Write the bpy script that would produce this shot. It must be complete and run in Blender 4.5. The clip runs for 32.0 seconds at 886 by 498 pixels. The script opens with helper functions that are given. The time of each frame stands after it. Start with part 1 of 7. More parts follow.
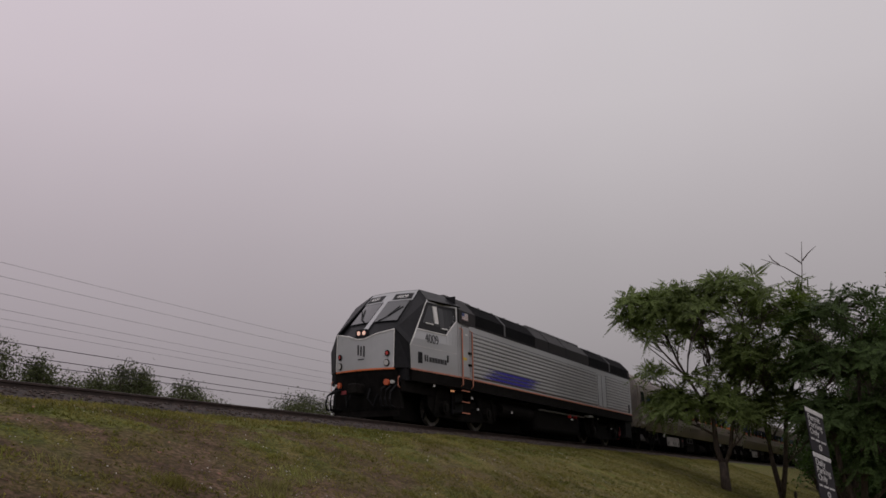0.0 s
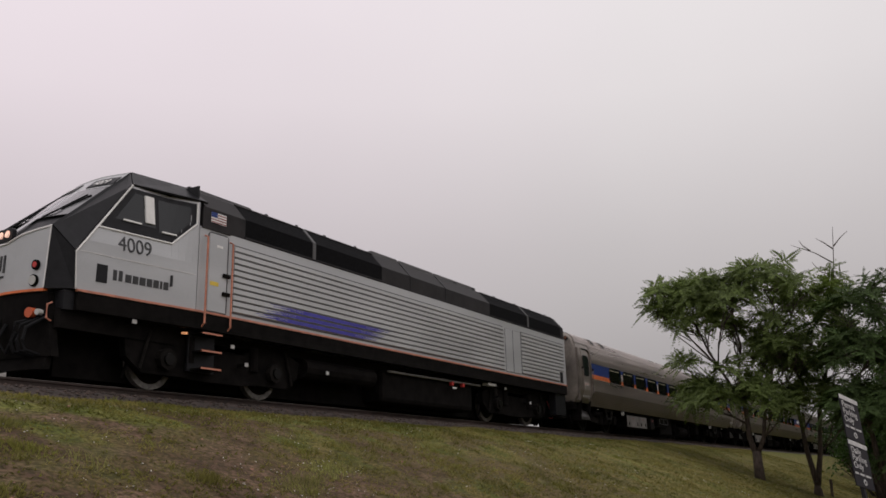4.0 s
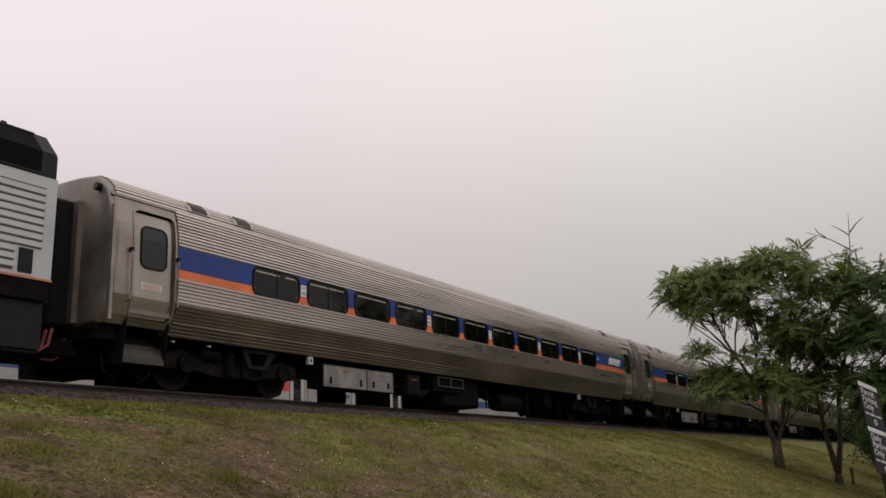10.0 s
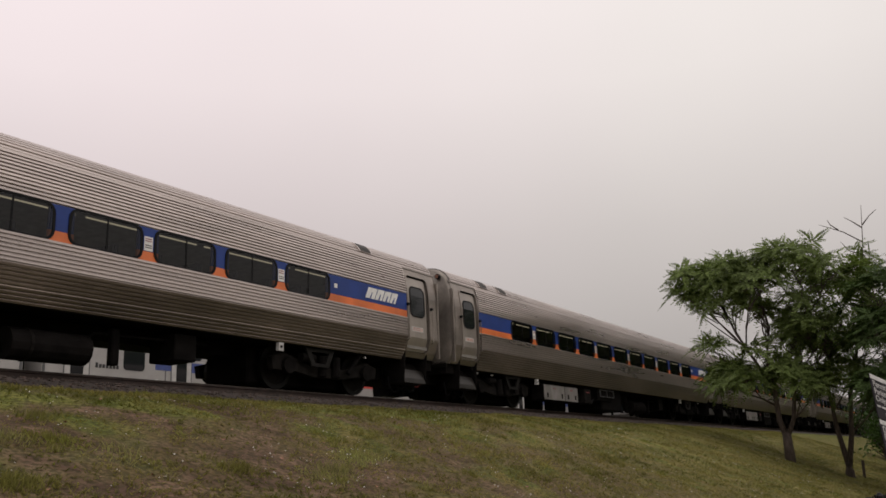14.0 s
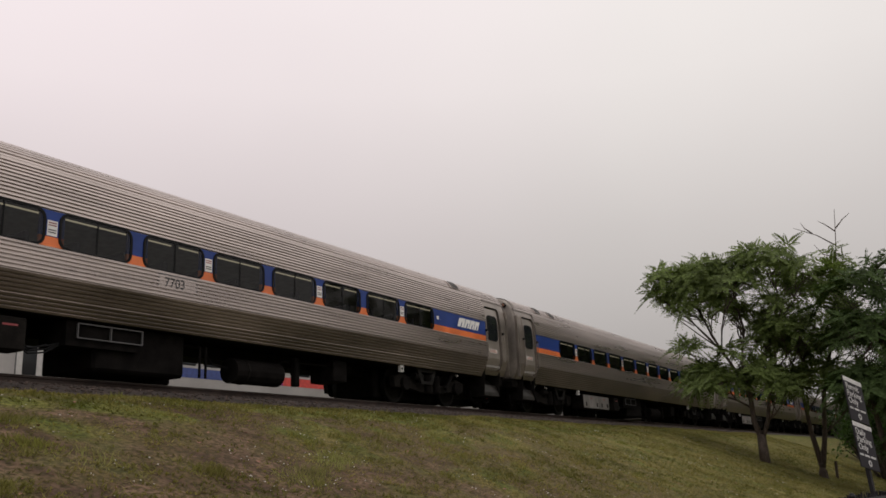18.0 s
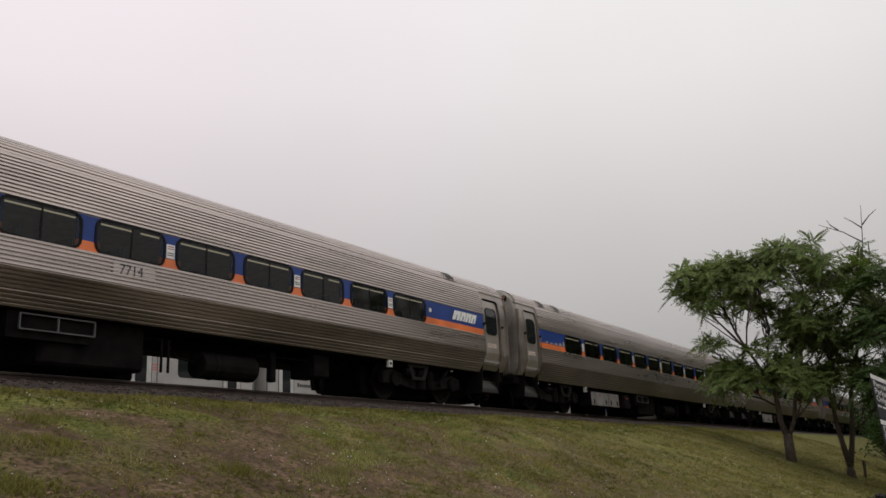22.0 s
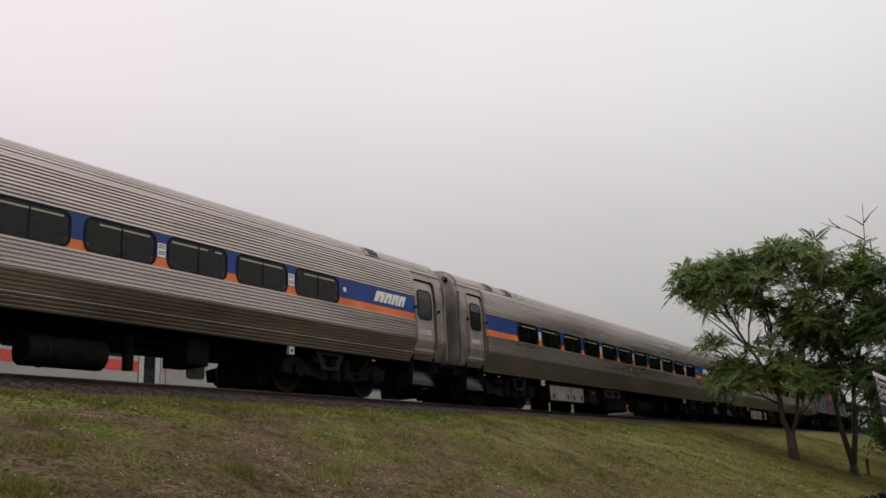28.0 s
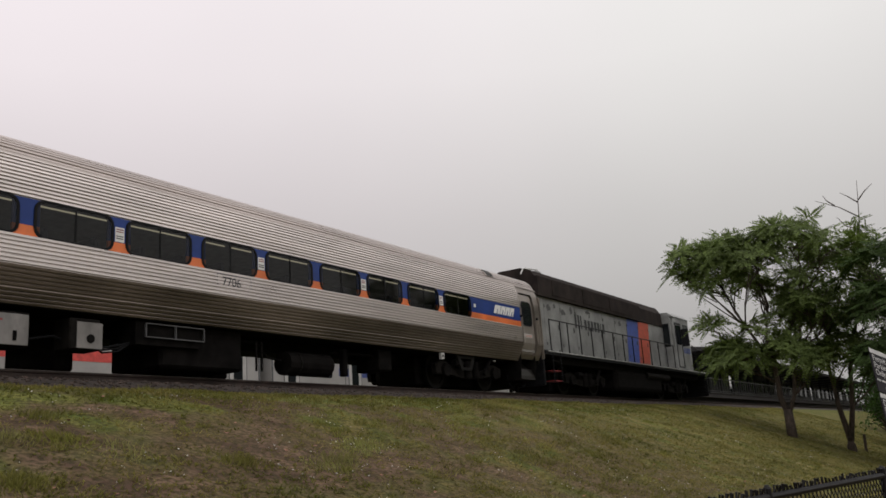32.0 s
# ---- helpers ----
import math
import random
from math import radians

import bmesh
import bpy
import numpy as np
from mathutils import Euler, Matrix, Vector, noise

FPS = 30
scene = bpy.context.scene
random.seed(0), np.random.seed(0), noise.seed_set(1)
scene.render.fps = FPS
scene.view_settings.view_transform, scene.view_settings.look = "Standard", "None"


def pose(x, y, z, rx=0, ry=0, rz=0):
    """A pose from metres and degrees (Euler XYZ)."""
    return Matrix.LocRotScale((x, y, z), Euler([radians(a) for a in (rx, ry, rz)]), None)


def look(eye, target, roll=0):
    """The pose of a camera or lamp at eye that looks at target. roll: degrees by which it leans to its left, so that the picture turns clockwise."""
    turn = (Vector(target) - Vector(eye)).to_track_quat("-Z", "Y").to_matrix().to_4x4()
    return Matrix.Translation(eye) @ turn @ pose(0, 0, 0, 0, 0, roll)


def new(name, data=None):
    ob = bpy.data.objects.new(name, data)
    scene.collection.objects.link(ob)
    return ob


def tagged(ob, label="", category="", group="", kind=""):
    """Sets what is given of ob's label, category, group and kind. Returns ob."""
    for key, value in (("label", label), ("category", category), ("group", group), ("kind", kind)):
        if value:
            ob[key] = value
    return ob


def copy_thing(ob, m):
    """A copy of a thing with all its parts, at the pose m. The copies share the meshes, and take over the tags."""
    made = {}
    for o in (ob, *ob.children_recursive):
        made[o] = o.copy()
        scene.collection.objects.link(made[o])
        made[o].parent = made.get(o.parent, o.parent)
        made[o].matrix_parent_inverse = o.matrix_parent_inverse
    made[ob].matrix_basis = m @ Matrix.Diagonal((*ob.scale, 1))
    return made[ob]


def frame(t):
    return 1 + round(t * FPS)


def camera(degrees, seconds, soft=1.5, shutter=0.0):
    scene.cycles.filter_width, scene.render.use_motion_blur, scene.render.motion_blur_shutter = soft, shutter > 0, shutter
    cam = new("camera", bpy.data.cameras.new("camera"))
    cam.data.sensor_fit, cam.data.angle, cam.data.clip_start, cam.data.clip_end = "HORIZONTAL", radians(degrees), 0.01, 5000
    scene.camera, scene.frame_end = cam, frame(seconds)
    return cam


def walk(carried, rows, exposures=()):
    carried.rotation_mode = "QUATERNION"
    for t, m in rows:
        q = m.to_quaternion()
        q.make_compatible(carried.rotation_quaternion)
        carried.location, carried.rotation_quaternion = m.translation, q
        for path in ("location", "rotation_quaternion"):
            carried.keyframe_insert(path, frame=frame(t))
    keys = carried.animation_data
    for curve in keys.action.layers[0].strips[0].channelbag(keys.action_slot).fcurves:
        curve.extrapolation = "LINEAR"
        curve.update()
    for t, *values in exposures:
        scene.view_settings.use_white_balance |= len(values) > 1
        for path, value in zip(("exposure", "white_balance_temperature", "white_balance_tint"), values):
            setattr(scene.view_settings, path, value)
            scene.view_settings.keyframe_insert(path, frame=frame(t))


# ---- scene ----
# camera: a standing viewer below the embankment, turning slightly
cam = camera(55.0, 32.0, soft=1.6)
walk(cam, [
    (0.0, pose(0, 0, 1.6, 105.65, 0.76, -61.19)),
    (0.5, pose(0, 0, 1.6, 105.66, 0.53, -61.17)),
    (1.0, pose(0, 0, 1.6, 105.70, 0.58, -61.11)),
    (1.5, pose(0, 0, 1.6, 105.68, 0.62, -60.98)),
    (2.0, pose(0, 0, 1.6, 105.74, 0.86, -60.62)),
    (2.5, pose(0, 0, 1.6, 105.70, 1.32, -59.97)),
    (4.5, pose(0, 0, 1.6, 105.21, 1.36, -59.06)),
    (5.0, pose(0, 0, 1.6, 105.16, 1.19, -59.06)),
    (5.5, pose(0, 0, 1.6, 104.82, 1.28, -58.87)),
    (6.0, pose(0, 0, 1.6, 104.70, 1.64, -58.48)),
    (6.5, pose(0, 0, 1.6, 104.99, 1.74, -58.43)),
    (7.0, pose(0, 0, 1.6, 105.13, 1.89, -58.47)),
    (7.5, pose(0, 0, 1.6, 104.95, 1.70, -58.41)),
    (8.0, pose(0, 0, 1.6, 104.81, 2.11, -58.03)),
    (8.5, pose(0, 0, 1.6, 104.90, 2.50, -57.71)),
    (9.0, pose(0, 0, 1.6, 104.93, 2.50, -57.75)),
    (9.5, pose(0, 0, 1.6, 104.98, 2.47, -57.93)),
    (10.0, pose(0, 0, 1.6, 104.97, 2.48, -57.97)),
    (10.5, pose(0, 0, 1.6, 104.96, 2.22, -57.99)),
    (11.0, pose(0, 0, 1.6, 104.96, 2.09, -58.03)),
    (11.5, pose(0, 0, 1.6, 105.04, 2.14, -57.97)),
    (12.0, pose(0, 0, 1.6, 105.09, 2.57, -57.85)),
    (12.5, pose(0, 0, 1.6, 105.34, 2.28, -57.72)),
    (13.0, pose(0, 0, 1.6, 104.82, 1.95, -57.38)),
    (13.5, pose(0, 0, 1.6, 104.50, 2.15, -57.25)),
    (15.5, pose(0, 0, 1.6, 104.59, 2.42, -57.51)),
    (16.0, pose(0, 0, 1.6, 104.61, 2.41, -57.97)),
    (16.5, pose(0, 0, 1.6, 104.63, 2.40, -58.23)),
    (17.0, pose(0, 0, 1.6, 104.64, 2.55, -58.53)),
    (17.5, pose(0, 0, 1.6, 104.62, 2.58, -58.83)),
    (18.0, pose(0, 0, 1.6, 104.55, 2.47, -58.78)),
    (18.5, pose(0, 0, 1.6, 104.47, 2.56, -58.66)),
    (19.0, pose(0, 0, 1.6, 104.54, 2.39, -58.34)),
    (19.5, pose(0, 0, 1.6, 104.68, 2.54, -57.70)),
    (20.0, pose(0, 0, 1.6, 104.77, 2.70, -56.66)),
    (20.5, pose(0, 0, 1.6, 104.79, 2.63, -56.52)),
    (21.0, pose(0, 0, 1.6, 104.80, 2.65, -56.74)),
    (21.5, pose(0, 0, 1.6, 104.74, 2.39, -57.11)),
    (22.0, pose(0, 0, 1.6, 104.57, 2.45, -57.27)),
    (22.5, pose(0, 0, 1.6, 104.45, 2.73, -57.35)),
    (23.0, pose(0, 0, 1.6, 104.39, 2.74, -57.25)),
    (23.5, pose(0, 0, 1.6, 104.31, 2.88, -56.98)),
    (24.0, pose(0, 0, 1.6, 104.24, 2.69, -56.79)),
    (24.5, pose(0, 0, 1.6, 104.18, 2.64, -56.78)),
    (25.0, pose(0, 0, 1.6, 104.24, 2.89, -56.85)),
    (25.5, pose(0, 0, 1.6, 104.38, 2.65, -56.99)),
    (26.0, pose(0, 0, 1.6, 104.42, 2.60, -56.97)),
    (26.5, pose(0, 0, 1.6, 104.51, 2.51, -57.00)),
    (28.5, pose(0, 0, 1.6, 104.52, 2.84, -57.21)),
    (29.0, pose(0, 0, 1.6, 104.42, 2.97, -57.40)),
    (29.5, pose(0, 0, 1.6, 104.21, 2.97, -57.49)),
    (30.0, pose(0, 0, 1.6, 103.82, 3.01, -57.60)),
    (30.5, pose(0, 0, 1.6, 103.72, 3.11, -57.37)),
    (31.0, pose(0, 0, 1.6, 103.68, 3.50, -57.40)),
    (31.5, pose(0, 0, 1.6, 103.65, 3.76, -57.40)),
    (32.0, pose(0, 0, 1.6, 103.62, 3.95, -57.07)),
], exposures=[(0.0, -0.58, 6450, 17), (1.5, -0.55, 6450, 17), (2.5, -0.38, 6500, 15), (4.5, -0.07, 6500, 13), (6.0, -0.03, 6550, 12), (9.0, 0.0, 6650, 11), (16.0, 0.0, 6800, 12), (20.0, 0.0, 6550, 9), (26.0, 0.0, 6480, 8), (32.0, 0.02, 6500, 8)])

# ---- light: an overcast afternoon ----
world = bpy.data.worlds.new("overcast")
scene.world = world
world.use_nodes = True
wn, wl = world.node_tree.nodes, world.node_tree.links
wn.clear()
w_out = wn.new("ShaderNodeOutputWorld")
w_bg = wn.new("ShaderNodeBackground")
w_sky = wn.new("ShaderNodeTexSky")
w_sky.sky_type = "NISHITA"
w_sky.sun_disc = False
w_sky.sun_elevation = radians(52)
w_sky.sun_rotation = radians(200)
w_sky.dust_density = 6.0
w_hsv = wn.new("ShaderNodeHueSaturation")
w_hsv.inputs["Saturation"].default_value = 0.05
w_hsv.inputs["Value"].default_value = 0.06
w_tc = wn.new("ShaderNodeTexCoord")
w_sep = wn.new("ShaderNodeSeparateXYZ")
w_ramp = wn.new("ShaderNodeValToRGB")
w_ramp.color_ramp.elements[0].position = 0.0
w_ramp.color_ramp.elements[0].color = (0.40, 0.385, 0.375, 1)
w_ramp.color_ramp.elements[1].position = 0.62
w_ramp.color_ramp.elements[1].color = (0.98, 0.95, 0.95, 1)
for pos_, col_ in ((0.12, (0.46, 0.44, 0.435)), (0.26, (0.62, 0.595, 0.59)), (0.42, (0.84, 0.81, 0.805))):
    e_ = w_ramp.color_ramp.elements.new(pos_)
    e_.color = (*col_, 1)
# a band of pinker, brighter cloud to the west
w_dot = wn.new("ShaderNodeVectorMath")
w_dot.operation = "DOT_PRODUCT"
w_dot.inputs[1].default_value = (0.35, 0.82, 0.45)
w_map = wn.new("ShaderNodeMapRange")
w_map.inputs["From Min"].default_value = 0.70
w_map.inputs["From Max"].default_value = 1.0
w_map.inputs["To Max"].default_value = 1.0
w_mixc = wn.new("ShaderNodeMix")
w_mixc.data_type = "RGBA"
w_mixc.blend_type = "MULTIPLY"
w_mixc.inputs[7].default_value = (1.06, 1.0, 1.05, 1)
w_noise = wn.new("ShaderNodeTexNoise")
w_noise.inputs["Scale"].default_value = 2.2
w_noise.inputs["Detail"].default_value = 3.0
w_glow = wn.new("ShaderNodeVectorMath")
w_glow.operation = "DOT_PRODUCT"
w_glow.inputs[1].default_value = (-0.42, -0.76, 0.50)
w_gmap = wn.new("ShaderNodeMapRange")
w_gmap.inputs["From Min"].default_value = 0.0
w_gmap.inputs["From Max"].default_value = 1.0
w_gmap.inputs["To Min"].default_value = 1.0
w_gmap.inputs["To Max"].default_value = 1.35
w_gmul = wn.new("ShaderNodeMix")
w_gmul.data_type = "RGBA"
w_gmul.blend_type = "MULTIPLY"
w_gmul.inputs[0].default_value = 1.0
w_nmap = wn.new("ShaderNodeMapRange")
w_nmap.inputs["To Min"].default_value = 0.93
w_nmap.inputs["To Max"].default_value = 1.07
w_mul = wn.new("ShaderNodeMix")
w_mul.data_type = "RGBA"
w_mul.blend_type = "MULTIPLY"
w_mul.inputs[0].default_value = 1.0
w_add = wn.new("ShaderNodeMix")
w_add.data_type = "RGBA"
w_add.blend_type = "MIX"
w_add.inputs[0].default_value = 0.06
wl.new(w_tc.outputs["Generated"], w_sep.inputs[0])
wl.new(w_tc.outputs["Generated"], w_dot.inputs[0])
wl.new(w_tc.outputs["Generated"], w_noise.inputs["Vector"])
wl.new(w_sep.outputs["Z"], w_ramp.inputs[0])
wl.new(w_dot.outputs["Value"], w_map.inputs["Value"])
wl.new(w_map.outputs[0], w_mixc.inputs[0])
wl.new(w_ramp.outputs[0], w_mixc.inputs[6])
wl.new(w_noise.outputs[0], w_nmap.inputs["Value"])
wl.new(w_mixc.outputs[2], w_mul.inputs[6])
wl.new(w_nmap.outputs[0], w_mul.inputs[7])
wl.new(w_sky.outputs[0], w_hsv.inputs["Color"])
wl.new(w_tc.outputs["Generated"], w_glow.inputs[0])
wl.new(w_glow.outputs["Value"], w_gmap.inputs["Value"])
wl.new(w_mul.outputs[2], w_gmul.inputs[6])
wl.new(w_gmap.outputs[0], w_gmul.inputs[7])
wl.new(w_gmul.outputs[2], w_add.inputs[6])
wl.new(w_hsv.outputs[0], w_add.inputs[7])
wl.new(w_add.outputs[2], w_bg.inputs["Color"])
w_bg.inputs["Strength"].default_value = 1.0
wl.new(w_bg.outputs[0], w_out.inputs[0])

sun_data = bpy.data.lights.new("sun", "SUN")
sun_data.energy = 0.3
sun_data.angle = radians(40)
sun_data.color = (1.0, 0.96, 0.92)
sun = new("sun", sun_data)
sun.matrix_basis = look((0, 0, 60), (26, 14, 0))

# ---- materials ----
def mat(name, base, rough=0.6, metal=0.0, vary=0.15, scale=6.0, fine=60.0, bump=0.0, spec=0.5, second=None, stretch=(1, 1, 1), islands=0.0):
    m = bpy.data.materials.new(name)
    m.use_nodes = True
    n, l = m.node_tree.nodes, m.node_tree.links
    b = n["Principled BSDF"]
    b.inputs["Roughness"].default_value = rough
    b.inputs["Metallic"].default_value = metal
    b.inputs["Specular IOR Level"].default_value = spec
    tc = n.new("ShaderNodeTexCoord")
    mp = n.new("ShaderNodeMapping")
    mp.inputs["Scale"].default_value = stretch
    l.new(tc.outputs["Object"], mp.inputs["Vector"])
    a = n.new("ShaderNodeTexNoise")
    a.inputs["Scale"].default_value = scale
    a.inputs["Detail"].default_value = 5
    f = n.new("ShaderNodeTexNoise")
    f.inputs["Scale"].default_value = fine
    f.inputs["Detail"].default_value = 3
    l.new(mp.outputs[0], a.inputs["Vector"])
    l.new(mp.outputs[0], f.inputs["Vector"])
    dark = tuple(c * (1 - vary * 1.6) for c in base)
    light = second if second else tuple(min(1, c * (1 + vary)) for c in base)
    mix = n.new("ShaderNodeMix")
    mix.data_type = "RGBA"
    mix.inputs[6].default_value = (*dark, 1)
    mix.inputs[7].default_value = (*light, 1)
    cr = n.new("ShaderNodeMapRange")
    cr.inputs["From Min"].default_value = 0.32
    cr.inputs["From Max"].default_value = 0.68
    l.new(a.outputs[0], cr.inputs["Value"])
    l.new(cr.outputs[0], mix.inputs[0])
    mul = n.new("ShaderNodeMix")
    mul.data_type = "RGBA"
    mul.blend_type = "MULTIPLY"
    mul.inputs[0].default_value = min(1.0, vary * 2)
    fr = n.new("ShaderNodeMapRange")
    fr.inputs["To Min"].default_value = 0.55
    fr.inputs["To Max"].default_value = 1.45
    l.new(f.outputs[0], fr.inputs["Value"])
    l.new(mix.outputs[2], mul.inputs[6])
    l.new(fr.outputs[0], mul.inputs[7])
    last = mul.outputs[2]
    if islands:
        g = n.new("ShaderNodeNewGeometry")
        im = n.new("ShaderNodeMapRange")
        im.inputs["To Min"].default_value = 1 - islands
        im.inputs["To Max"].default_value = 1 + islands
        l.new(g.outputs["Random Per Island"], im.inputs["Value"])
        m2 = n.new("ShaderNodeMix")
        m2.data_type = "RGBA"
        m2.blend_type = "MULTIPLY"
        m2.inputs[0].default_value = 1
        l.new(last, m2.inputs[6])
        l.new(im.outputs[0], m2.inputs[7])
        last = m2.outputs[2]
    l.new(last, b.inputs["Base Color"])
    rr = n.new("ShaderNodeMapRange")
    rr.inputs["To Min"].default_value = max(0.02, rough - 0.12)
    rr.inputs["To Max"].default_value = min(1, rough + 0.12)
    l.new(a.outputs[0], rr.inputs["Value"])
    l.new(rr.outputs[0], b.inputs["Roughness"])
    if bump:
        bp = n.new("ShaderNodeBump")
        bp.inputs["Strength"].default_value = bump
        bp.inputs["Distance"].default_value = 0.02
        l.new(f.outputs[0], bp.inputs["Height"])
        l.new(bp.outputs[0], b.inputs["Normal"])
    return m


def glass_mat(name, tint, rough=0.05):
    m = bpy.data.materials.new(name)
    m.use_nodes = True
    b = m.node_tree.nodes["Principled BSDF"]
    b.inputs["Base Color"].default_value = (*tint, 1)
    b.inputs["Roughness"].default_value = rough
    b.inputs["Specular IOR Level"].default_value = 0.35
    return m


def glow_mat(name, col, strength):
    m = bpy.data.materials.new(name)
    m.use_nodes = True
    b = m.node_tree.nodes["Principled BSDF"]
    b.inputs["Base Color"].default_value = (*col, 1)
    b.inputs["Emission Color"].default_value = (*col, 1)
    b.inputs["Emission Strength"].default_value = strength
    return m


M_STEEL = mat("stainless_steel", (0.465, 0.404, 0.380), 0.30, 0.78, 0.12, 1.4, 30, stretch=(0.25, 1, 3))
M_STEELD = mat("stainless_steel_dull", (0.265, 0.228, 0.202), 0.36, 0.65, 0.18, 1.5, 24, stretch=(0.6, 1, 1))
M_LEAFD = mat("brushed_steel_door", (0.325, 0.288, 0.258), 0.36, 0.55, 0.14, 1.2, 24, stretch=(1, 1, 0.4))
M_STEP = mat("scuffed_step_steel", (0.030, 0.026, 0.023), 0.42, 0.5, 0.3, 3, 20)
M_MARKER = mat("dull_amber_lens", (0.16, 0.07, 0.045), 0.3)
M_STEELC = mat("clean_stainless_steel", (0.66, 0.598, 0.575), 0.32, 0.74, 0.10, 1.4, 30, stretch=(0.25, 1, 3))
# skirt tone mixes grime with the shade of its downward-facing curve
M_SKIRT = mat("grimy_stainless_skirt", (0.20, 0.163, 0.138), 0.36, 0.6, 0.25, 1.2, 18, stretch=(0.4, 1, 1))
# end wall: soot, and the shade between coaches mixed into the base colour
M_ENDW = mat("sooty_steel_end", (0.21, 0.185, 0.165), 0.42, 0.6, 0.3, 1.2, 10)
M_SIGNW = mat("faded_white_lettering", (0.52, 0.51, 0.50), 0.6, spec=0.2)
M_SILVER = mat("silver_paint", (0.425, 0.43, 0.44), 0.34, 0.15, 0.07, 0.8, 40, stretch=(0.4, 1, 1.5))
M_RIB = mat("silver_rib", (0.455, 0.455, 0.46), 0.36, 0.2, 0.08, 0.9, 30, stretch=(0.4, 1, 1))
M_GROOVE = mat("groove_shadow_paint", (0.10, 0.10, 0.105), 0.6, 0.1, 0.15)
M_BLUE = mat("blue_band", (0.014, 0.042, 0.205), 0.4, 0, 0.12, 2.0, spec=0.3)
M_ORANGE = mat("orange_band", (0.68, 0.16, 0.04), 0.4, 0, 0.14, 2.0)
M_FADED = mat("faded_orange_paint", (0.52, 0.27, 0.09), 0.5, 0, 0.25, 5)
M_BARE = mat("bare_primer", (0.42, 0.39, 0.35), 0.5, 0.1, 0.2, 5)
M_LOCOBLUE = mat("violet_blue_paint", (0.042, 0.036, 0.30), 0.4, 0, 0.1)
M_BLACK = mat("black_paint", (0.013, 0.013, 0.015), 0.45, 0, 0.2, spec=0.15)
M_ROOFD = mat("dark_roof_paint", (0.024, 0.022, 0.023), 0.6, 0, 0.25, 3, spec=0.15)
M_ROOFM = mat("matt_grey_roof", (0.085, 0.083, 0.086), 0.6, 0, 0.2, 2)
M_MESHK = mat("black_mesh_grille", (0.006, 0.006, 0.007), 0.9, 0, 0.3, 20, 120, 0.3, spec=0.08)
# near-black tones: grime, plus the deep shade under the cars put into colour
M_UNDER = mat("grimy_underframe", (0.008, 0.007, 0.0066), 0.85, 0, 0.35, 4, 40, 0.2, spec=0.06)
M_SHADEGRIME = mat("brake_dust_steel", (0.0115, 0.010, 0.009), 0.8, 0.0, 0.35, 5, 40, 0.2, spec=0.08)
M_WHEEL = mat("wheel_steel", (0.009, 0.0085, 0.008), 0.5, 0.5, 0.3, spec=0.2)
M_TYRE = mat("worn_bright_tyre", (0.19, 0.18, 0.17), 0.5, 0.4, 0.25, 12)
M_GLASS = glass_mat("tinted_glass", (0.012, 0.014, 0.016))
M_WIND = glass_mat("windshield_glass", (0.11, 0.112, 0.116), 0.08)
M_RUBBER = mat("black_rubber", (0.010, 0.010, 0.011), 0.7, spec=0.12)
M_WHITE = mat("white_paint", (0.72, 0.71, 0.69), 0.5, 0, 0.06)
M_GREYL = mat("light_grey_letter", (0.55, 0.54, 0.53), 0.5, 0, 0.1)
M_LETTER = mat("black_letter", (0.02, 0.02, 0.022), 0.5)
M_RED = mat("red_paint", (0.5, 0.04, 0.035), 0.45)
M_REDHOSE = mat("red_hose", (0.26, 0.04, 0.045), 0.5)
M_SAFETY = mat("orange_handrail", (0.52, 0.20, 0.125), 0.5)
M_YELLOW = mat("yellow_label", (0.7, 0.5, 0.06), 0.5)
M_BOXW = mat("weathered_white_box", (0.215, 0.20, 0.19), 0.55, 0.1, 0.22, 3.0, 20, stretch=(1, 1, 0.5))
M_BALLAST = mat("ballast_stone", (0.052, 0.035, 0.028), 0.9, 0, 0.4, 6, 30, 0.4, islands=0.45)
M_BED = mat("ballast_bed", (0.036, 0.025, 0.020), 0.95, 0, 0.4, 5, 26, 0.6)
M_LOUVRE = mat("grey_louvre", (0.055, 0.05, 0.046), 0.6, 0.2, 0.3, 3, 60, spec=0.2)
M_HANGER = mat("dull_hanger_steel", (0.014, 0.013, 0.0122), 0.7, 0.1, 0.35, 6, 40, 0.2, spec=0.15)
M_RAIL = mat("rusty_rail", (0.046, 0.031, 0.026), 0.7, 0.3, 0.25, 4)
M_RAILTOP = mat("polished_rail_head", (0.30, 0.28, 0.27), 0.35, 0.8, 0.15)
M_TIE = mat("weathered_tie", (0.07, 0.055, 0.045), 0.9, 0, 0.3, 4, 30, 0.4, stretch=(6, 1, 1))
M_BARK = mat("grey_brown_bark", (0.075, 0.055, 0.045), 0.9, 0, 0.35, 8, 40, 0.6, stretch=(3, 3, 0.6))
M_LEAF = mat("sumac_leaf", (0.110, 0.146, 0.046), 0.6, 0, 0.2, 0.6, 8, islands=0.4, spec=0.12)
# darker copy of the leaf colour, carrying the shade on the third tree
M_LEAF3 = mat("dark_tree_leaf", (0.050, 0.078, 0.026), 0.6, 0, 0.25, 0.6, 8, islands=0.4, spec=0.1)
M_BUSH = mat("bush_leaf", (0.042, 0.078, 0.020), 0.6, 0, 0.3, 0.4, 5, islands=0.5, spec=0.15)
M_LEAF2 = mat("far_leaf", (0.072, 0.084, 0.038), 0.6, 0, 0.3, 0.4, 5, islands=0.5, spec=0.3)
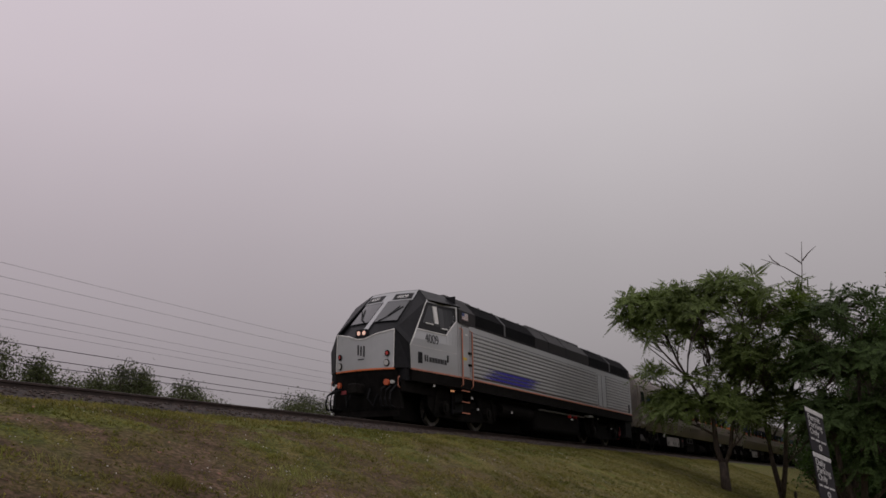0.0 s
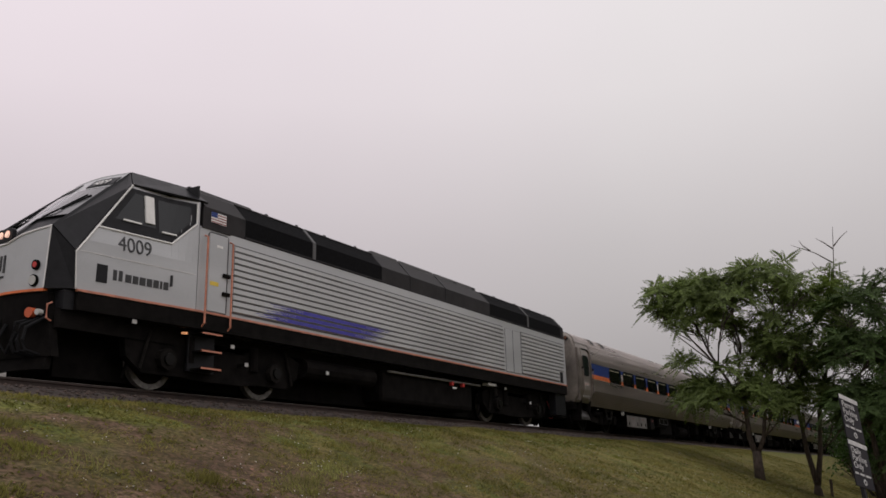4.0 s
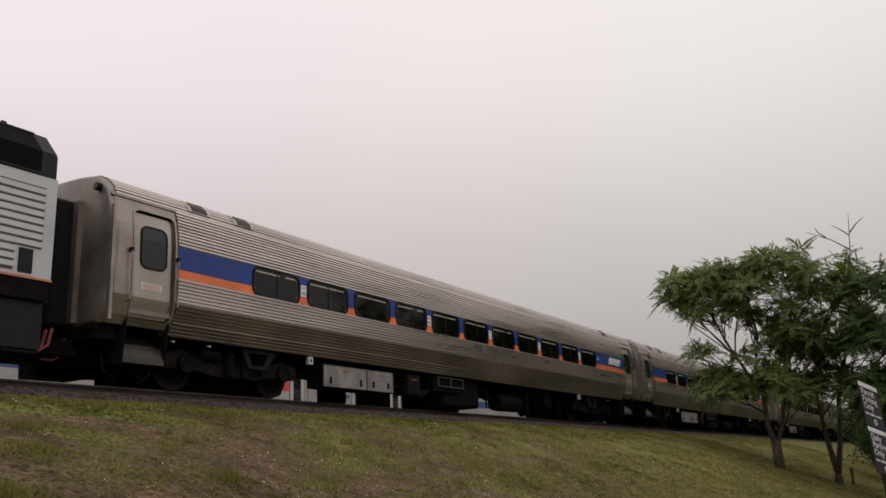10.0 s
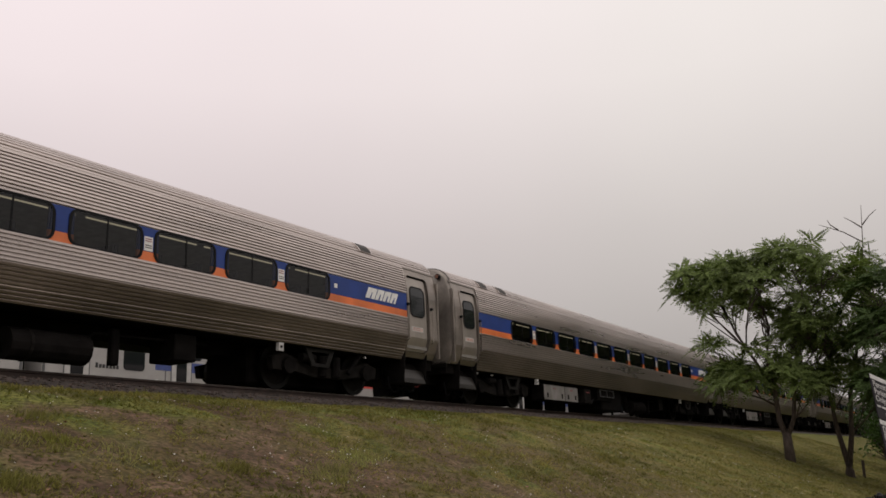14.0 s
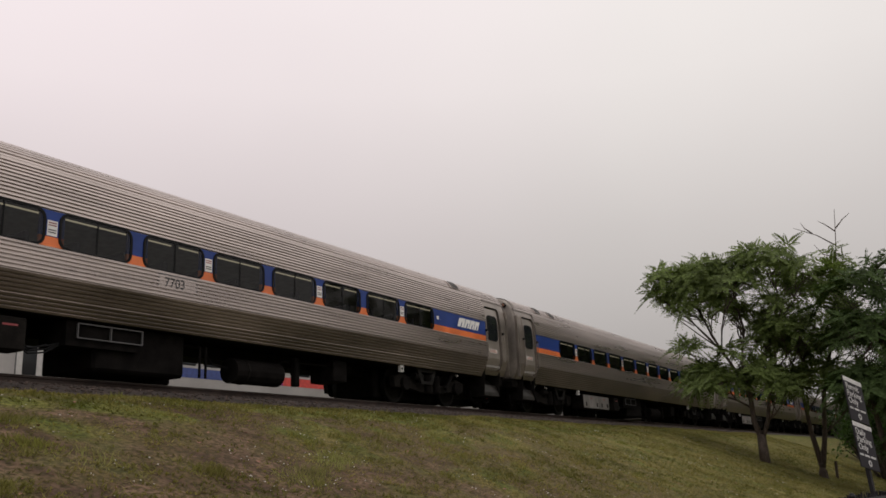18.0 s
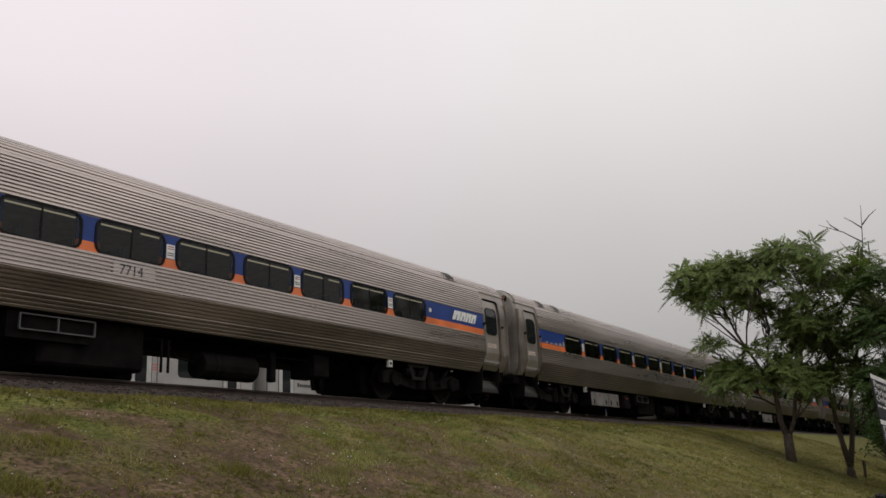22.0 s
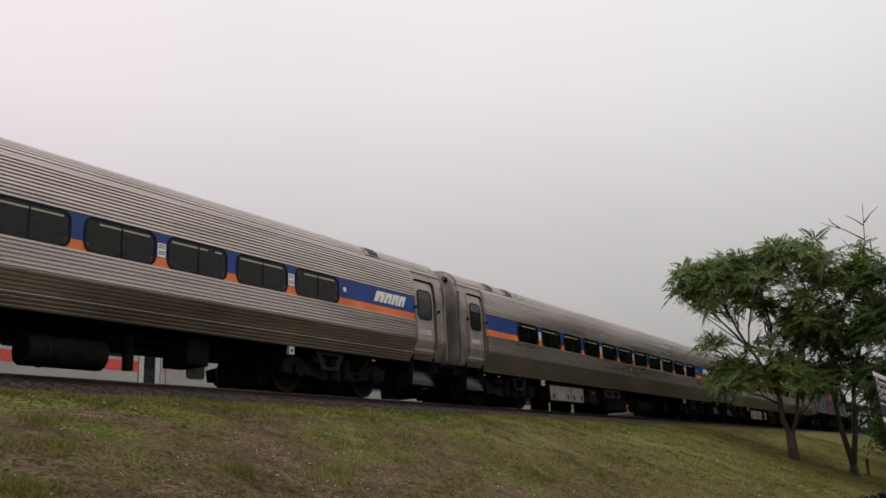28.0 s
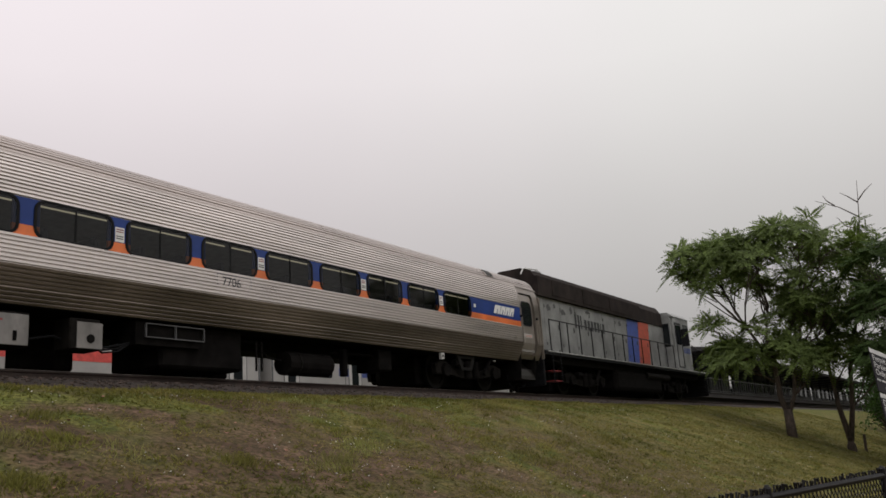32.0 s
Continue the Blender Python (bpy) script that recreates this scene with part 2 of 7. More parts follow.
M_GRASSB = mat("grass_blade", (0.172, 0.178, 0.045), 0.7, 0, 0.35, 0.9, 6, islands=0.45, second=(0.222, 0.180, 0.079), spec=0.1)
M_STRAW = mat("straw_grass", (0.265, 0.215, 0.098), 0.75, 0, 0.3, 0.9, 6, islands=0.4, second=(0.205, 0.205, 0.070), spec=0.1)
M_FENCE = mat("black_vinyl_fence", (0.0095, 0.008, 0.0095), 0.5, spec=0.2)
M_SIGN = mat("dark_sign_panel", (0.016, 0.014, 0.018), 0.6, 0, 0.1, spec=0.15)
M_WIRE = mat("cable_black", (0.03, 0.028, 0.03), 0.6)
M_FARW = mat("far_car_white", (0.38, 0.36, 0.355), 0.42, 0.25, 0.08, 1.0, 20)
M_FARR = mat("far_car_roof", (0.48, 0.46, 0.455), 0.5, 0.1, 0.08)
M_FARBLUE = mat("far_car_blue", (0.05, 0.075, 0.24), 0.4)
M_FARRED = mat("far_car_red", (0.58, 0.07, 0.06), 0.4)
M_LAMPW = glow_mat("headlight_glow", (1.0, 0.62, 0.48), 0.55)
M_LAMPD = glass_mat("lamp_lens", (0.45, 0.44, 0.42), 0.15)
M_LAMPO = glass_mat("amber_lens", (0.5, 0.10, 0.04), 0.25)
M_STONEW = mat("pale_stone", (0.62, 0.59, 0.55), 0.8, 0, 0.2, islands=0.3)
M_DEADLEAF = mat("dead_leaf", (0.26, 0.12, 0.085), 0.8, 0, 0.3)


def leafy(m, amount=0.4):
    """Lets light through a leaf material."""
    n, l = m.node_tree.nodes, m.node_tree.links
    b = n["Principled BSDF"]
    o = n["Material Output"]
    t = n.new("ShaderNodeBsdfTranslucent")
    x = n.new("ShaderNodeMixShader")
    x.inputs[0].default_value = amount
    src = b.inputs["Base Color"].links[0].from_socket
    g = n.new("ShaderNodeMix")
    g.data_type = "RGBA"
    g.blend_type = "MULTIPLY"
    g.inputs[0].default_value = 1.0
    g.inputs[7].default_value = (1.35, 1.45, 0.9, 1)
    l.new(src, g.inputs[6])
    l.new(g.outputs[2], t.inputs[0])
    l.new(b.outputs[0], x.inputs[1])
    l.new(t.outputs[0], x.inputs[2])
    l.new(x.outputs[0], o.inputs[0])


leafy(M_LEAF, 0.35)
leafy(M_LEAF2, 0.3)
leafy(M_BUSH, 0.25)
leafy(M_LEAF3, 0.25)
leafy(M_GRASSB, 0.5)
leafy(M_STRAW, 0.4)


# ---- building helpers ----
def part(name, bm, material, parent=None, label="", smooth=False):
    me = bpy.data.meshes.new(name)
    bm.to_mesh(me)
    bm.free()
    me.materials.append(material)
    if smooth:
        for p in me.polygons:
            p.use_smooth = True
    ob = new(name, me)
    if parent:
        ob.parent = parent
    if label:
        ob["label"] = label
    return ob


def share(ob, m, parent=None):
    """Another piece on the same mesh."""
    o = new(ob.name.split(".")[0], ob.data)
    o.parent = parent if parent else ob.parent
    o.matrix_basis = m
    return o


def box(bm, x0, x1, y0, y1, z0, z1):
    v = [bm.verts.new(p) for p in ((x0, y0, z0), (x1, y0, z0), (x1, y1, z0), (x0, y1, z0), (x0, y0, z1), (x1, y0, z1), (x1, y1, z1), (x0, y1, z1))]
    for f in ((3, 2, 1, 0), (4, 5, 6, 7), (0, 1, 5, 4), (1, 2, 6, 5), (2, 3, 7, 6), (3, 0, 4, 7)):
        bm.faces.new([v[i] for i in f])
    return bm


def boxes(*lots):
    bm = bmesh.new()
    for b in lots:
        box(bm, *b)
    return bm


def bevel(bm, w, seg=2):
    bmesh.ops.bevel(bm, geom=list(bm.edges), offset=w, segments=seg, affect="EDGES", profile=0.5)
    return bm


def poly_xz(bm, pts, y0, y1):
    """A plate: an outline in x and z, from y0 to y1."""
    a = [bm.verts.new((x, y0, z)) for x, z in pts]
    b = [bm.verts.new((x, y1, z)) for x, z in pts]
    n = len(pts)
    bm.faces.new(a)
    bm.faces.new(b[::-1])
    for i in range(n):
        bm.faces.new((a[i], b[i], b[(i + 1) % n], a[(i + 1) % n]))
    bmesh.ops.recalc_face_normals(bm, faces=bm.faces)
    return bm


def sheet_xz(pts, y):
    """A single glazed sheet in an opening."""
    bm = bmesh.new()
    bm.faces.new([bm.verts.new((px, y, pz)) for px, pz in pts])
    return bm


def rounded(x0, x1, z0, z1, r, n=4):
    pts = []
    for cx, cz, a0 in ((x1 - r, z1 - r, 0), (x0 + r, z1 - r, 90), (x0 + r, z0 + r, 180), (x1 - r, z0 + r, 270)):
        for i in range(n + 1):
            a = radians(a0 + 90 * i / n)
            pts.append((cx + r * math.cos(a), cz + r * math.sin(a)))
    return pts


def frame_xz(bm, outer, inner, y0, y1):
    """A ring between two outlines with as many points each."""
    n = len(outer)
    vs = [[bm.verts.new((x, y, z)) for x, z in o] for y in (y0, y1) for o in (outer, inner)]
    for i in range(n):
        j = (i + 1) % n
        bm.faces.new((vs[0][i], vs[0][j], vs[1][j], vs[1][i]))
        bm.faces.new((vs[2][j], vs[2][i], vs[3][i], vs[3][j]))
        bm.faces.new((vs[0][j], vs[0][i], vs[2][i], vs[2][j]))
        bm.faces.new((vs[1][i], vs[1][j], vs[3][j], vs[3][i]))
    bmesh.ops.recalc_face_normals(bm, faces=bm.faces)
    return bm


def tube(bm, pts, r, n=8, r1=None):
    """A tube through points; the radius may taper to r1."""
    pts = [Vector(p) for p in pts]
    rings = []
    for i, p in enumerate(pts):
        d = (pts[min(i + 1, len(pts) - 1)] - pts[max(i - 1, 0)]).normalized()
        u = d.cross(Vector((0, 0, 1)))
        if u.length < 0.05:
            u = d.cross(Vector((1, 0, 0)))
        u.normalize()
        v = d.cross(u)
        rad = r if r1 is None else r + (r1 - r) * i / (len(pts) - 1)
        rings.append([bm.verts.new(p + (u * math.cos(2 * math.pi * k / n) + v * math.sin(2 * math.pi * k / n)) * rad) for k in range(n)])
    for a, b in zip(rings, rings[1:]):
        for k in range(n):
            bm.faces.new((a[k], a[(k + 1) % n], b[(k + 1) % n], b[k]))
    bm.faces.new(rings[0][::-1])
    bm.faces.new(rings[-1])
    return bm


def strip_x(bm, pts, x0, x1, close=False):
    """A profile in y and z drawn out along x."""
    a = [bm.verts.new((x0, y, z)) for y, z in pts]
    b = [bm.verts.new((x1, y, z)) for y, z in pts]
    n = len(pts)
    for i in range(n if close else n - 1):
        j = (i + 1) % n
        bm.faces.new((a[i], b[i], b[j], a[j]))
    if close:
        bm.faces.new(a)
        bm.faces.new(b[::-1])
        bmesh.ops.recalc_face_normals(bm, faces=bm.faces)
    return bm


def disc_y(bm, x, z, r, y0, y1, n=20):
    return poly_xz(bm, [(x + r * math.cos(2 * math.pi * i / n), z + r * math.sin(2 * math.pi * i / n)) for i in range(n)], y0, y1)


def words(text, size, depth=0.004):
    """Letters of the built-in font as a bmesh in x and z, from the origin."""
    cu = bpy.data.curves.new("letters", "FONT")
    cu.body, cu.size, cu.extrude = text, size, depth
    ob = bpy.data.objects.new("letters", cu)
    me = ob.to_mesh()
    bm = bmesh.new()
    bm.from_mesh(me)
    ob.to_mesh_clear()
    bpy.data.objects.remove(ob)
    bpy.data.curves.remove(cu)
    bmesh.ops.rotate(bm, verts=bm.verts, cent=(0, 0, 0), matrix=Matrix.Rotation(radians(90), 3, "X"))
    return bm


def thing(name, m, label, category, group="", kind=""):
    ob = new(name)
    ob.empty_display_size = 0.3
    ob.matrix_basis = m
    return tagged(ob, label, category, group, kind)


# ---- the ground: a lawn that climbs to the railway embankment ----
Z_RAIL = 3.32
Y_TRACK = 13.26
Y_FAR = 25.6


def rise(y):
    """Height of the lawn across the slope."""
    ys = (-3000, 1.0, 3.0, 5.0, 7.0, 9.0, 10.0, 10.5, 10.9, 11.3, 12.0, 30.0, 60.0, 3000)
    zs = (0.0, 0.0, 0.15, 0.86, 1.66, 2.42, 2.72, 2.825, 2.845, 2.79, 2.78, 2.75, 2.6, 2.6)
    return float(np.interp(y, ys, zs))


def ground_z(x, y):
    z = rise(y)
    if 1 < y < 11:
        z += 0.05 * noise.noise(Vector((x * 0.5, y * 0.5, 0))) + 0.02 * noise.noise(Vector((x * 2.1, y * 2.1, 3)))
    return z


def build_ground():
    xs = sorted(set([-3000, -1200, -500, -200, -100, -50, -25] + [-12 + 0.5 * i for i in range(125)] + [55, 62, 75, 90, 120, 180, 300, 600, 1500, 3000]))
    ys = sorted(set([-3000, -1000, -300, -100, -40, -15, -5, -2] + [0.25 * i for i in range(0, 45)] + [12, 14, 18, 22, 26, 30, 36, 45, 60, 100, 250, 700, 1500, 3000]))
    vs = [(x, y, ground_z(x, y)) for y in ys for x in xs]
    n = len(xs)
    fs = [(j * n + i, j * n + i + 1, (j + 1) * n + i + 1, (j + 1) * n + i) for j in range(len(ys) - 1) for i in range(n - 1)]
    me = bpy.data.meshes.new("ground")
    me.from_pydata(vs, [], fs)
    for p in me.polygons:
        p.use_smooth = True
    m = bpy.data.materials.new("lawn_soil")
    m.use_nodes = True
    nd, l = m.node_tree.nodes, m.node_tree.links
    b = nd["Principled BSDF"]
    b.inputs["Roughness"].default_value = 0.95
    b.inputs["Specular IOR Level"].default_value = 0.1
    tc = nd.new("ShaderNodeTexCoord")

    def nz(scale, detail, lo, hi):
        t = nd.new("ShaderNodeTexNoise")
        t.inputs["Scale"].default_value = scale
        t.inputs["Detail"].default_value = detail
        r = nd.new("ShaderNodeMapRange")
        r.inputs["From Min"].default_value = lo
        r.inputs["From Max"].default_value = hi
        l.new(tc.outputs["Object"], t.inputs["Vector"])
        l.new(t.outputs[0], r.inputs["Value"])
        return r.outputs[0], t.outputs[0]

    def mix(fac, a, c, mode="MIX"):
        x = nd.new("ShaderNodeMix")
        x.data_type = "RGBA"
        x.blend_type = mode
        for k, s in ((0, fac), (6, a), (7, c)):
            if isinstance(s, tuple):
                x.inputs[k].default_value = (*s, 1)
            elif isinstance(s, float):
                x.inputs[k].default_value = s
            else:
                l.new(s, x.inputs[k])
        return x.outputs[2]

    big, _ = nz(0.8, 8, 0.43, 0.61)
    mid, _ = nz(2.2, 8, 0.40, 0.60)
    tiny, raw = nz(17, 10, 0.43, 0.56)
    grass = mix(mid, (0.160, 0.124, 0.050), (0.086, 0.092, 0.026))
    soil = mix(mid, (0.090, 0.056, 0.040), (0.178, 0.116, 0.078))
    sx0 = nd.new("ShaderNodeSeparateXYZ")
    l.new(tc.outputs["Object"], sx0.inputs[0])
    lush = nd.new("ShaderNodeMapRange")
    lush.inputs["From Min"].default_value = 9.0
    lush.inputs["From Max"].default_value = 22.0
    lush.inputs["To Max"].default_value = 0.75
    l.new(sx0.outputs[0], lush.inputs["Value"])
    cover = nd.new("ShaderNodeMath")
    cover.operation = "MAXIMUM"
    l.new(big, cover.inputs[0])
    l.new(lush.outputs[0], cover.inputs[1])
    col = mix(cover.outputs[0], soil, mix(lush.outputs[0], grass, mix(mid, (0.315, 0.275, 0.094), (0.165, 0.192, 0.046))))
    sx = nd.new("ShaderNodeSeparateXYZ")
    l.new(tc.outputs["Object"], sx.inputs[0])
    cr = nd.new("ShaderNodeMapRange")
    cr.inputs["From Min"].default_value = 9.6
    cr.inputs["From Max"].default_value = 10.7
    wv = nd.new("ShaderNodeMath")
    wv.operation = "MULTIPLY_ADD"
    wv.inputs[1].default_value = 1.6
    l.new(big, wv.inputs[0])
    l.new(sx.outputs[1], wv.inputs[2])
    l.new(wv.outputs[0], cr.inputs["Value"])
    col = mix(cr.outputs[0], col, mix(mid, (0.180, 0.180, 0.050), (0.127, 0.149, 0.036)))
    col = mix(tiny, mix(0.62, col, (0.03, 0.03, 0.012), "MIX"), col)
    l.new(col, b.inputs["Base Color"])
    bp = nd.new("ShaderNodeBump")
    bp.inputs["Strength"].default_value = 0.7
    bp.inputs["Distance"].default_value = 0.09
    l.new(raw, bp.inputs["Height"])
    l.new(bp.outputs[0], b.inputs["Normal"])
    me.materials.append(m)
    return tagged(new("ground", me), "sloping lawn of patchy green grass and bare soil", "ground", kind="structure")


build_ground()


def build_grass():
    """Tufts of blades over the slope, thinner where the soil is bare."""
    rng = np.random.default_rng(5)
    vs, fs = [], []
    for _ in range(120000):
        u = rng.random()
        x = -3 + 55 * u ** 1.35
        y = rng.uniform(2.0, 11.1)
        bare = noise.noise(Vector((x * 0.42, y * 0.42, 7))) + 0.6 * noise.noise(Vector((x * 1.6, y * 1.6, 2))) - 0.45 * math.exp(-((y - 8.0) / 1.1) ** 2)
        bare += 0.5 * min(1.0, max(0.0, (x - 8) / 8))
        edge = max(0.0, (y - 9.2) / 1.5)
        if bare + 0.9 * edge < rng.uniform(-0.3, 0.3):
            if rng.random() < 0.72:
                continue
            edge = -0.5
        z = ground_z(x, y) - 0.01
        tall = rng.uniform(0.02, 0.05) * (1 + 0.35 * edge)
        for _b in range(4):
            a = rng.uniform(0, 6.283)
            lean = rng.uniform(0.03, 0.09)
            w = rng.uniform(0.006, 0.013)
            bx, by = x + rng.normal(0, 0.025), y + rng.normal(0, 0.025)
            i = len(vs)
            vs += [(bx - w * math.sin(a), by + w * math.cos(a), z), (bx + w * math.sin(a), by - w * math.cos(a), z),
                   (bx + lean * math.cos(a), by + lean * math.sin(a), z + tall * rng.uniform(0.7, 1.2))]
            fs.append((i, i + 1, i + 2))
    me = bpy.data.meshes.new("grass")
    me.from_pydata(vs, [], fs)
    me.materials.append(M_GRASSB)
    tagged(new("grass", me), "short uneven yellow-green grass blades on the embankment", "grass", kind="stuff")


build_grass()


def pebble(vs, fs, rng, x, y, z, r):
    i = len(vs)
    sx, sy, sz = r * rng.uniform(0.7, 1.3), r * rng.uniform(0.7, 1.3), r * rng.uniform(0.5, 0.9)
    a = rng.uniform(0, 3)
    for dx, dy, dz in ((1, 0, 0), (0, 1, 0), (-1, 0, 0), (0, -1, 0), (0.1, 0.1, 1), (0, 0, -1)):
        px, py = dx * sx, dy * sy
        vs.append((x + px * math.cos(a) - py * math.sin(a), y + px * math.sin(a) + py * math.cos(a), z + dz * sz))
    for t in ((0, 1, 4), (1, 2, 4), (2, 3, 4), (3, 0, 4), (1, 0, 5), (2, 1, 5), (3, 2, 5), (0, 3, 5)):
        fs.append(tuple(i + k for k in t))


def build_tussocks():
    """Taller pale clumps that stand out of the lawn."""
    rng = np.random.default_rng(15)
    vs, fs = [], []
    big = ((5.2, 7.9, 0.27), (4.7, 7.95, 0.2), (5.5, 8.75, 0.16), (4.2, 6.9, 0.2), (6.8, 7.0, 0.2), (7.9, 6.7, 0.3), (8.3, 6.9, 0.25), (9.4, 7.35, 0.33))
    for k in range(1300):
        x, y = -2 + 40 * rng.random() ** 1.5, rng.uniform(2.5, 10.9)
        wide = rng.uniform(0.12, 0.30) if k % 4 == 0 else rng.uniform(0.05, 0.14)
        if k < len(big):
            x, y, wide = big[k]
        elif noise.noise(Vector((x * 0.35, y * 0.5, 11))) < rng.uniform(-0.35, 0.25):
            continue
        tall = rng.uniform(0.05, 0.12) + (0.03 if k < len(big) else 0)
        sweep = rng.uniform(0, 6.283)
        for _b in range(int((150 if k < len(big) else 46) * wide / 0.1)):
            px, py = x + rng.normal(0, wide), y + rng.normal(0, wide * 0.6)
            z = ground_z(px, py) - 0.01
            a = sweep + rng.normal(0, 0.9)
            reach = rng.uniform(0.04, 0.13)
            w = rng.uniform(0.004, 0.009)
            i = len(vs)
            mound = tall * math.exp(-((px - x) ** 2 + (py - y) ** 2) / (1.5 * wide * wide))
            vs += [(px - w * math.sin(a), py + w * math.cos(a), z), (px + w * math.sin(a), py - w * math.cos(a), z),
                   (px + reach * math.cos(a), py + reach * math.sin(a), z + 0.02 + mound * rng.uniform(0.5, 1.1))]
            fs.append((i, i + 1, i + 2))
    me = bpy.data.meshes.new("tussocks")
    me.from_pydata(vs, [], fs)
    me.materials.append(M_STRAW)
    tagged(new("tussocks", me), "straw-coloured taller clumps of grass on the slope", "grass", kind="stuff")


build_tussocks()


def build_litter():
    rng = np.random.default_rng(9)
    vs, fs = [], []
    for _ in range(420):
        x, y = -2 + 34 * rng.random() ** 1.5, rng.uniform(2.5, 10.2)
        for _k in range(int(rng.integers(1, 6))):
            px, py = x + rng.normal(0, 0.12), y + rng.normal(0, 0.12)
            pebble(vs, fs, rng, px, py, ground_z(px, py) + 0.02, rng.uniform(0.005, 0.013))
    me = bpy.data.meshes.new("pale_pebbles")
    me.from_pydata(vs, [], fs)
    me.materials.append(M_STONEW)
    tagged(new("pale_pebbles", me), "scattered pale pebbles and clover heads in the grass", "pebbles", kind="stuff")
    vs, fs = [], []
    for _ in range(700):
        x, y = -2 + 30 * rng.random() ** 1.4, rng.uniform(2.5, 10.0)
        z = ground_z(x, y) + rng.uniform(0.005, 0.03)
        a, r = rng.uniform(0, 6.283), rng.uniform(0.012, 0.035)
        i = len(vs)
        vs += [(x + r * math.cos(a + k * 1.571) * (1 if k % 2 else 0.55), y + r * math.sin(a + k * 1.571) * (1 if k % 2 else 0.55), z + r * rng.uniform(-0.3, 0.6)) for k in range(4)]
        fs.append((i, i + 1, i + 2, i + 3))
    me = bpy.data.meshes.new("dead_leaves")
    me.from_pydata(vs, [], fs)
    me.materials.append(M_DEADLEAF)
    tagged(new("dead_leaves", me), "small dry brown leaves strewn over the lawn", "leaves", kind="stuff")


build_litter()


# ---- the two railway tracks ----
def build_bed(name, yc, label):
    bm = bmesh.new()
    strip_x(bm, [(-2.45, -0.60), (-2.2, -0.46), (-1.65, -0.24), (-1.45, -0.21), (1.45, -0.21), (2.6, -0.6)], -300, 420)
    ob = part(name, bm, M_BED)
    ob.matrix_basis = pose(0, yc, Z_RAIL)
    return tagged(ob, label, "ballast", kind="structure")


build_bed("ballast_bed", Y_TRACK, "dark brown crushed stone ballast under the near track")
build_bed("far_ballast_bed", Y_FAR, "dark crushed stone ballast under the far track")


def build_stones():
    rng = np.random.default_rng(3)
    vs, fs = [], []
    for _ in range(9000):
        x = -6 + 62 * rng.random() ** 1.4
        y = rng.uniform(-2.3, -0.95)
        z = float(np.interp(y, (-2.45, -2.2, -1.65, -1.45, 0), (-0.60, -0.46, -0.24, -0.21, -0.21)))
        pebble(vs, fs, rng, x, y, z + 0.005, rng.uniform(0.02, 0.042))
    me = bpy.data.meshes.new("ballast_stones")
    me.from_pydata(vs, [], fs)
    me.materials.append(M_BALLAST)
    ob = tagged(new("ballast_stones", me), "angular brown-grey ballast stones on the track shoulder", "stones", kind="stuff")
    ob.matrix_basis = pose(0, Y_TRACK, Z_RAIL)


build_stones()


def rail_profile(y):
    return [(y - 0.075, -0.19), (y + 0.075, -0.19), (y + 0.075, -0.175), (y + 0.012, -0.15), (y + 0.012, -0.05), (y + 0.036, -0.036), (y + 0.036, -0.004), (y + 0.028, 0.0),
            (y - 0.028, 0.0), (y - 0.036, -0.004), (y - 0.036, -0.036), (y - 0.012, -0.05), (y - 0.012, -0.15), (y - 0.075, -0.175)]


def build_track(name, yc, label, ties):
    tr = thing(name, pose(0, yc, Z_RAIL), label, "railway track", kind="structure")
    for y in (-0.7525, 0.7525):
        r = part("rail", strip_x(bmesh.new(), rail_profile(y), -300, 420, True), M_RAIL, tr, "rusty steel rail with a worn head")
        part("rail_head", strip_x(bmesh.new(), [(y - 0.024, 0.0005), (y + 0.024, 0.0005), (y + 0.024, 0.003), (y - 0.024, 0.003)], -300, 420, True), M_RAILTOP, r)
    first = part("tie", bevel(boxes((-0.115, 0.115, -1.3, 1.3, -0.36, -0.192)), 0.012, 1), M_TIE, tr)
    first.matrix_basis = pose(-8, 0, 0)
    for i in range(1, ties):
        share(first, pose(-8 + 0.52 * i, random.uniform(-0.03, 0.03), 0, 0, 0, random.uniform(-1, 1)), tr)


build_track("near_track", Y_TRACK, "near railway track with rusty rails on timber ties", 130)
build_track("far_track", Y_FAR, "far railway track with rusty rails on timber ties", 60)


# ---- the passenger coaches ----
L_BODY = 25.40
SKIRT = [(0.24, 0.87), (0.10, 1.10), (0.02, 1.36), (0.0, 1.44)]
WAIST = [(0.0, 1.44), (0.0, 1.92)]
CANT = [(0.01, 2.53), (0.03, 2.74), (0.075, 3.0), (0.14, 3.22)]
ROOF = [(0.14, 3.22), (0.20, 3.36), (0.30, 3.475), (0.42, 3.565), (0.60, 3.64), (1.0, 3.70), (1.6, 3.73)]


def flute(pts, pitch=0.066, h=0.025):
    """A pressed ridge profile that runs along a polyline of (inset, height)."""
    pts = [Vector(p) for p in pts]
    seg = [(b - a).length for a, b in zip(pts, pts[1:])]
    total = sum(seg)
    n = max(1, round(total / pitch))

    def at(d):
        for a, b, s in zip(pts, pts[1:], seg):
            if d <= s + 1e-9:
                t = (b - a).normalized()
                return a + t * d, Vector((-t.y, t.x))
            d -= s
        t = (pts[-1] - pts[-2]).normalized()
        return pts[-1], Vector((-t.y, t.x))
    out = []
    for i in range(n):
        for f, o in ((0.0, 0), (0.18, 0), (0.22, 0.75), (0.30, 1.0), (0.82, 1.0), (0.94, 0.6)):
            p, nn = at(total * (i + f) / n)
            out.append(p + nn * (h * o))
    p, nn = at(total)
    out.append(p)
    return [(v.x, v.y) for v in out]


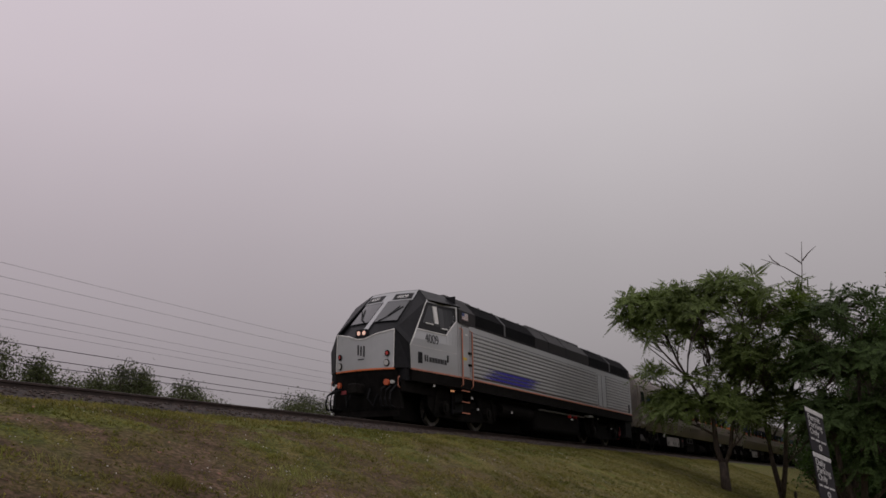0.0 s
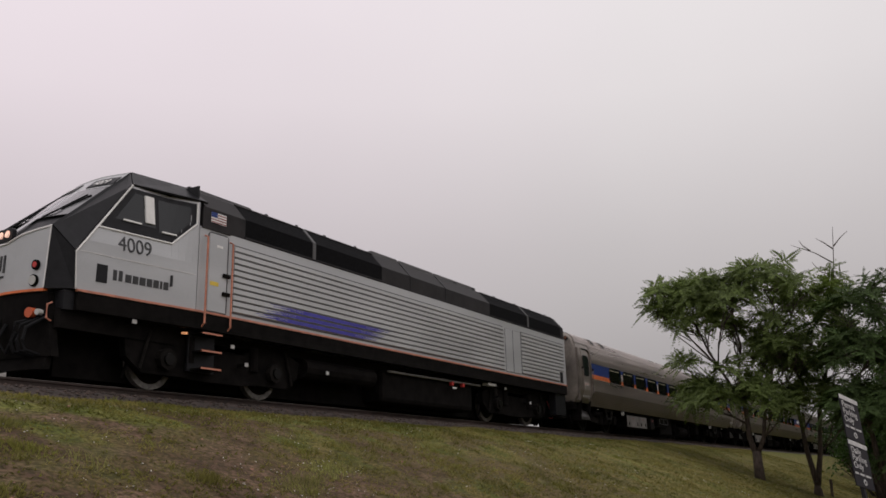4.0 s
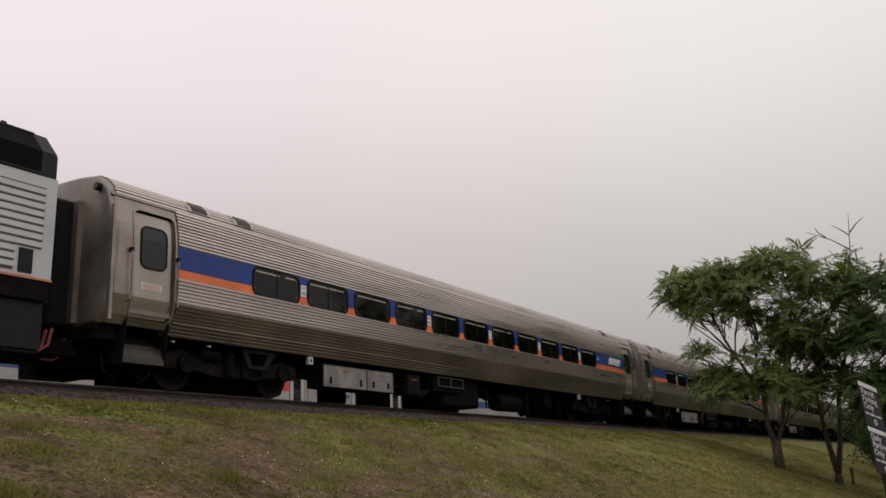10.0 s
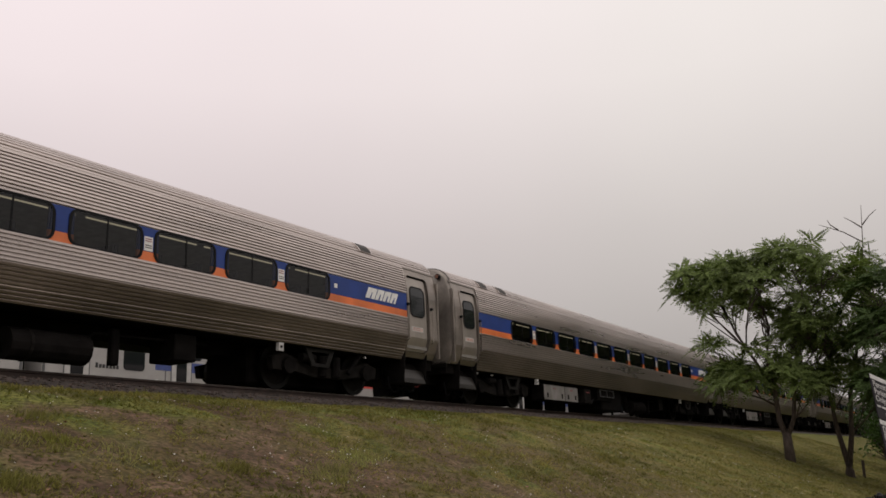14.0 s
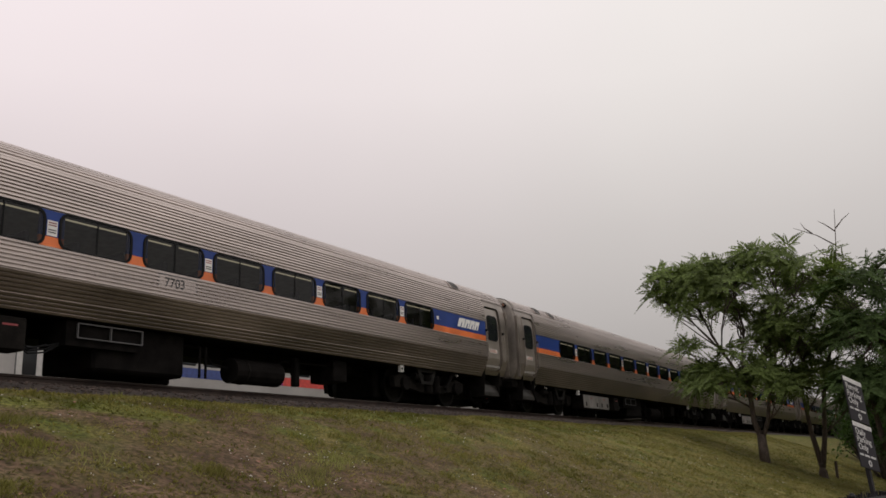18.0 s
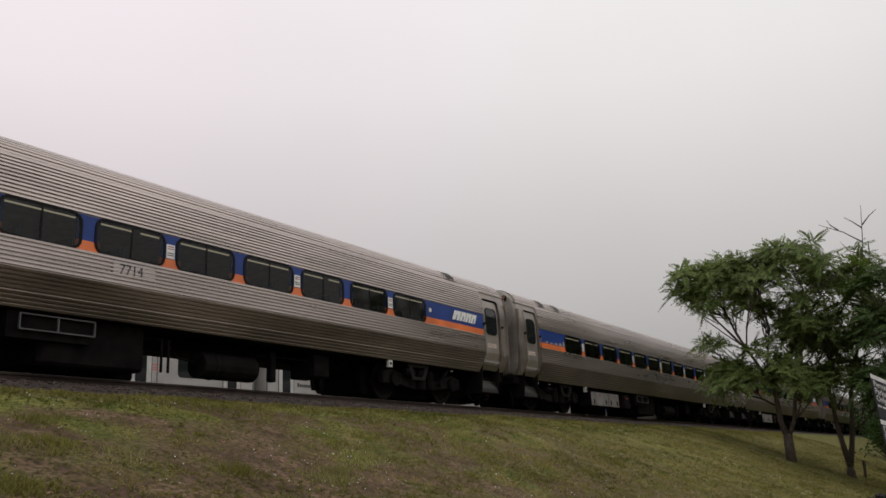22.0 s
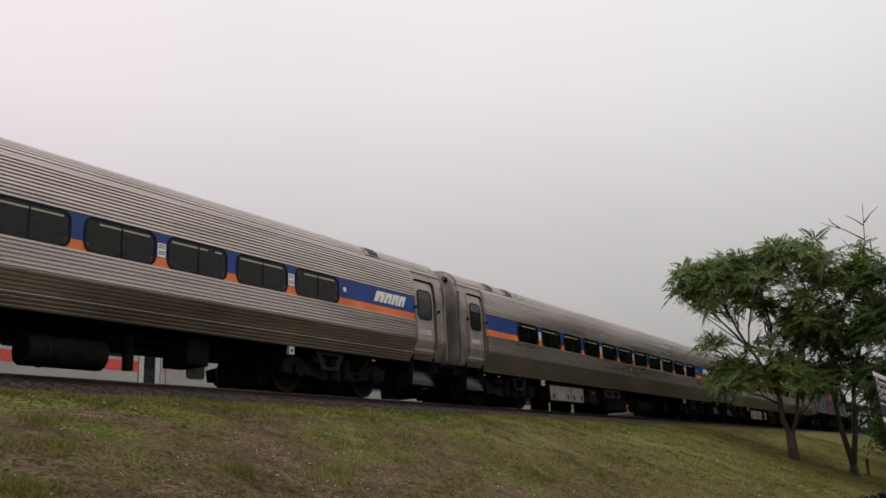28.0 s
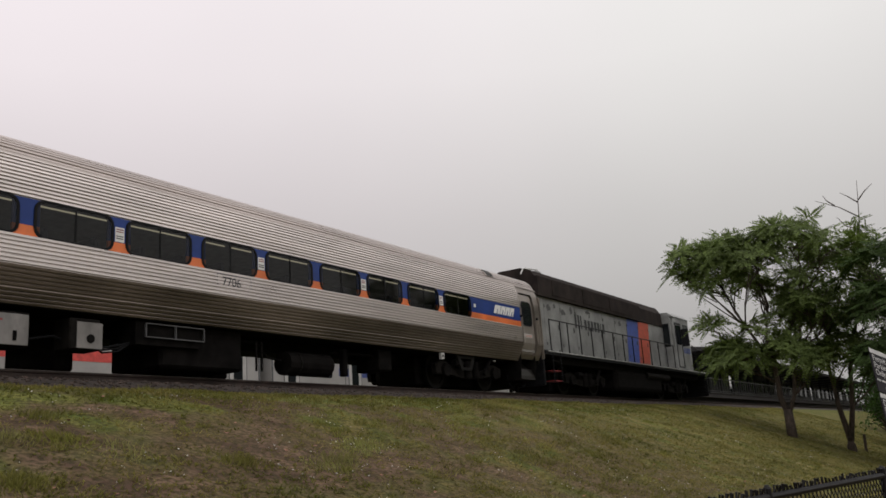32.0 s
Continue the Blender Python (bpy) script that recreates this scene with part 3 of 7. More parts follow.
def sided(pts, sgn):
    return [(sgn * (1.6 - d), z) for d, z in pts]


W_X0, W_PITCH, W_W, W_N = 3.47, 1.625, 1.31, 11
M_PANE = bpy.data.materials.new("window_pane")
M_PANE.use_nodes = True
_n, _l = M_PANE.node_tree.nodes, M_PANE.node_tree.links
_n.clear()
_o, _mx, _tr, _gl, _fr = (_n.new("ShaderNode" + k) for k in ("OutputMaterial", "MixShader", "BsdfTransparent", "BsdfGlossy", "Fresnel"))
_tr.inputs[0].default_value = (0.22, 0.23, 0.24, 1)
_gl.inputs[0].default_value = (0.6, 0.6, 0.6, 1)
_gl.inputs["Roughness"].default_value = 0.04
_fr.inputs[0].default_value = 1.5
_l.new(_fr.outputs[0], _mx.inputs[0])
_l.new(_tr.outputs[0], _mx.inputs[1])
_l.new(_gl.outputs[0], _mx.inputs[2])
_l.new(_mx.outputs[0], _o.inputs[0])
M_INNER = mat("coach_lining", (0.20, 0.185, 0.17), 0.8)
M_TUBE = glow_mat("fluorescent_tube", (1.0, 0.86, 0.58), 0.8)
M_SEAT = mat("seat_fabric", (0.05, 0.045, 0.06), 0.9)


def build_truck(parent, x, hangers=True):
    """A four-wheel truck: side frames, bolster, springs, wheelsets, gear boxes."""
    tk = part("truck", bevel(boxes((x - 0.5, x + 0.5, -1.1, 1.1, 0.42, 0.72)), 0.04, 1), M_UNDER, parent, "grimy truck, near-black for the shade beneath the body")
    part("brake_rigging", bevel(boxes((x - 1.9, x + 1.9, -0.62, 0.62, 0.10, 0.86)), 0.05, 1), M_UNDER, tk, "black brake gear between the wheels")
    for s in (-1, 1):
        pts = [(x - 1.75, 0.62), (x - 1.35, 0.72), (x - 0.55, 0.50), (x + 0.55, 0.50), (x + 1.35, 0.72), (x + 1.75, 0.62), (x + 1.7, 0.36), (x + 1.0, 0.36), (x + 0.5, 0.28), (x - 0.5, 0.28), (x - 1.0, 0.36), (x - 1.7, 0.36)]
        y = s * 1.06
        part("side_frame", poly_xz(bmesh.new(), pts, y - 0.07, y + 0.07), M_SHADEGRIME, tk)
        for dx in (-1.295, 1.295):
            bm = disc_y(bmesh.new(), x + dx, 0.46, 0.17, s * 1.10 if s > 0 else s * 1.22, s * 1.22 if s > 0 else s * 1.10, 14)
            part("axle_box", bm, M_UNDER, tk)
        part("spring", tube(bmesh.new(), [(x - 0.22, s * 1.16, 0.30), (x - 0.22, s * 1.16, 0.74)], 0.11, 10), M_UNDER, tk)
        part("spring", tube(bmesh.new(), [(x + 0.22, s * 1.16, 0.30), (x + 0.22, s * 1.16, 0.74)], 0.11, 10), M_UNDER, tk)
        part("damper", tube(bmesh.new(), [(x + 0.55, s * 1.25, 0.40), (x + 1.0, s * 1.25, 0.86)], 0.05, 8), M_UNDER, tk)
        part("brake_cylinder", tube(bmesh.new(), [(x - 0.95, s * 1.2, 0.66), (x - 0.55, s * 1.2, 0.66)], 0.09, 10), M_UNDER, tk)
        if not hangers:
            continue
        o = 1 if x < 10 else -1
        ring = lambda k: [(x + o * (0.435 + k * u), 0.665 + k * v) for u, v in ((-0.47, 0.19), (0.47, 0.19), (0.27, -0.19), (-0.27, -0.19))]
        a, b = sorted((s * 1.25, s * 1.30))
        part("swing_hanger", frame_xz(bmesh.new(), ring(1.0), ring(0.62), a, b), M_HANGER, tk, "dull grey steel hanger")
    return tk


def build_wheelset(parent, x, r=0.46):
    """One axle with two wheels, its origin on the axle so that it can turn."""
    bm = tube(bmesh.new(), [(0, -0.9, 0), (0, 0.9, 0)], 0.08, 10)
    ws = part("wheelset", bm, M_SHADEGRIME, parent, "steel wheelset")
    ws.matrix_basis = pose(x, 0, r)
    for s in (-1, 1):
        a, b = sorted((s * 0.70, s * 0.82))
        part("wheel", frame_xz(bmesh.new(), [(r * math.cos(k * 0.2618), r * math.sin(k * 0.2618)) for k in range(24)],
                               [(0.80 * r * math.cos(k * 0.2618), 0.80 * r * math.sin(k * 0.2618)) for k in range(24)], a, b), M_TYRE if r > 0.505 else M_WHEEL, ws, "worn steel tyre")
        c, d = sorted((s * 0.73, s * 0.79))
        part("wheel_disc", disc_y(bmesh.new(), 0, 0, 0.80 * r, c, d, 24), M_SHADEGRIME, ws)
        c, d = sorted((s * 0.78, s * 0.86))
        part("hub", poly_xz(bmesh.new(), [(0.13 * math.cos(k * math.pi / 3), 0.13 * math.sin(k * math.pi / 3)) for k in range(6)], c, d), M_WHEEL, ws)
    return ws


def end_outline(inset):
    top = [(d, z) for d, z in ROOF]
    half = [(0.24, 0.95), (0.10, 1.12), (0.0, 1.44), (0.0, 2.53), (0.03, 2.74), (0.075, 3.0)] + top
    pts = [(-(1.6 - d) + (inset if d < 1.2 else 0), z - (inset * 0.8 if z > 3 else 0)) for d, z in half]
    return pts + [(-y, z) for y, z in pts[::-1][1:]]


def lean(ob, sgn):
    """Bends a flat side part to the curve of the coach side."""
    bm = bmesh.new()
    bm.from_mesh(ob.data)
    for z in (1.10, 1.25, 1.36, 1.44, 2.53, 2.74, 3.0):
        bmesh.ops.bisect_plane(bm, geom=list(bm.verts) + list(bm.edges) + list(bm.faces), plane_co=(0, 0, z), plane_no=(0, 0, 1), dist=0.0005)
    for v in bm.verts:
        v.co.y -= sgn * float(np.interp(v.co.z, (0.87, 1.10, 1.36, 1.44, 2.53, 2.74, 3.0, 3.22), (0.24, 0.10, 0.02, 0.0, 0.01, 0.03, 0.075, 0.14)))
    bm.to_mesh(ob.data)
    bm.free()
    return ob


def build_door(parent, p0, p1, o0, o1, sgn):
    """The end doorway: smooth steel panel from p0 to p1, opening from o0 to o1 with a sliding leaf, grab rails, step well."""
    y = sgn * 1.6

    def plate(name, pts, d0, d1, material, into=None, label=""):
        return lean(part(name, poly_xz(bmesh.new(), pts, y + sgn * d0, y + sgn * d1), material, into or dr, label), sgn)

    def ring(name, outer, inner, d0, d1, material, label=""):
        return lean(part(name, frame_xz(bmesh.new(), outer, inner, y + sgn * d0, y + sgn * d1), material, dr, label), sgn)
    dr = lean(part("door_surround", frame_xz(bmesh.new(), rounded(p0, p1, 0.95, 3.22, 0.005), rounded(o0, o1, 1.06, 3.03, 0.12), y - sgn * 0.07, y), M_STEELD, parent, "smooth dull steel door surround"), sgn)
    ring("door_trim", rounded(o0 - 0.035, o1 + 0.035, 1.03, 3.065, 0.14), rounded(o0, o1, 1.06, 3.03, 0.12), -0.01, 0.014, M_STEELD, "raised steel door trim")
    plate("reveal", rounded(o0 - 0.03, o1 + 0.03, 1.05, 3.05, 0.1), -0.22, -0.20, M_BLACK)
    l0, l1 = o0 + 0.035, o1 - 0.055
    lf = plate("door_leaf", rounded(l0, l1, 1.09, 2.985, 0.06), -0.11, -0.04, M_LEAFD, None, "brushed steel sliding door leaf")
    w0, w1 = l0 + 0.14, l1 - 0.12
    ring("gasket", rounded(w0 - 0.03, w1 + 0.03, 1.98, 2.78, 0.15), rounded(w0, w1, 2.01, 2.75, 0.12), -0.045, -0.022, M_RUBBER)
    plate("door_glass", rounded(w0, w1, 2.01, 2.75, 0.12), -0.041, -0.030, M_GLASS, None, "dark tinted glass")
    plate("label_plate", rounded(w0 + 0.02, w1 - 0.06, 1.60, 1.72, 0.01), -0.042, -0.036, M_GREYL, lf, "pale notice with unreadable lines")
    for z in (1.63, 1.66, 1.69):
        plate("notice_line", rounded(w0 + 0.05, w1 - 0.09, z - 0.006, z + 0.006, 0.003, 1), -0.0355, -0.033, M_SAFETY, dr)
    for xr in (max(o0 - 0.085, p0 + 0.02), min(o1 + 0.075, p1 - 0.02)):
        part("grab_rail", tube(bmesh.new(), [(xr, y - sgn * 0.02, 1.33), (xr, y + sgn * 0.05, 1.36), (xr, y + sgn * 0.055, 2.22), (xr, y - sgn * 0.0, 2.26)], 0.015, 6), M_STEELD, dr, "vertical steel grab rail")
        part("rail_bracket", boxes((xr - 0.03, xr + 0.03, min(y, y + sgn * 0.06), max(y, y + sgn * 0.06), 2.22, 2.29)), M_RUBBER, dr)
    part("drip_rail", strip_x(bmesh.new(), [(sgn * q, z) for q, z in ((1.455, 3.19), (1.485, 3.20), (1.475, 3.235), (1.445, 3.23))], p0 - 0.06, p1 + 0.06, True), M_STEELD, dr, "steel drip rail over the doorway")
    c0, c1 = o0 - 0.02, o1 + 0.02
    # step well steel coloured near-black to hold the shade of the recess
    part("step_well", boxes((c0, c1, min(y - sgn * 0.85, y - sgn * 0.80), max(y - sgn * 0.85, y - sgn * 0.80), 0.30, 1.06)), M_UNDER, dr)
    part("step_back", strip_x(bmesh.new(), [(y - sgn * 0.34, 0.62), (y - sgn * 0.56, 0.86), (y - sgn * 0.58, 0.86), (y - sgn * 0.36, 0.60)], c0 + 0.03, c1 - 0.03, True), M_SHADEGRIME, dr, "curved steel back of the step well")
    for xs_ in (c0, c1 - 0.03):
        side = boxes((xs_, xs_ + 0.03, min(y - sgn * 0.75, y - sgn * 0.12), max(y - sgn * 0.75, y - sgn * 0.12), 0.31, 1.06))
        for v in side.verts:
            if v.co.z < 0.5 and abs(v.co.y) > 1.3:
                v.co.y -= sgn * 0.06
        part("step_side", side, M_UNDER, dr, "steel side of the step well")
    part("step", boxes((c0 + 0.03, c1 - 0.03, min(y - sgn * 0.60, y - sgn * 0.20), max(y - sgn * 0.60, y - sgn * 0.20), 0.31, 0.34)), M_SHADEGRIME, dr)
    part("step_riser", strip_x(bmesh.new(), [(y - sgn * 0.30, 0.66), (y - sgn * 0.24, 0.56), (y - sgn * 0.19, 0.44), (y - sgn * 0.17, 0.33), (y - sgn * 0.19, 0.33), (y - sgn * 0.21, 0.44), (y - sgn * 0.26, 0.56), (y - sgn * 0.32, 0.66)], c0 + 0.03, c1 - 0.03, True), M_STEP, dr, "scuffed steel step riser")
    return dr


def build_coach():
    c = thing("passenger_coach", pose(0, 0, 0), "fluted stainless steel passenger coach with blue and orange window band", "train car", "coaches of the near train")
    x0, x1 = 0.20, L_BODY
    bx0, bx1 = 1.58, 23.97
    # shell
    for s in (-1, 1):
        part("lower_side", strip_x(bmesh.new(), sided(flute(WAIST), s), bx0, bx1), M_STEEL, c, "fluted stainless lower side")
        part("tucked_skirt", strip_x(bmesh.new(), sided(flute(SKIRT), s), bx0, bx1), M_SKIRT, c, "grimy tucked-in fluted skirt, toned darker for its shade")
        part("cant_side", strip_x(bmesh.new(), sided(flute(CANT), s), bx0, bx1), M_STEEL, c, "fluted stainless upper side")
        for a, b in ((x0, x0 + 0.06), (x1 - 0.06, x1)):
            part("corner_post", boxes((a, b, min(s * 1.52, s * 1.6), max(s * 1.52, s * 1.6), 0.98, 3.0)), M_STEELD, c)
        part("band_backing", boxes((bx0, bx1, min(s * 1.56, s * 1.575), max(s * 1.56, s * 1.575), 1.92, 1.945), (bx0, bx1, min(s * 1.56, s * 1.575), max(s * 1.56, s * 1.575), 2.50, 2.53)), M_BLACK, c)
        gaps = [(bx0, W_X0 + 0.06)] + [(W_X0 + W_PITCH * i + W_W - 0.06, W_X0 + W_PITCH * (i + 1) + 0.06) for i in range(W_N - 1)] + [(W_X0 + W_PITCH * (W_N - 1) + W_W - 0.06, bx1)]
        a, b = sorted((s * 1.56, s * 1.600))
        for g0, g1 in gaps:
            part("blue_band", boxes((g0, g1, a, b, 2.09, 2.53)), M_BLUE, c, "deep blue painted band")
            part("orange_band", boxes((g0, g1, a, b, 1.92, 2.088)), M_ORANGE, c, "orange painted stripe")
        if s < 0:
            for i in (1, 4, 6, 8, 10):
                g0, g1 = gaps[i]
                pl = part("placard", boxes((g0 + 0.13, g1 - 0.13, -1.607, -1.6005, 2.10, 2.36)), M_WHITE, c, "white notice placard")
                for z in (2.16, 2.20, 2.28, 2.32):
                    part("placard_line", boxes((g0 + 0.15, g1 - 0.15, -1.609, -1.6075, z - 0.010, z + 0.008)), M_LETTER if z < 2.25 else M_REDHOSE, pl)
    for s in (-1, 1):
        part("gutter", strip_x(bmesh.new(), [(s * q, z) for q, z in ((1.452, 3.185), (1.492, 3.20), (1.486, 3.232), (1.446, 3.225))], bx0, bx1, True), M_STEEL, c, "steel gutter under the roof edge")
    seam = flute(ROOF, 0.075, 0.018)
    part("roof", strip_x(bmesh.new(), sided(seam, -1) + sided(seam, 1)[::-1][1:], x0 + 0.12, x1 - 0.12), M_STEEL, c, "ribbed stainless roof")
    for xa, sg in ((x0, 1), (x1, -1)):
        bm = bmesh.new()
        o, i_ = end_outline(0.0), end_outline(0.07)
        va = [bm.verts.new((xa + sg * 0.12, y, z)) for y, z in o]
        vb = [bm.verts.new((xa + sg * 0.03, y * 0.985, z - 0.02 * (z > 3))) for y, z in o]
        vc = [bm.verts.new((xa, y, z)) for y, z in i_]
        for p, q in ((va, vb), (vb, vc)):
            for k in range(len(p) - 1):
                bm.faces.new((p[k], p[k + 1], q[k + 1], q[k]))
        bm.faces.new(vc)
        bmesh.ops.recalc_face_normals(bm, faces=bm.faces)
        part("end_wall", bm, M_ENDW, c, "rounded sooty steel end wall, toned for the shaded gap", True)
        part("diaphragm", bevel(boxes((min(xa, xa - sg * 0.42), max(xa, xa - sg * 0.42), -0.62, 0.62, 0.95, 3.22)), 0.05, 1), M_RUBBER, c, "black rubber gangway diaphragm")
        part("gangway_frame", boxes((min(xa, xa - sg * 0.10), max(xa, xa - sg * 0.10), -0.78, -0.64, 1.0, 3.2)), M_STEELD, c)
        bm = tube(bmesh.new(), [(xa, -1.19, 3.37), (xa - sg * 0.09, -1.19, 3.37)], 0.07, 12)
        ml = part("marker_lamp", bm, M_RUBBER, c, "small round marker lamp housing")
        part("lens", tube(bmesh.new(), [(xa - sg * 0.091, -1.19, 3.37), (xa - sg * 0.10, -1.19, 3.37)], 0.05, 12), M_MARKER, ml, "dull amber lens")
        part("buffer_beam", boxes((min(xa, xa + sg * 0.4), max(xa, xa + sg * 0.4), -1.3, 1.3, 0.70, 1.0)), M_UNDER, c)
        part("coupler", bevel(boxes((min(xa, xa - sg * 0.43), max(xa, xa - sg * 0.43), -0.16, 0.16, 0.72, 1.0)), 0.03, 1), M_SHADEGRIME, c)
        bm = tube(bmesh.new(), [(xa, -0.5, 0.78), (xa - sg * 0.05, -0.54, 0.58), (xa - sg * 0.14, -0.56, 0.44), (xa - sg * 0.26, -0.55, 0.38), (xa - sg * 0.40, -0.5, 0.40)], 0.02, 7)
        part("air_hose", bm, M_REDHOSE if sg > 0 else M_RUBBER, c)
        part("cut_lever", boxes((min(xa, xa - sg * 0.05), max(xa, xa - sg * 0.05), -1.35, -0.95, 0.86, 0.95)), M_SHADEGRIME, c)
        part("draft_gear", boxes((min(xa - sg * 0.4, xa + sg * 1.5), max(xa - sg * 0.4, xa + sg * 1.5), -0.7, 0.7, 0.46, 0.72)), M_UNDER, c, "black machinery between the step wells")
        for dx, dep in ((0.35, 0.16), (0.75, 0.22), (1.02, 0.12)):
            part("hanging_cable", tube(bmesh.new(), [(xa + sg * dx, -1.0, 0.50), (xa + sg * (dx + 0.05), -1.02, dep + 0.05), (xa + sg * (dx + 0.2), -1.0, dep), (xa + sg * (dx + 0.34), -0.98, dep + 0.1), (xa + sg * (dx + 0.38), -0.96, 0.5)], 0.022, 6), M_RUBBER, c)
        part("hanger", boxes((min(xa + sg * 0.6, xa + sg * 0.72), max(xa + sg * 0.6, xa + sg * 0.72), -0.9, -0.8, 0.06, 0.5)), M_UNDER, c)
    # doorways
    for s in (-1, 1):
        build_door(c, x0 + 0.08, bx0, 0.65, 1.515, s)
        build_door(c, bx1, x1 - 0.08, 24.03, 24.95, s)
    # windows
    for s in (-1, 1):
        y = s * 1.6
        a, b = sorted((y - s * 0.03, y + s * 0.014))
        wf = wp = wm = None
        for i in range(W_N):
            m = pose(W_X0 + W_PITCH * i, 0, 0)
            if wf is None:
                wf = part("window", frame_xz(bmesh.new(), rounded(-0.045, W_W + 0.045, 1.90, 2.545, 0.18), rounded(0.0, W_W, 1.94, 2.505, 0.145), a, b), M_RUBBER, c, "black-framed tinted window")
                wf.matrix_basis = m
                wp = part("pane", sheet_xz(rounded(0.0, W_W, 1.94, 2.505, 0.145), y + s * 0.006), M_PANE if s < 0 else M_GLASS, wf, "dark tinted pane")
                wm = part("mullion", boxes((W_W / 2 - 0.016, W_W / 2 + 0.016, min(y + s * 0.009, y + s * 0.013), max(y + s * 0.009, y + s * 0.013), 1.95, 2.495)), M_RUBBER, wf)
                wp.visible_shadow = False
            else:
                o = share(wf, m, c)
                o["label"] = "black-framed tinted window"
                share(wp, pose(0, 0, 0), o).visible_shadow = False
                share(wm, pose(0, 0, 0), o)
    # inside: floor, lining, seats, lamps
    part("floor", boxes((0.3, L_BODY - 0.2, -1.5, 1.5, 1.15, 1.25)), M_INNER, c)
    part("lining", strip_x(bmesh.new(), [(-1.5, 2.62), (-1.2, 3.0), (0, 3.1), (1.2, 3.0), (1.5, 2.62)], 0.2, L_BODY - 0.2), M_INNER, c)
    part("partition", boxes((1.5, 1.56, -1.5, 1.5, 1.25, 3.0)), M_INNER, c)
    part("partition", boxes((23.5, 23.56, -1.5, 1.5, 1.25, 3.0)), M_INNER, c)
    st = None
    for i in range(22):
        for s in (-1, 1):
            m = pose(3.2 + 0.9 * i, s * 0.95, 1.25)
            if st is None:
                st = part("seat", bevel(boxes((-0.06, 0.06, -0.5, 0.5, 0.3, 0.86), (-0.05, 0.45, -0.5, 0.5, 0.28, 0.42)), 0.03, 1), M_SEAT, c, "dark seat back")
                st.matrix_basis = m
            else:
                share(st, m, c)
    for s in (-1, 1):
        for i in range(8):
            part("lamp_tube", tube(bmesh.new(), [(2.6 + 2.6 * i, s * 0.86, 2.70), (5.0 + 2.6 * i, s * 0.86, 2.70)], 0.016, 6), M_TUBE, c, "lit fluorescent tube inside")
    # roof vents
    for xv in (1.96, 3.12, 22.34):
        v = part("roof_vent", strip_x(bmesh.new(), [(-1.435, 3.30), (-1.465, 3.315), (-1.405, 3.42), (-1.27, 3.54), (-1.20, 3.57), (-1.28, 3.48)], xv - 0.04, xv + 0.47, True), M_STEEL, c, "raised steel roof vent")
        part("louvre", strip_x(bmesh.new(), [(-1.445, 3.333), (-1.462, 3.335), (-1.412, 3.428), (-1.285, 3.542), (-1.28, 3.53), (-1.395, 3.42)], xv + 0.03, xv + 0.41, True), M_LOUVRE, v, "grey louvre")
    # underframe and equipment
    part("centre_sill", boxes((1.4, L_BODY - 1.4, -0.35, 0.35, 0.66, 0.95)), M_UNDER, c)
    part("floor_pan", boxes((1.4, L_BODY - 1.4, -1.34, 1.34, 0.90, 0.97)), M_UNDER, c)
    part("side_sill", boxes((1.4, L_BODY - 1.4, -1.365, -1.345, 0.86, 0.94)), M_SHADEGRIME, c)
    bt = part("battery_box", bevel(boxes((5.83, 8.47, -1.36, -0.9, 0.25, 0.77)), 0.02, 1), M_UNDER, c, "battery box with weathered whitish doors")
    for a, b in ((5.86, 7.38), (7.42, 8.44)):
        d = part("box_door", bevel(boxes((a, b, -1.378, -1.362, 0.27, 0.735)), 0.006, 1), M_BOXW, bt, "stained pale box door")
        for xl in (a + 0.22, b - 0.22):
            part("latch", boxes((xl - 0.025, xl + 0.025, -1.40, -1.379, 0.34, 0.48)), M_UNDER, d)
        part("warning_label", boxes(((a + b) / 2 - 0.1, (a + b) / 2 + 0.1, -1.382, -1.379, 0.62, 0.65)), M_REDHOSE, d)
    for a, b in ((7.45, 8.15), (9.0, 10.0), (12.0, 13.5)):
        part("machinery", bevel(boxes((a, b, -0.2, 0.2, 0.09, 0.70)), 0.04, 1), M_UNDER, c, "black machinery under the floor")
    part("control_box", bevel(boxes((9.15, 9.70, -1.33, -0.9, 0.28, 0.78)), 0.02, 1), M_SHADEGRIME, c, "dark equipment box with a red label")
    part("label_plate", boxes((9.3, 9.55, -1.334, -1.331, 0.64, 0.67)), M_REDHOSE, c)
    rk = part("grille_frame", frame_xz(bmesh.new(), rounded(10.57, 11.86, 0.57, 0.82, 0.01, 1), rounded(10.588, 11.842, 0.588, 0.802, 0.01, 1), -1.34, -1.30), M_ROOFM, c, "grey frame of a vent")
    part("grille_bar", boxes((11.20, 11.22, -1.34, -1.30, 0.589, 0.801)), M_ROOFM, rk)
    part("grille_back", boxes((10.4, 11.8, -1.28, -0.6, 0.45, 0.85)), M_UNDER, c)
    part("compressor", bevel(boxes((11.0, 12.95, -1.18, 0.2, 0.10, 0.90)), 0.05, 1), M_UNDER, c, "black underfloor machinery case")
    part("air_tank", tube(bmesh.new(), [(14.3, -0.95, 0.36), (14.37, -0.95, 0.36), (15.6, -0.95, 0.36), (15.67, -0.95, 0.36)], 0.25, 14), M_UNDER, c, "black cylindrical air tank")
    part("tank_strap", tube(bmesh.new(), [(14.6, -0.95, 0.36), (14.65, -0.95, 0.36)], 0.262, 14), M_SHADEGRIME, c)
    part("pipe", tube(bmesh.new(), [(12.7, -1.0, 0.74), (13.5, -1.0, 0.72), (13.8, -1.0, 0.44), (14.2, -1.0, 0.40)], 0.022, 6), M_UNDER, c)
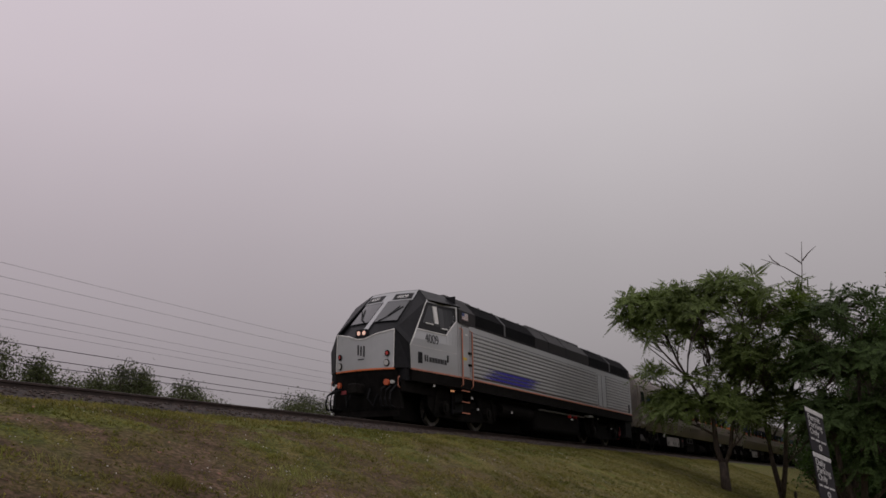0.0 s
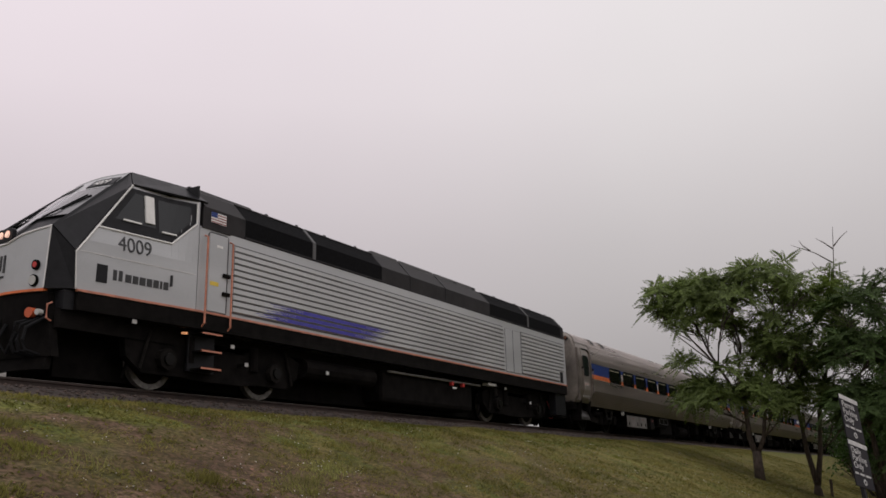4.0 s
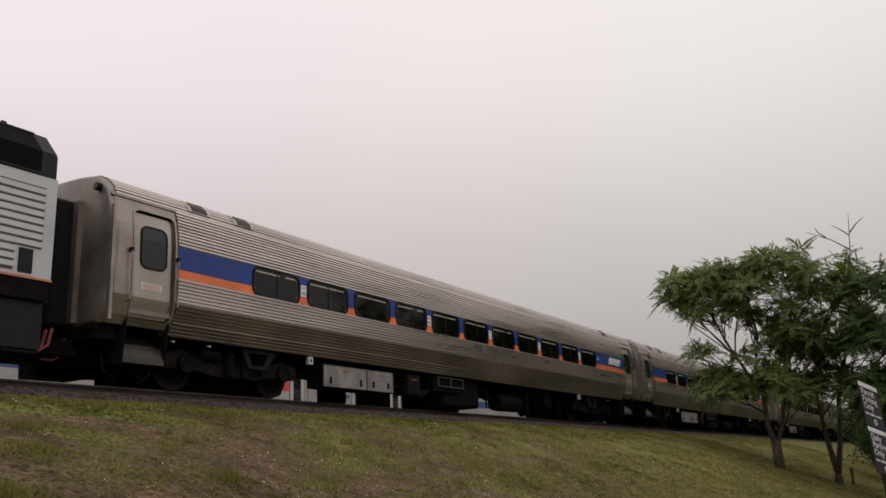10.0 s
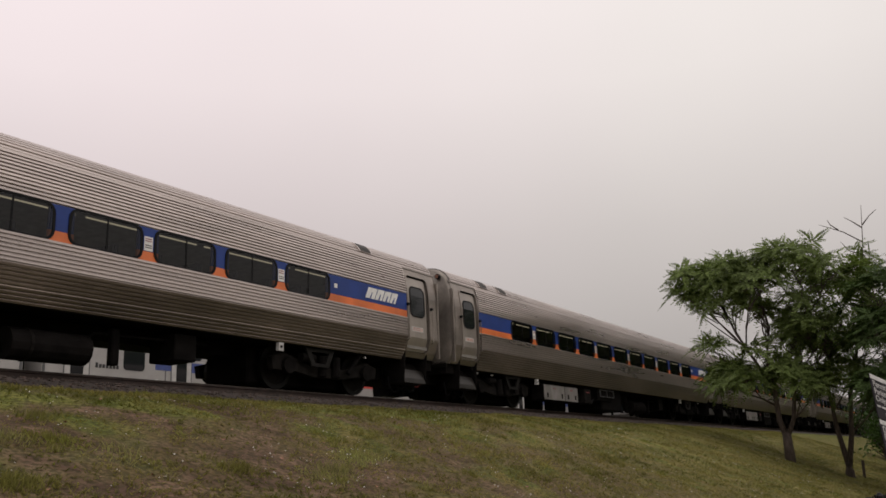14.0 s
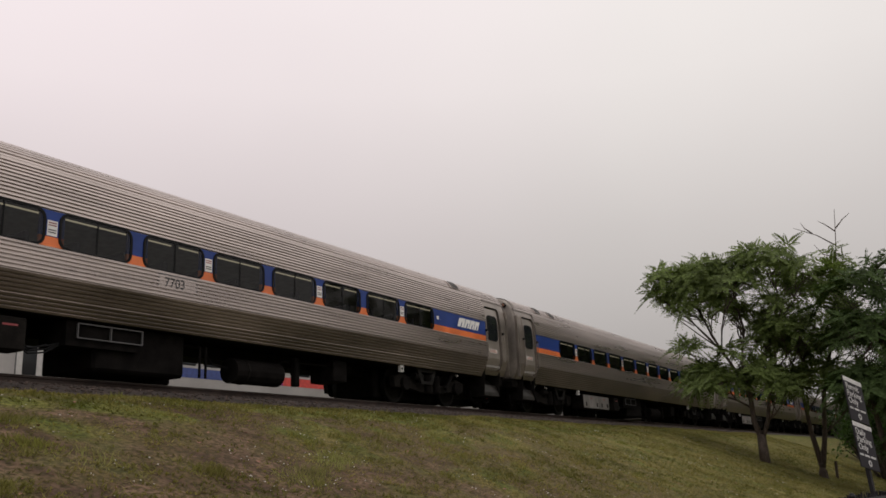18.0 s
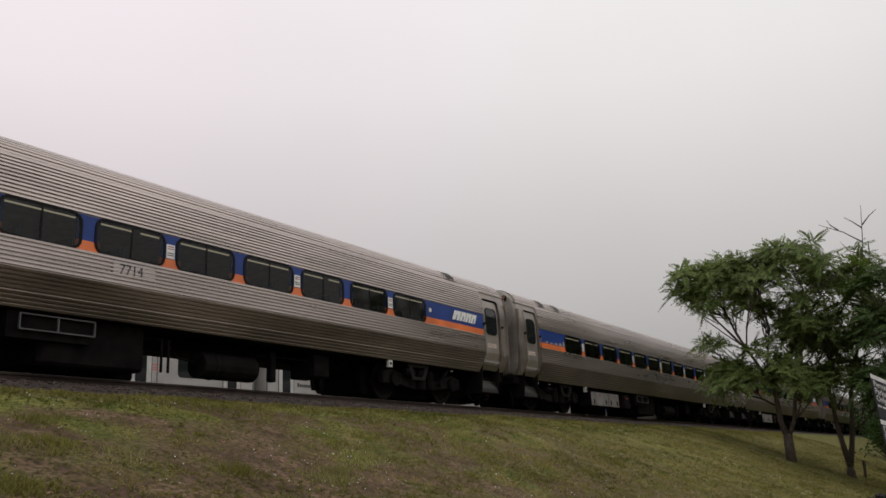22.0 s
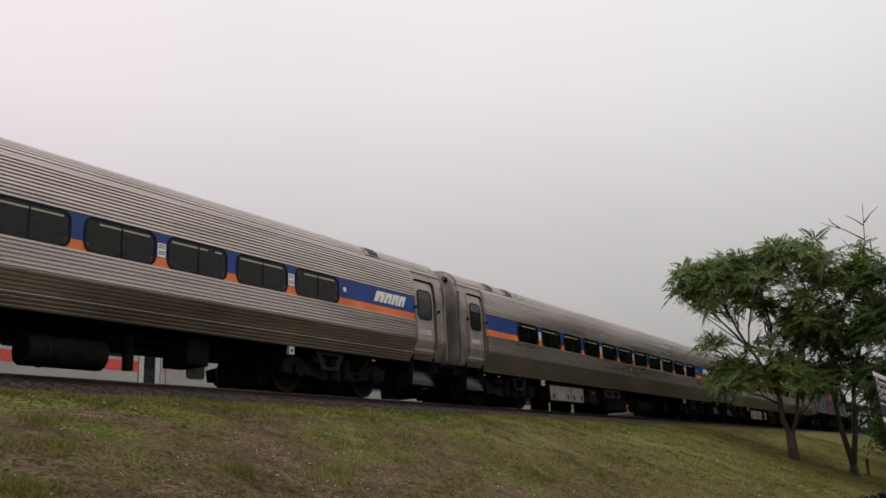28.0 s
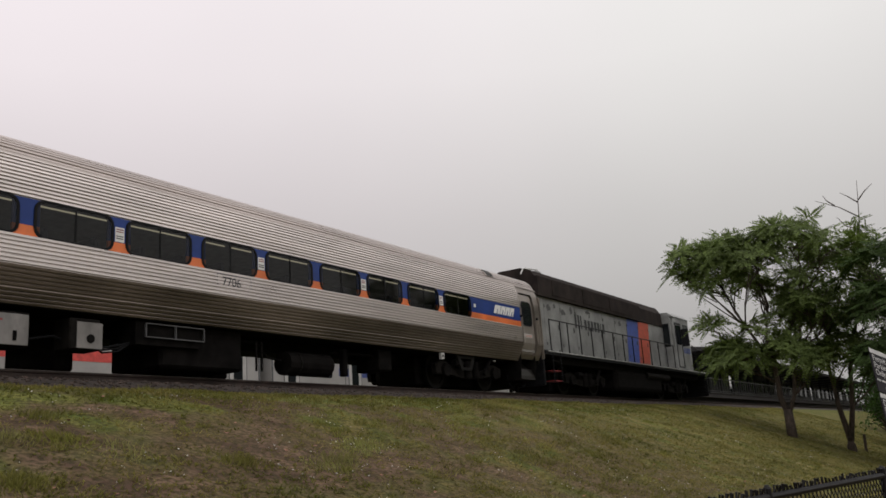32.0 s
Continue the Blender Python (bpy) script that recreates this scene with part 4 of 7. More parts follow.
    part("pipe", tube(bmesh.new(), [(15.5, -1.0, 0.40), (15.8, -1.0, 0.66), (18.2, -1.0, 0.70)], 0.022, 6), M_UNDER, c)
    part("cable_loop", tube(bmesh.new(), [(8.2, -1.1, 0.62), (8.6, -1.12, 0.42), (9.0, -1.1, 0.5), (9.7, -1.1, 0.30), (10.2, -1.1, 0.45)], 0.02, 6), M_RUBBER, c)
    for k in range(3):
        part("cable_loop", tube(bmesh.new(), [(9.62, -1.15, 0.52 - 0.05 * k), (9.85, -1.16, 0.36 - 0.04 * k), (10.15, -1.15, 0.42 - 0.05 * k), (10.5, -1.1, 0.52)], 0.016, 6), M_RUBBER, c)
    for xq in (13.25, 13.40):
        part("drain_pipe", tube(bmesh.new(), [(xq, -1.24, 0.70), (xq, -1.24, 0.12)], 0.024, 8), M_UNDER, c, "dark hanging pipe")
    part("hanging_valve", bevel(boxes((16.05, 16.2, -1.15, -1.0, 0.14, 0.75)), 0.02, 1), M_UNDER, c)
    part("brake_unit", bevel(boxes((17.3, 17.8, -1.2, -0.5, 0.32, 0.8)), 0.02, 1), M_UNDER, c)
    for xt in (5.36, 19.75):
        jb = part("jumper_box", boxes((xt, xt + 0.14, -1.38, -1.30, 0.70, 0.86)), M_GREYL, c, "small pale receptacle box")
        part("socket", disc_y(bmesh.new(), xt + 0.07, 0.78, 0.035, -1.386, -1.381, 10), M_UNDER, jb)
    for xt in (1.75, 2.6, 22.6):
        part("step_light", tube(bmesh.new(), [(xt, -1.30, 0.80), (xt, -1.37, 0.79)], 0.022, 8), M_LAMPD, c)
    # markings at the far end of the side
    part("marker_square", boxes((21.22, 21.32, -1.61, -1.6025, 2.24, 2.34)), M_WHITE, c, "small white square light")
    part("grab_iron", boxes((23.45, 23.6, -1.62, -1.605, 1.50, 1.58)), M_STEELD, c)
    for k, (w0, w1) in enumerate(((0.0, 0.34), (0.37, 0.62), (0.65, 0.90), (0.93, 1.16))):
        part("emblem_block", poly_xz(bmesh.new(), [(22.32 + w0, 2.18), (22.32 + w1, 2.18), (22.32 + w1 + 0.13, 2.45), (22.32 + w0 + 0.13, 2.45)], -1.609, -1.6025), M_WHITE, c, "slanting white emblem block")
        part("emblem_cut", poly_xz(bmesh.new(), [(22.32 + (w0 + w1) / 2 - 0.02, 2.18), (22.32 + (w0 + w1) / 2 + 0.03, 2.18), (22.32 + (w0 + w1) / 2 + 0.10, 2.33), (22.32 + (w0 + w1) / 2 + 0.07, 2.33)], -1.611, -1.6095), M_BLUE, c)
    for xt in (3.5, 21.55):
        build_truck(c, xt)
    # the body stands a little lower than drawn above the sill
    for me in {ob.data.name: ob.data for ob in c.children_recursive if ob.name.split(".")[0] != "seat"}.values():
        for v in me.vertices:
            if v.co.z > 1.1:
                v.co.z -= 0.05 * (min(v.co.z, 2.55) - 1.1)
    return c


# ---- the leading diesel locomotive ----
def quad_part(name, pts, thick, material, parent, label=""):
    """A flat plate through corners in space, thickened inwards along its normal."""
    pts = [Vector(p) for p in pts]
    n = (pts[1] - pts[0]).cross(pts[2] - pts[0]).normalized()
    bm = bmesh.new()
    a = [bm.verts.new(p) for p in pts]
    b = [bm.verts.new(p - n * thick) for p in pts]
    k = len(pts)
    bm.faces.new(a)
    bm.faces.new(b[::-1])
    for i in range(k):
        bm.faces.new((a[i], b[i], b[(i + 1) % k], a[(i + 1) % k]))
    bmesh.ops.recalc_face_normals(bm, faces=bm.faces)
    return part(name, bm, material, parent, label)


def shape_cab(lo, names):
    """Tapers the cab sides inwards and bows the front in plan."""
    for ob in list(lo.children):
        if ob.name.split(".")[0] not in names or min(v.co.x for v in ob.data.vertices) > -6.41:
            continue
        bm = bmesh.new()
        bm.from_mesh(ob.data)
        cuts = [((-6.4, 0, 0), (1, 0, 0))]
        if max(abs(v.co.y) for v in bm.verts) < 1.42:
            cuts += [((0, 0.24 * k, 0), (0, 1, 0)) for k in range(-5, 6)]
        elif min(abs(v.co.y) for v in bm.verts) > 1.42:
            cuts += [((0, 0, 2.3), (0, 0, 1))] + [((xc, 0, 0), (1, 0, 0)) for xc in (-6.56, -6.73, -6.9, -7.063)]
        for co, no in cuts:
            bmesh.ops.bisect_plane(bm, geom=list(bm.verts) + list(bm.edges) + list(bm.faces), plane_co=co, plane_no=no, dist=0.0005)
        for v in bm.verts:
            x, y, z = v.co
            if x > -6.401:
                continue
            if abs(y) > 1.42:
                x = -6.4 + (x + 6.4) * 0.9055
                y -= math.copysign(0.22 * min(1.0, (-6.4 - x) / 2.4) + 0.17 * max(0.0, (z - 2.3) / 1.22) * min(1.0, (-6.4 - x) / 0.6), y)
            else:
                k = 0.85 if z < 1.39 else 0.731 + 0.07 * max(0.0, min(1.0, (z - 2.36) / 1.56))
                y *= k
                x += 0.07 + 0.33 * max(0.0, min(1.0, (z - 2.36) / 1.56)) + 0.18 * (y / 0.95) ** 2
            v.co = (x, y, z)
        bm.to_mesh(ob.data)
        bm.free()


def build_leading_locomotive():
    """x runs from the nose (-9.35) to the rear (11.05); y from -1.52 (side seen) to 1.52."""
    lo = thing("diesel_locomotive", pose(0, 0, 0), "silver and black diesel passenger locomotive with a raked cab", "locomotive", "locomotives of the near train")
    W = 1.52
    # main side walls, ribs, doors
    for s in (-1, 1):
        y = s * W
        a, b = sorted((y, y - s * 0.05))
        part("side_wall", boxes((-6.4, 11.05, a, b, 1.44, 3.06)), M_SILVER, lo, "silver painted side wall")
        rib = None
        for r0, r1 in ((-5.5, 6.17), (7.42, 10.84)):
            n = 11
            for i in range(n):
                z = 1.53 + 0.122 * i
                e1 = r1 if not (r0 > 0 and i < 3) else r1 - 0.42
                prof = [(y - s * 0.01, z), (y + s * 0.034, z + 0.016), (y + s * 0.034, z + 0.096), (y - s * 0.01, z + 0.108)]
                part("rib", strip_x(bmesh.new(), prof, r0, e1, True), M_RIB, lo)
        a, b = sorted((y + s * 0.002, y + s * 0.006))
        part("grille_backing", boxes((-5.52, 6.17, a, b, 1.50, 2.88), (7.40, 10.42, a, b, 1.50, 2.88), (10.42, 10.86, a, b, 1.89, 2.88)), M_GROOVE, lo, "dark gaps behind the ribs")
        # violet-blue patch, feathered towards both ends
        for i in range(3):
            z = 1.53 + 0.122 * i
            y0, y1 = sorted((y + s * 0.0345, y + s * 0.0365))
            part("blue_patch", boxes((-3.9 + 0.25 * i, -1.55 + 0.22 * i, y0, y1, z + 0.017, z + 0.095)), M_LOCOBLUE, lo, "violet-blue patch")
            for k in range(6):
                w = 0.0115 - 0.0006 * k
                zz = z + 0.023 + 0.0135 * k
                ext = 0.35 + 0.75 * ((k * 37 + i * 17) % 10) / 10
                part("blue_streak", boxes((-3.9 + 0.25 * i - ext, -3.9 + 0.25 * i, y0, y1, zz - w / 2, zz + w / 2)), M_LOCOBLUE, lo)
                part("blue_streak", boxes((-1.55 + 0.22 * i, -1.55 + 0.22 * i + ext, y0, y1, zz - w / 2, zz + w / 2)), M_LOCOBLUE, lo)
        a, b = sorted((y + s * 0.03, y - s * 0.02))
        part("pinstripe", boxes((-9.02, 11.05, a, b, 1.405, 1.442)), M_SAFETY, lo, "thin orange stripe along the sill")
        a, b = sorted((y + s * 0.015, y - s * 0.06))
        part("skirt", boxes((-9.0, 11.0, a, b, 1.10, 1.404)), M_UNDER, lo, "black sill skirt")
        a, b = sorted((y + s * 0.02, y - s * 0.01))
        for dx0, dx1 in ((6.30, 6.78), (6.84, 7.32)):
            d = part("equipment_door", bevel(boxes((dx0, dx1, a, b, 1.50, 2.84)), 0.008, 1), M_SILVER, lo)
            part("door_seam", frame_xz(bmesh.new(), rounded(dx0 - 0.008, dx1 + 0.008, 1.492, 2.848, 0.034), rounded(dx0, dx1, 1.50, 2.84, 0.03), min(y + s * 0.001, y + s * 0.012), max(y + s * 0.001, y + s * 0.012)), M_GROOVE, d)
            part("hinge", boxes((dx0 + 0.01, dx0 + 0.05, min(a, y + s * 0.03), max(b, y + s * 0.03), 1.7, 1.78)), M_SILVER, d)
        part("rear_recess", boxes((10.50, 10.72, a, b, 1.49, 1.86)), M_BLACK, lo)
        # upper works: sloping black band with grille bays
        up = [(y, 3.06), (y, 3.47), (y - s * 0.34, 3.86), (y - s * 0.40, 3.88), (y - s * 0.40, 3.0), (y - s * 0.06, 3.0)]
        part("roof_shoulder", strip_x(bmesh.new(), up, -6.3, 11.0, True), M_ROOFD, lo, "dark sloping roof shoulder")
        for g0, g1 in ((-5.2, -3.10), (-2.98, -0.40), (5.35, 7.98), (8.10, 10.75)):
            gp = [(y + s * 0.004, 3.11), (y + s * 0.004, 3.472), (y - s * 0.318, 3.842), (y - s * 0.335, 3.83), (y - s * 0.02, 3.46), (y - s * 0.02, 3.11)]
            for fp in ([(y, 3.075), (y + s * 0.02, 3.08), (y + s * 0.02, 3.11), (y, 3.115)], [(y - s * 0.305, 3.825), (y - s * 0.295, 3.845), (y - s * 0.325, 3.875), (y - s * 0.335, 3.86)]):
                part("grille_rail", strip_x(bmesh.new(), fp, g0 - 0.02, g1 + 0.02, True), M_ROOFD, lo)
            g = part("roof_grille", strip_x(bmesh.new(), gp, g0, g1, True), M_MESHK, lo, "black mesh radiator grille")
        for sx in (0.92, 2.72):
            sp = [(y + s * 0.003, 3.08), (y + s * 0.012, 3.475), (y - s * 0.33, 3.875), (y - s * 0.35, 3.86), (y - s * 0.01, 3.46), (y - s * 0.01, 3.08)]
            part("hatch_seam", strip_x(bmesh.new(), sp, sx - 0.025, sx + 0.025, True), M_BLACK, lo)
        for sx in (-3.04, 8.04):
            sp = [(y + s * 0.016, 3.10), (y + s * 0.016, 3.478), (y - s * 0.31, 3.858), (y - s * 0.35, 3.84), (y - s * 0.01, 3.46), (y - s * 0.01, 3.10)]
            part("grille_post", strip_x(bmesh.new(), sp, sx - 0.05, sx + 0.05, True), M_ROOFM, lo)
        # lifting eyes
        for sx in (-4.2, -3.2, -2.2, -1.0, 3.9, 5.0, 6.4, 7.9, 9.0, 10.3):
            part("lifting_eye", tube(bmesh.new(), [(sx - 0.05, y - s * 0.38, 3.87), (sx - 0.03, y - s * 0.38, 3.915), (sx + 0.03, y - s * 0.38, 3.915), (sx + 0.05, y - s * 0.38, 3.87)], 0.016, 6), M_BLACK, lo)
    part("roof_deck", strip_x(bmesh.new(), [(-1.13, 3.88), (-1.10, 3.90), (-0.85, 3.97), (0.85, 3.97), (1.10, 3.90), (1.13, 3.88), (1.13, 3.5), (-1.13, 3.5)], -6.2, 10.95, True), M_ROOFM, lo, "matt grey roof deck")
    for h0, h1 in ((-0.30, 0.88), (0.96, 2.68), (2.76, 5.2)):
        part("roof_hatch", bevel(boxes((h0, h1, -1.14, 1.14, 3.80, 3.98)), 0.03, 1), M_ROOFM, lo, "grey roof hatch")
    part("exhaust_hump", strip_x(bmesh.new(), [(-1.05, 3.92), (-0.95, 4.02), (0.95, 4.02), (1.05, 3.92)], -6.2, -4.5, True), M_ROOFD, lo)
    part("rear_wall", strip_x(bmesh.new(), [(-1.48, 1.1), (-1.48, 3.45), (-1.17, 3.83), (1.17, 3.83), (1.48, 3.45), (1.48, 1.1)], 11.003, 11.04, True), M_ROOFD, lo, "dark rear wall")
    # flag panel behind the cab
    part("flag_backing", boxes((-6.36, -5.62, -1.545, -1.5205, 3.04, 3.46)), M_ROOFD, lo)
    fl = part("flag", boxes((-6.16, -5.76, -1.55, -1.5465, 3.19, 3.40)), M_WHITE, lo, "small flag of stripes and a blue field")
    part("flag_field", boxes((-6.16, -6.0, -1.5525, -1.5505, 3.30, 3.40)), M_BLUE, fl)
    for k in range(4):
        part("flag_stripe", boxes((-6.16 if k < 2 else -6.16, -5.76, -1.5515, -1.5502, 3.195 + 0.052 * k, 3.215 + 0.052 * k)), M_REDHOSE, fl)
    # the crew door with its grab rails
    cd = part("crew_door", bevel(boxes((-6.16, -5.68, -1.546, -1.50, 1.46, 2.98)), 0.012, 1), M_SILVER, lo, "silver crew door")
    part("door_seam", frame_xz(bmesh.new(), rounded(-6.19, -5.65, 1.43, 3.01, 0.08), rounded(-6.165, -5.675, 1.455, 2.985, 0.06), -1.535, -1.521), M_GROOVE, cd)
    part("label_plate", boxes((-6.12, -5.9, -1.552, -1.547, 1.96, 2.04)), M_YELLOW, cd, "yellow warning label")
    part("label_plate", boxes((-5.98, -5.82, -1.552, -1.547, 2.72, 2.77)), M_WHITE, cd)
    for z in (1.80, 2.16):
        part("door_latch", boxes((-5.80, -5.62, -1.585, -1.546, z, z + 0.07)), M_UNDER, cd)
    for x in (-6.26, -5.60):
        part("grab_rail", tube(bmesh.new(), [(x, -1.52, 2.90), (x, -1.60, 2.86), (x, -1.60, 1.20), (x, -1.52, 1.14)], 0.019, 8), M_SAFETY, lo, "orange grab rail")
    for z in (1.05, 0.72, 0.40):
        part("step", boxes((-6.22, -5.72, -1.52, -1.22, z - 0.03, z)), M_UNDER, lo)
        part("step_edge", boxes((-6.22, -5.72, -1.535, -1.521, z - 0.025, z + 0.006)), M_SAFETY, lo, "orange step edge")
    part("step_back", boxes((-6.3, -5.64, -1.25, -1.18, 0.35, 1.12)), M_BLACK, lo)
    # the cab
    for s in (-1, 1):
        y = s * W
        side = [(-9.05, 1.44), (-9.10, 2.06), (-7.92, 3.52), (-6.42, 3.52), (-6.42, 1.44)]
        a, b = sorted((y, y - s * 0.05))
        part("cab_side", poly_xz(bmesh.new(), side, a, b), M_SILVER, lo, "silver cab side")
        a, b = sorted((y + s * 0.004, y + s * 0.010))
        part("cab_window_surround", poly_xz(bmesh.new(), [(-7.95, 3.47), (-8.64, 2.60), (-7.05, 2.60), (-6.50, 3.08), (-6.50, 3.47)], a, b), M_BLACK, lo, "black window surround")
        c, d = sorted((y + s * 0.011, y + s * 0.015))
        part("cab_window", poly_xz(bmesh.new(), [(-7.86, 3.38), (-8.32, 2.80), (-7.42, 2.80), (-7.42, 3.38)], c, d), M_GLASS, lo, "dark cab side window")
        part("cab_window", poly_xz(bmesh.new(), [(-7.34, 3.38), (-7.34, 2.74), (-6.98, 2.74), (-6.62, 3.08), (-6.62, 3.38)], c, d), M_GLASS, lo, "dark cab side window")
        c, d = sorted((y + s * 0.016, y + s * 0.05))
        part("window_visor", boxes((-7.66, -7.46, c, d, 2.86, 3.38)), M_WHITE, lo, "pale sliding window frame")
        c, d = sorted((y + s * 0.016, y + s * 0.04))
        part("arm_rest", boxes((-8.15, -7.75, c, d, 2.80, 2.83), (-7.28, -6.95, c, d, 2.745, 2.775)), M_WHITE, lo)
        # white outline of the surround
        for p, q in (((-8.66, 2.585), (-7.04, 2.585)), ((-7.04, 2.585), (-6.475, 3.07)), ((-6.475, 3.07), (-6.475, 3.50)), ((-9.10, 2.06), (-7.90, 3.54)), ((-9.05, 1.46), (-9.10, 2.06))):
            part("outline", tube(bmesh.new(), [(p[0], y + s * 0.006, p[1]), (q[0], y + s * 0.006, q[1])], 0.019, 6), M_WHITE, lo)
        # black chamfer stripe between the side and the front
        yi = s * (W - 0.22)
        yt = s * (W - 0.52)
        quad = [(-9.05, y, 1.44), (-9.10, y, 2.06), (-9.36, yi, 2.50), (-9.36, yi, 1.44)]
        quad_part("black_stripe", quad if s > 0 else quad[::-1], 0.04, M_BLACK, lo, "black corner stripe")
        quad = [(-9.10, y, 2.06), (-7.92, y, 3.52), (-8.02, yt, 3.92), (-9.36, yi, 2.50)]
        quad_part("black_pillar", quad if s > 0 else quad[::-1], 0.04, M_BLACK, lo, "black windshield pillar")
        quad = [(-7.92, y, 3.52), (-6.25, y, 3.52), (-6.25, yt, 3.90), (-8.02, yt, 3.92)]
        quad_part("cab_roof_edge", quad if s > 0 else quad[::-1], 0.04, M_BLACK, lo, "black roof edge over the cab window")
        part("outline", tube(bmesh.new(), [(-9.365, yi, 1.46), (-9.365, yi, 2.50)], 0.019, 6), M_WHITE, lo)
        # ditch light, marker, class light
        yl = s * 1.06
        part("ditch_light", tube(bmesh.new(), [(-9.40, yl, 1.58), (-9.36, yl, 1.58)], 0.10, 14), M_UNDER, lo)
        part("ditch_lens", tube(bmesh.new(), [(-9.415, yl, 1.58), (-9.401, yl, 1.58)], 0.08, 14), M_LAMPD, lo, "clear round lamp")
        part("marker_light", tube(bmesh.new(), [(-9.40, yl + s * 0.02, 1.84), (-9.36, yl + s * 0.02, 1.84)], 0.085, 14), M_UNDER, lo)
        part("marker_lens", tube(bmesh.new(), [(-9.41, yl + s * 0.02, 1.84), (-9.401, yl + s * 0.02, 1.84)], 0.05, 12), M_RED, lo, "red round marker")
        yl = s * 0.92
        part("pilot_lamp", tube(bmesh.new(), [(-9.42, yl, 1.05), (-9.34, yl, 1.05)], 0.085, 12), M_LAMPO, lo, "orange pilot lamp")
        part("pilot_lamp", tube(bmesh.new(), [(-9.42, yl + s * 0.17, 1.05), (-9.34, yl + s * 0.17, 1.05)], 0.05, 10), M_LAMPD, lo)
        part("pilot_hose", tube(bmesh.new(), [(-9.36, s * 0.35, 0.9), (-9.5, s * 0.36, 0.62), (-9.42, s * 0.5, 0.42), (-9.36, s * 0.62, 0.75)], 0.03, 6), M_RUBBER, lo)
        part("hand_hold", tube(bmesh.new(), [(-9.36, s * 1.30, 1.2), (-9.44, s * 1.30, 1.16), (-9.44, s * 1.30, 0.94), (-9.36, s * 1.30, 0.90)], 0.015, 6), M_SAFETY, lo)
    yi, yt = 1.30, 1.0
    bm = poly_xz(bmesh.new(), [(-yi, 1.44), (yi, 1.44), (yi, 2.50), (0.62, 2.39), (0.16, 2.27), (-0.16, 2.27), (-0.62, 2.39), (-yi, 2.50)], -9.36, -9.22)
    for v in bm.verts:
        v.co = (v.co.y, v.co.x, v.co.z)
    bmesh.ops.recalc_face_normals(bm, faces=bm.faces)
    part("nose", bm, M_SILVER, lo, "silver nose with a dipped upper edge")
    part("windshield_base", boxes((-9.345, -9.30, -1.0, 1.0, 2.20, 2.375)), M_BLACK, lo)
    part("pinstripe", boxes((-9.375, -9.30, -yi - 0.01, yi + 0.01, 1.40, 1.442)), M_ORANGE, lo, "orange stripe along the nose edge")
    quad_part("windshield_panel", [(-9.31, -yi, 2.36), (-8.02, -yt, 3.92), (-8.02, yt, 3.92), (-9.31, yi, 2.36)], 0.05, M_BLACK, lo, "black raked windshield panel")

    def on(u, v, lift=0.0):
        """A point on the raked panel: u across from -1 to 1, v from its foot to its top."""
        x = -9.36 + 1.34 * v
        z = 2.36 + 1.56 * v
        return (x - 0.76 * lift, u * (yi + (yt - yi) * v), z + 0.65 * lift)

    for s in (-1, 1):
        def pl(name, uv, lift, material, label="", thick=0.01):
            pts = [on(s * u, v, lift) for u, v in uv]
            return quad_part(name, pts if s > 0 else pts[::-1], thick, material, lo, label)
        pl("windshield", [(0.10, 0.30), (0.86, 0.30), (0.90, 0.75), (0.10, 0.75)], 0.012, M_WIND, "sloping windshield pane")
        part("nose_line", tube(bmesh.new(), [(-9.36, 0, 2.275), (-9.36, s * 0.16, 2.275), (-9.36, s * 0.62, 2.395), (-9.36, s * 1.30, 2.505)], 0.021, 6), M_WHITE, lo, "white line over the nose")
        pl("number_board", [(0.22, 0.80), (0.92, 0.80), (0.92, 0.93), (0.22, 0.93)], 0.02, M_BLACK, "black number board")
        part("wiper", tube(bmesh.new(), [on(s * 0.25, 0.30, 0.03), on(s * 0.45, 0.36, 0.05), on(s * 0.70, 0.62, 0.04)], 0.016, 6), M_RUBBER, lo)
        part("wiper_blade", tube(bmesh.new(), [on(s * 0.5, 0.40, 0.035), on(s * 0.82, 0.60, 0.035)], 0.02, 6), M_RUBBER, lo)
        bm = words("4009", 0.215)
        w = max(v.co.x for v in bm.verts)
        e1 = (Vector(on(0.2, 0.8)) - Vector(on(0.0, 0.8))).normalized()
        e2 = (Vector(on(0.5, 0.93)) - Vector(on(0.5, 0.80))).normalized()
        e2 = (e2 - e1 * e2.dot(e1)).normalized()
        nn = Vector((-0.76, 0, 0.65))
        org = Vector(on(s * 0.57, 0.815, 0.045))
        for v in bm.verts:
            u_ = -(v.co.x - w / 2)
            v.co = org + e1 * u_ + e2 * v.co.z + nn * (v.co.y * -0.5)
        part("number", bm, M_WHITE, lo, "white figures")
    quad_part("centre_post", [on(-0.08, 0.06, 0.02), on(-0.08, 0.78, 0.02), on(0.08, 0.78, 0.02), on(0.08, 0.06, 0.02)], 0.012, M_SILVER, lo, "silver centre post")
    quad_part("brow", [on(-1.0, 0.77, 0.012), on(-1.0, 1.0, 0.012), on(1.0, 1.0, 0.012), on(1.0, 0.77, 0.012)], 0.012, M_SILVER, lo, "silver brow over the windshield")
    part("cab_roof", boxes((-8.04, -6.2, -1.0, 1.0, 3.86, 3.94)), M_SILVER, lo, "pale cab roof")
    part("cab_floor", boxes((-9.2, -6.4, -1.45, 1.45, 1.1, 1.42)), M_BLACK, lo)
    part("cab_back", boxes((-6.44, -6.40, -1.46, 1.46, 1.42, 3.86)), M_BLACK, lo)
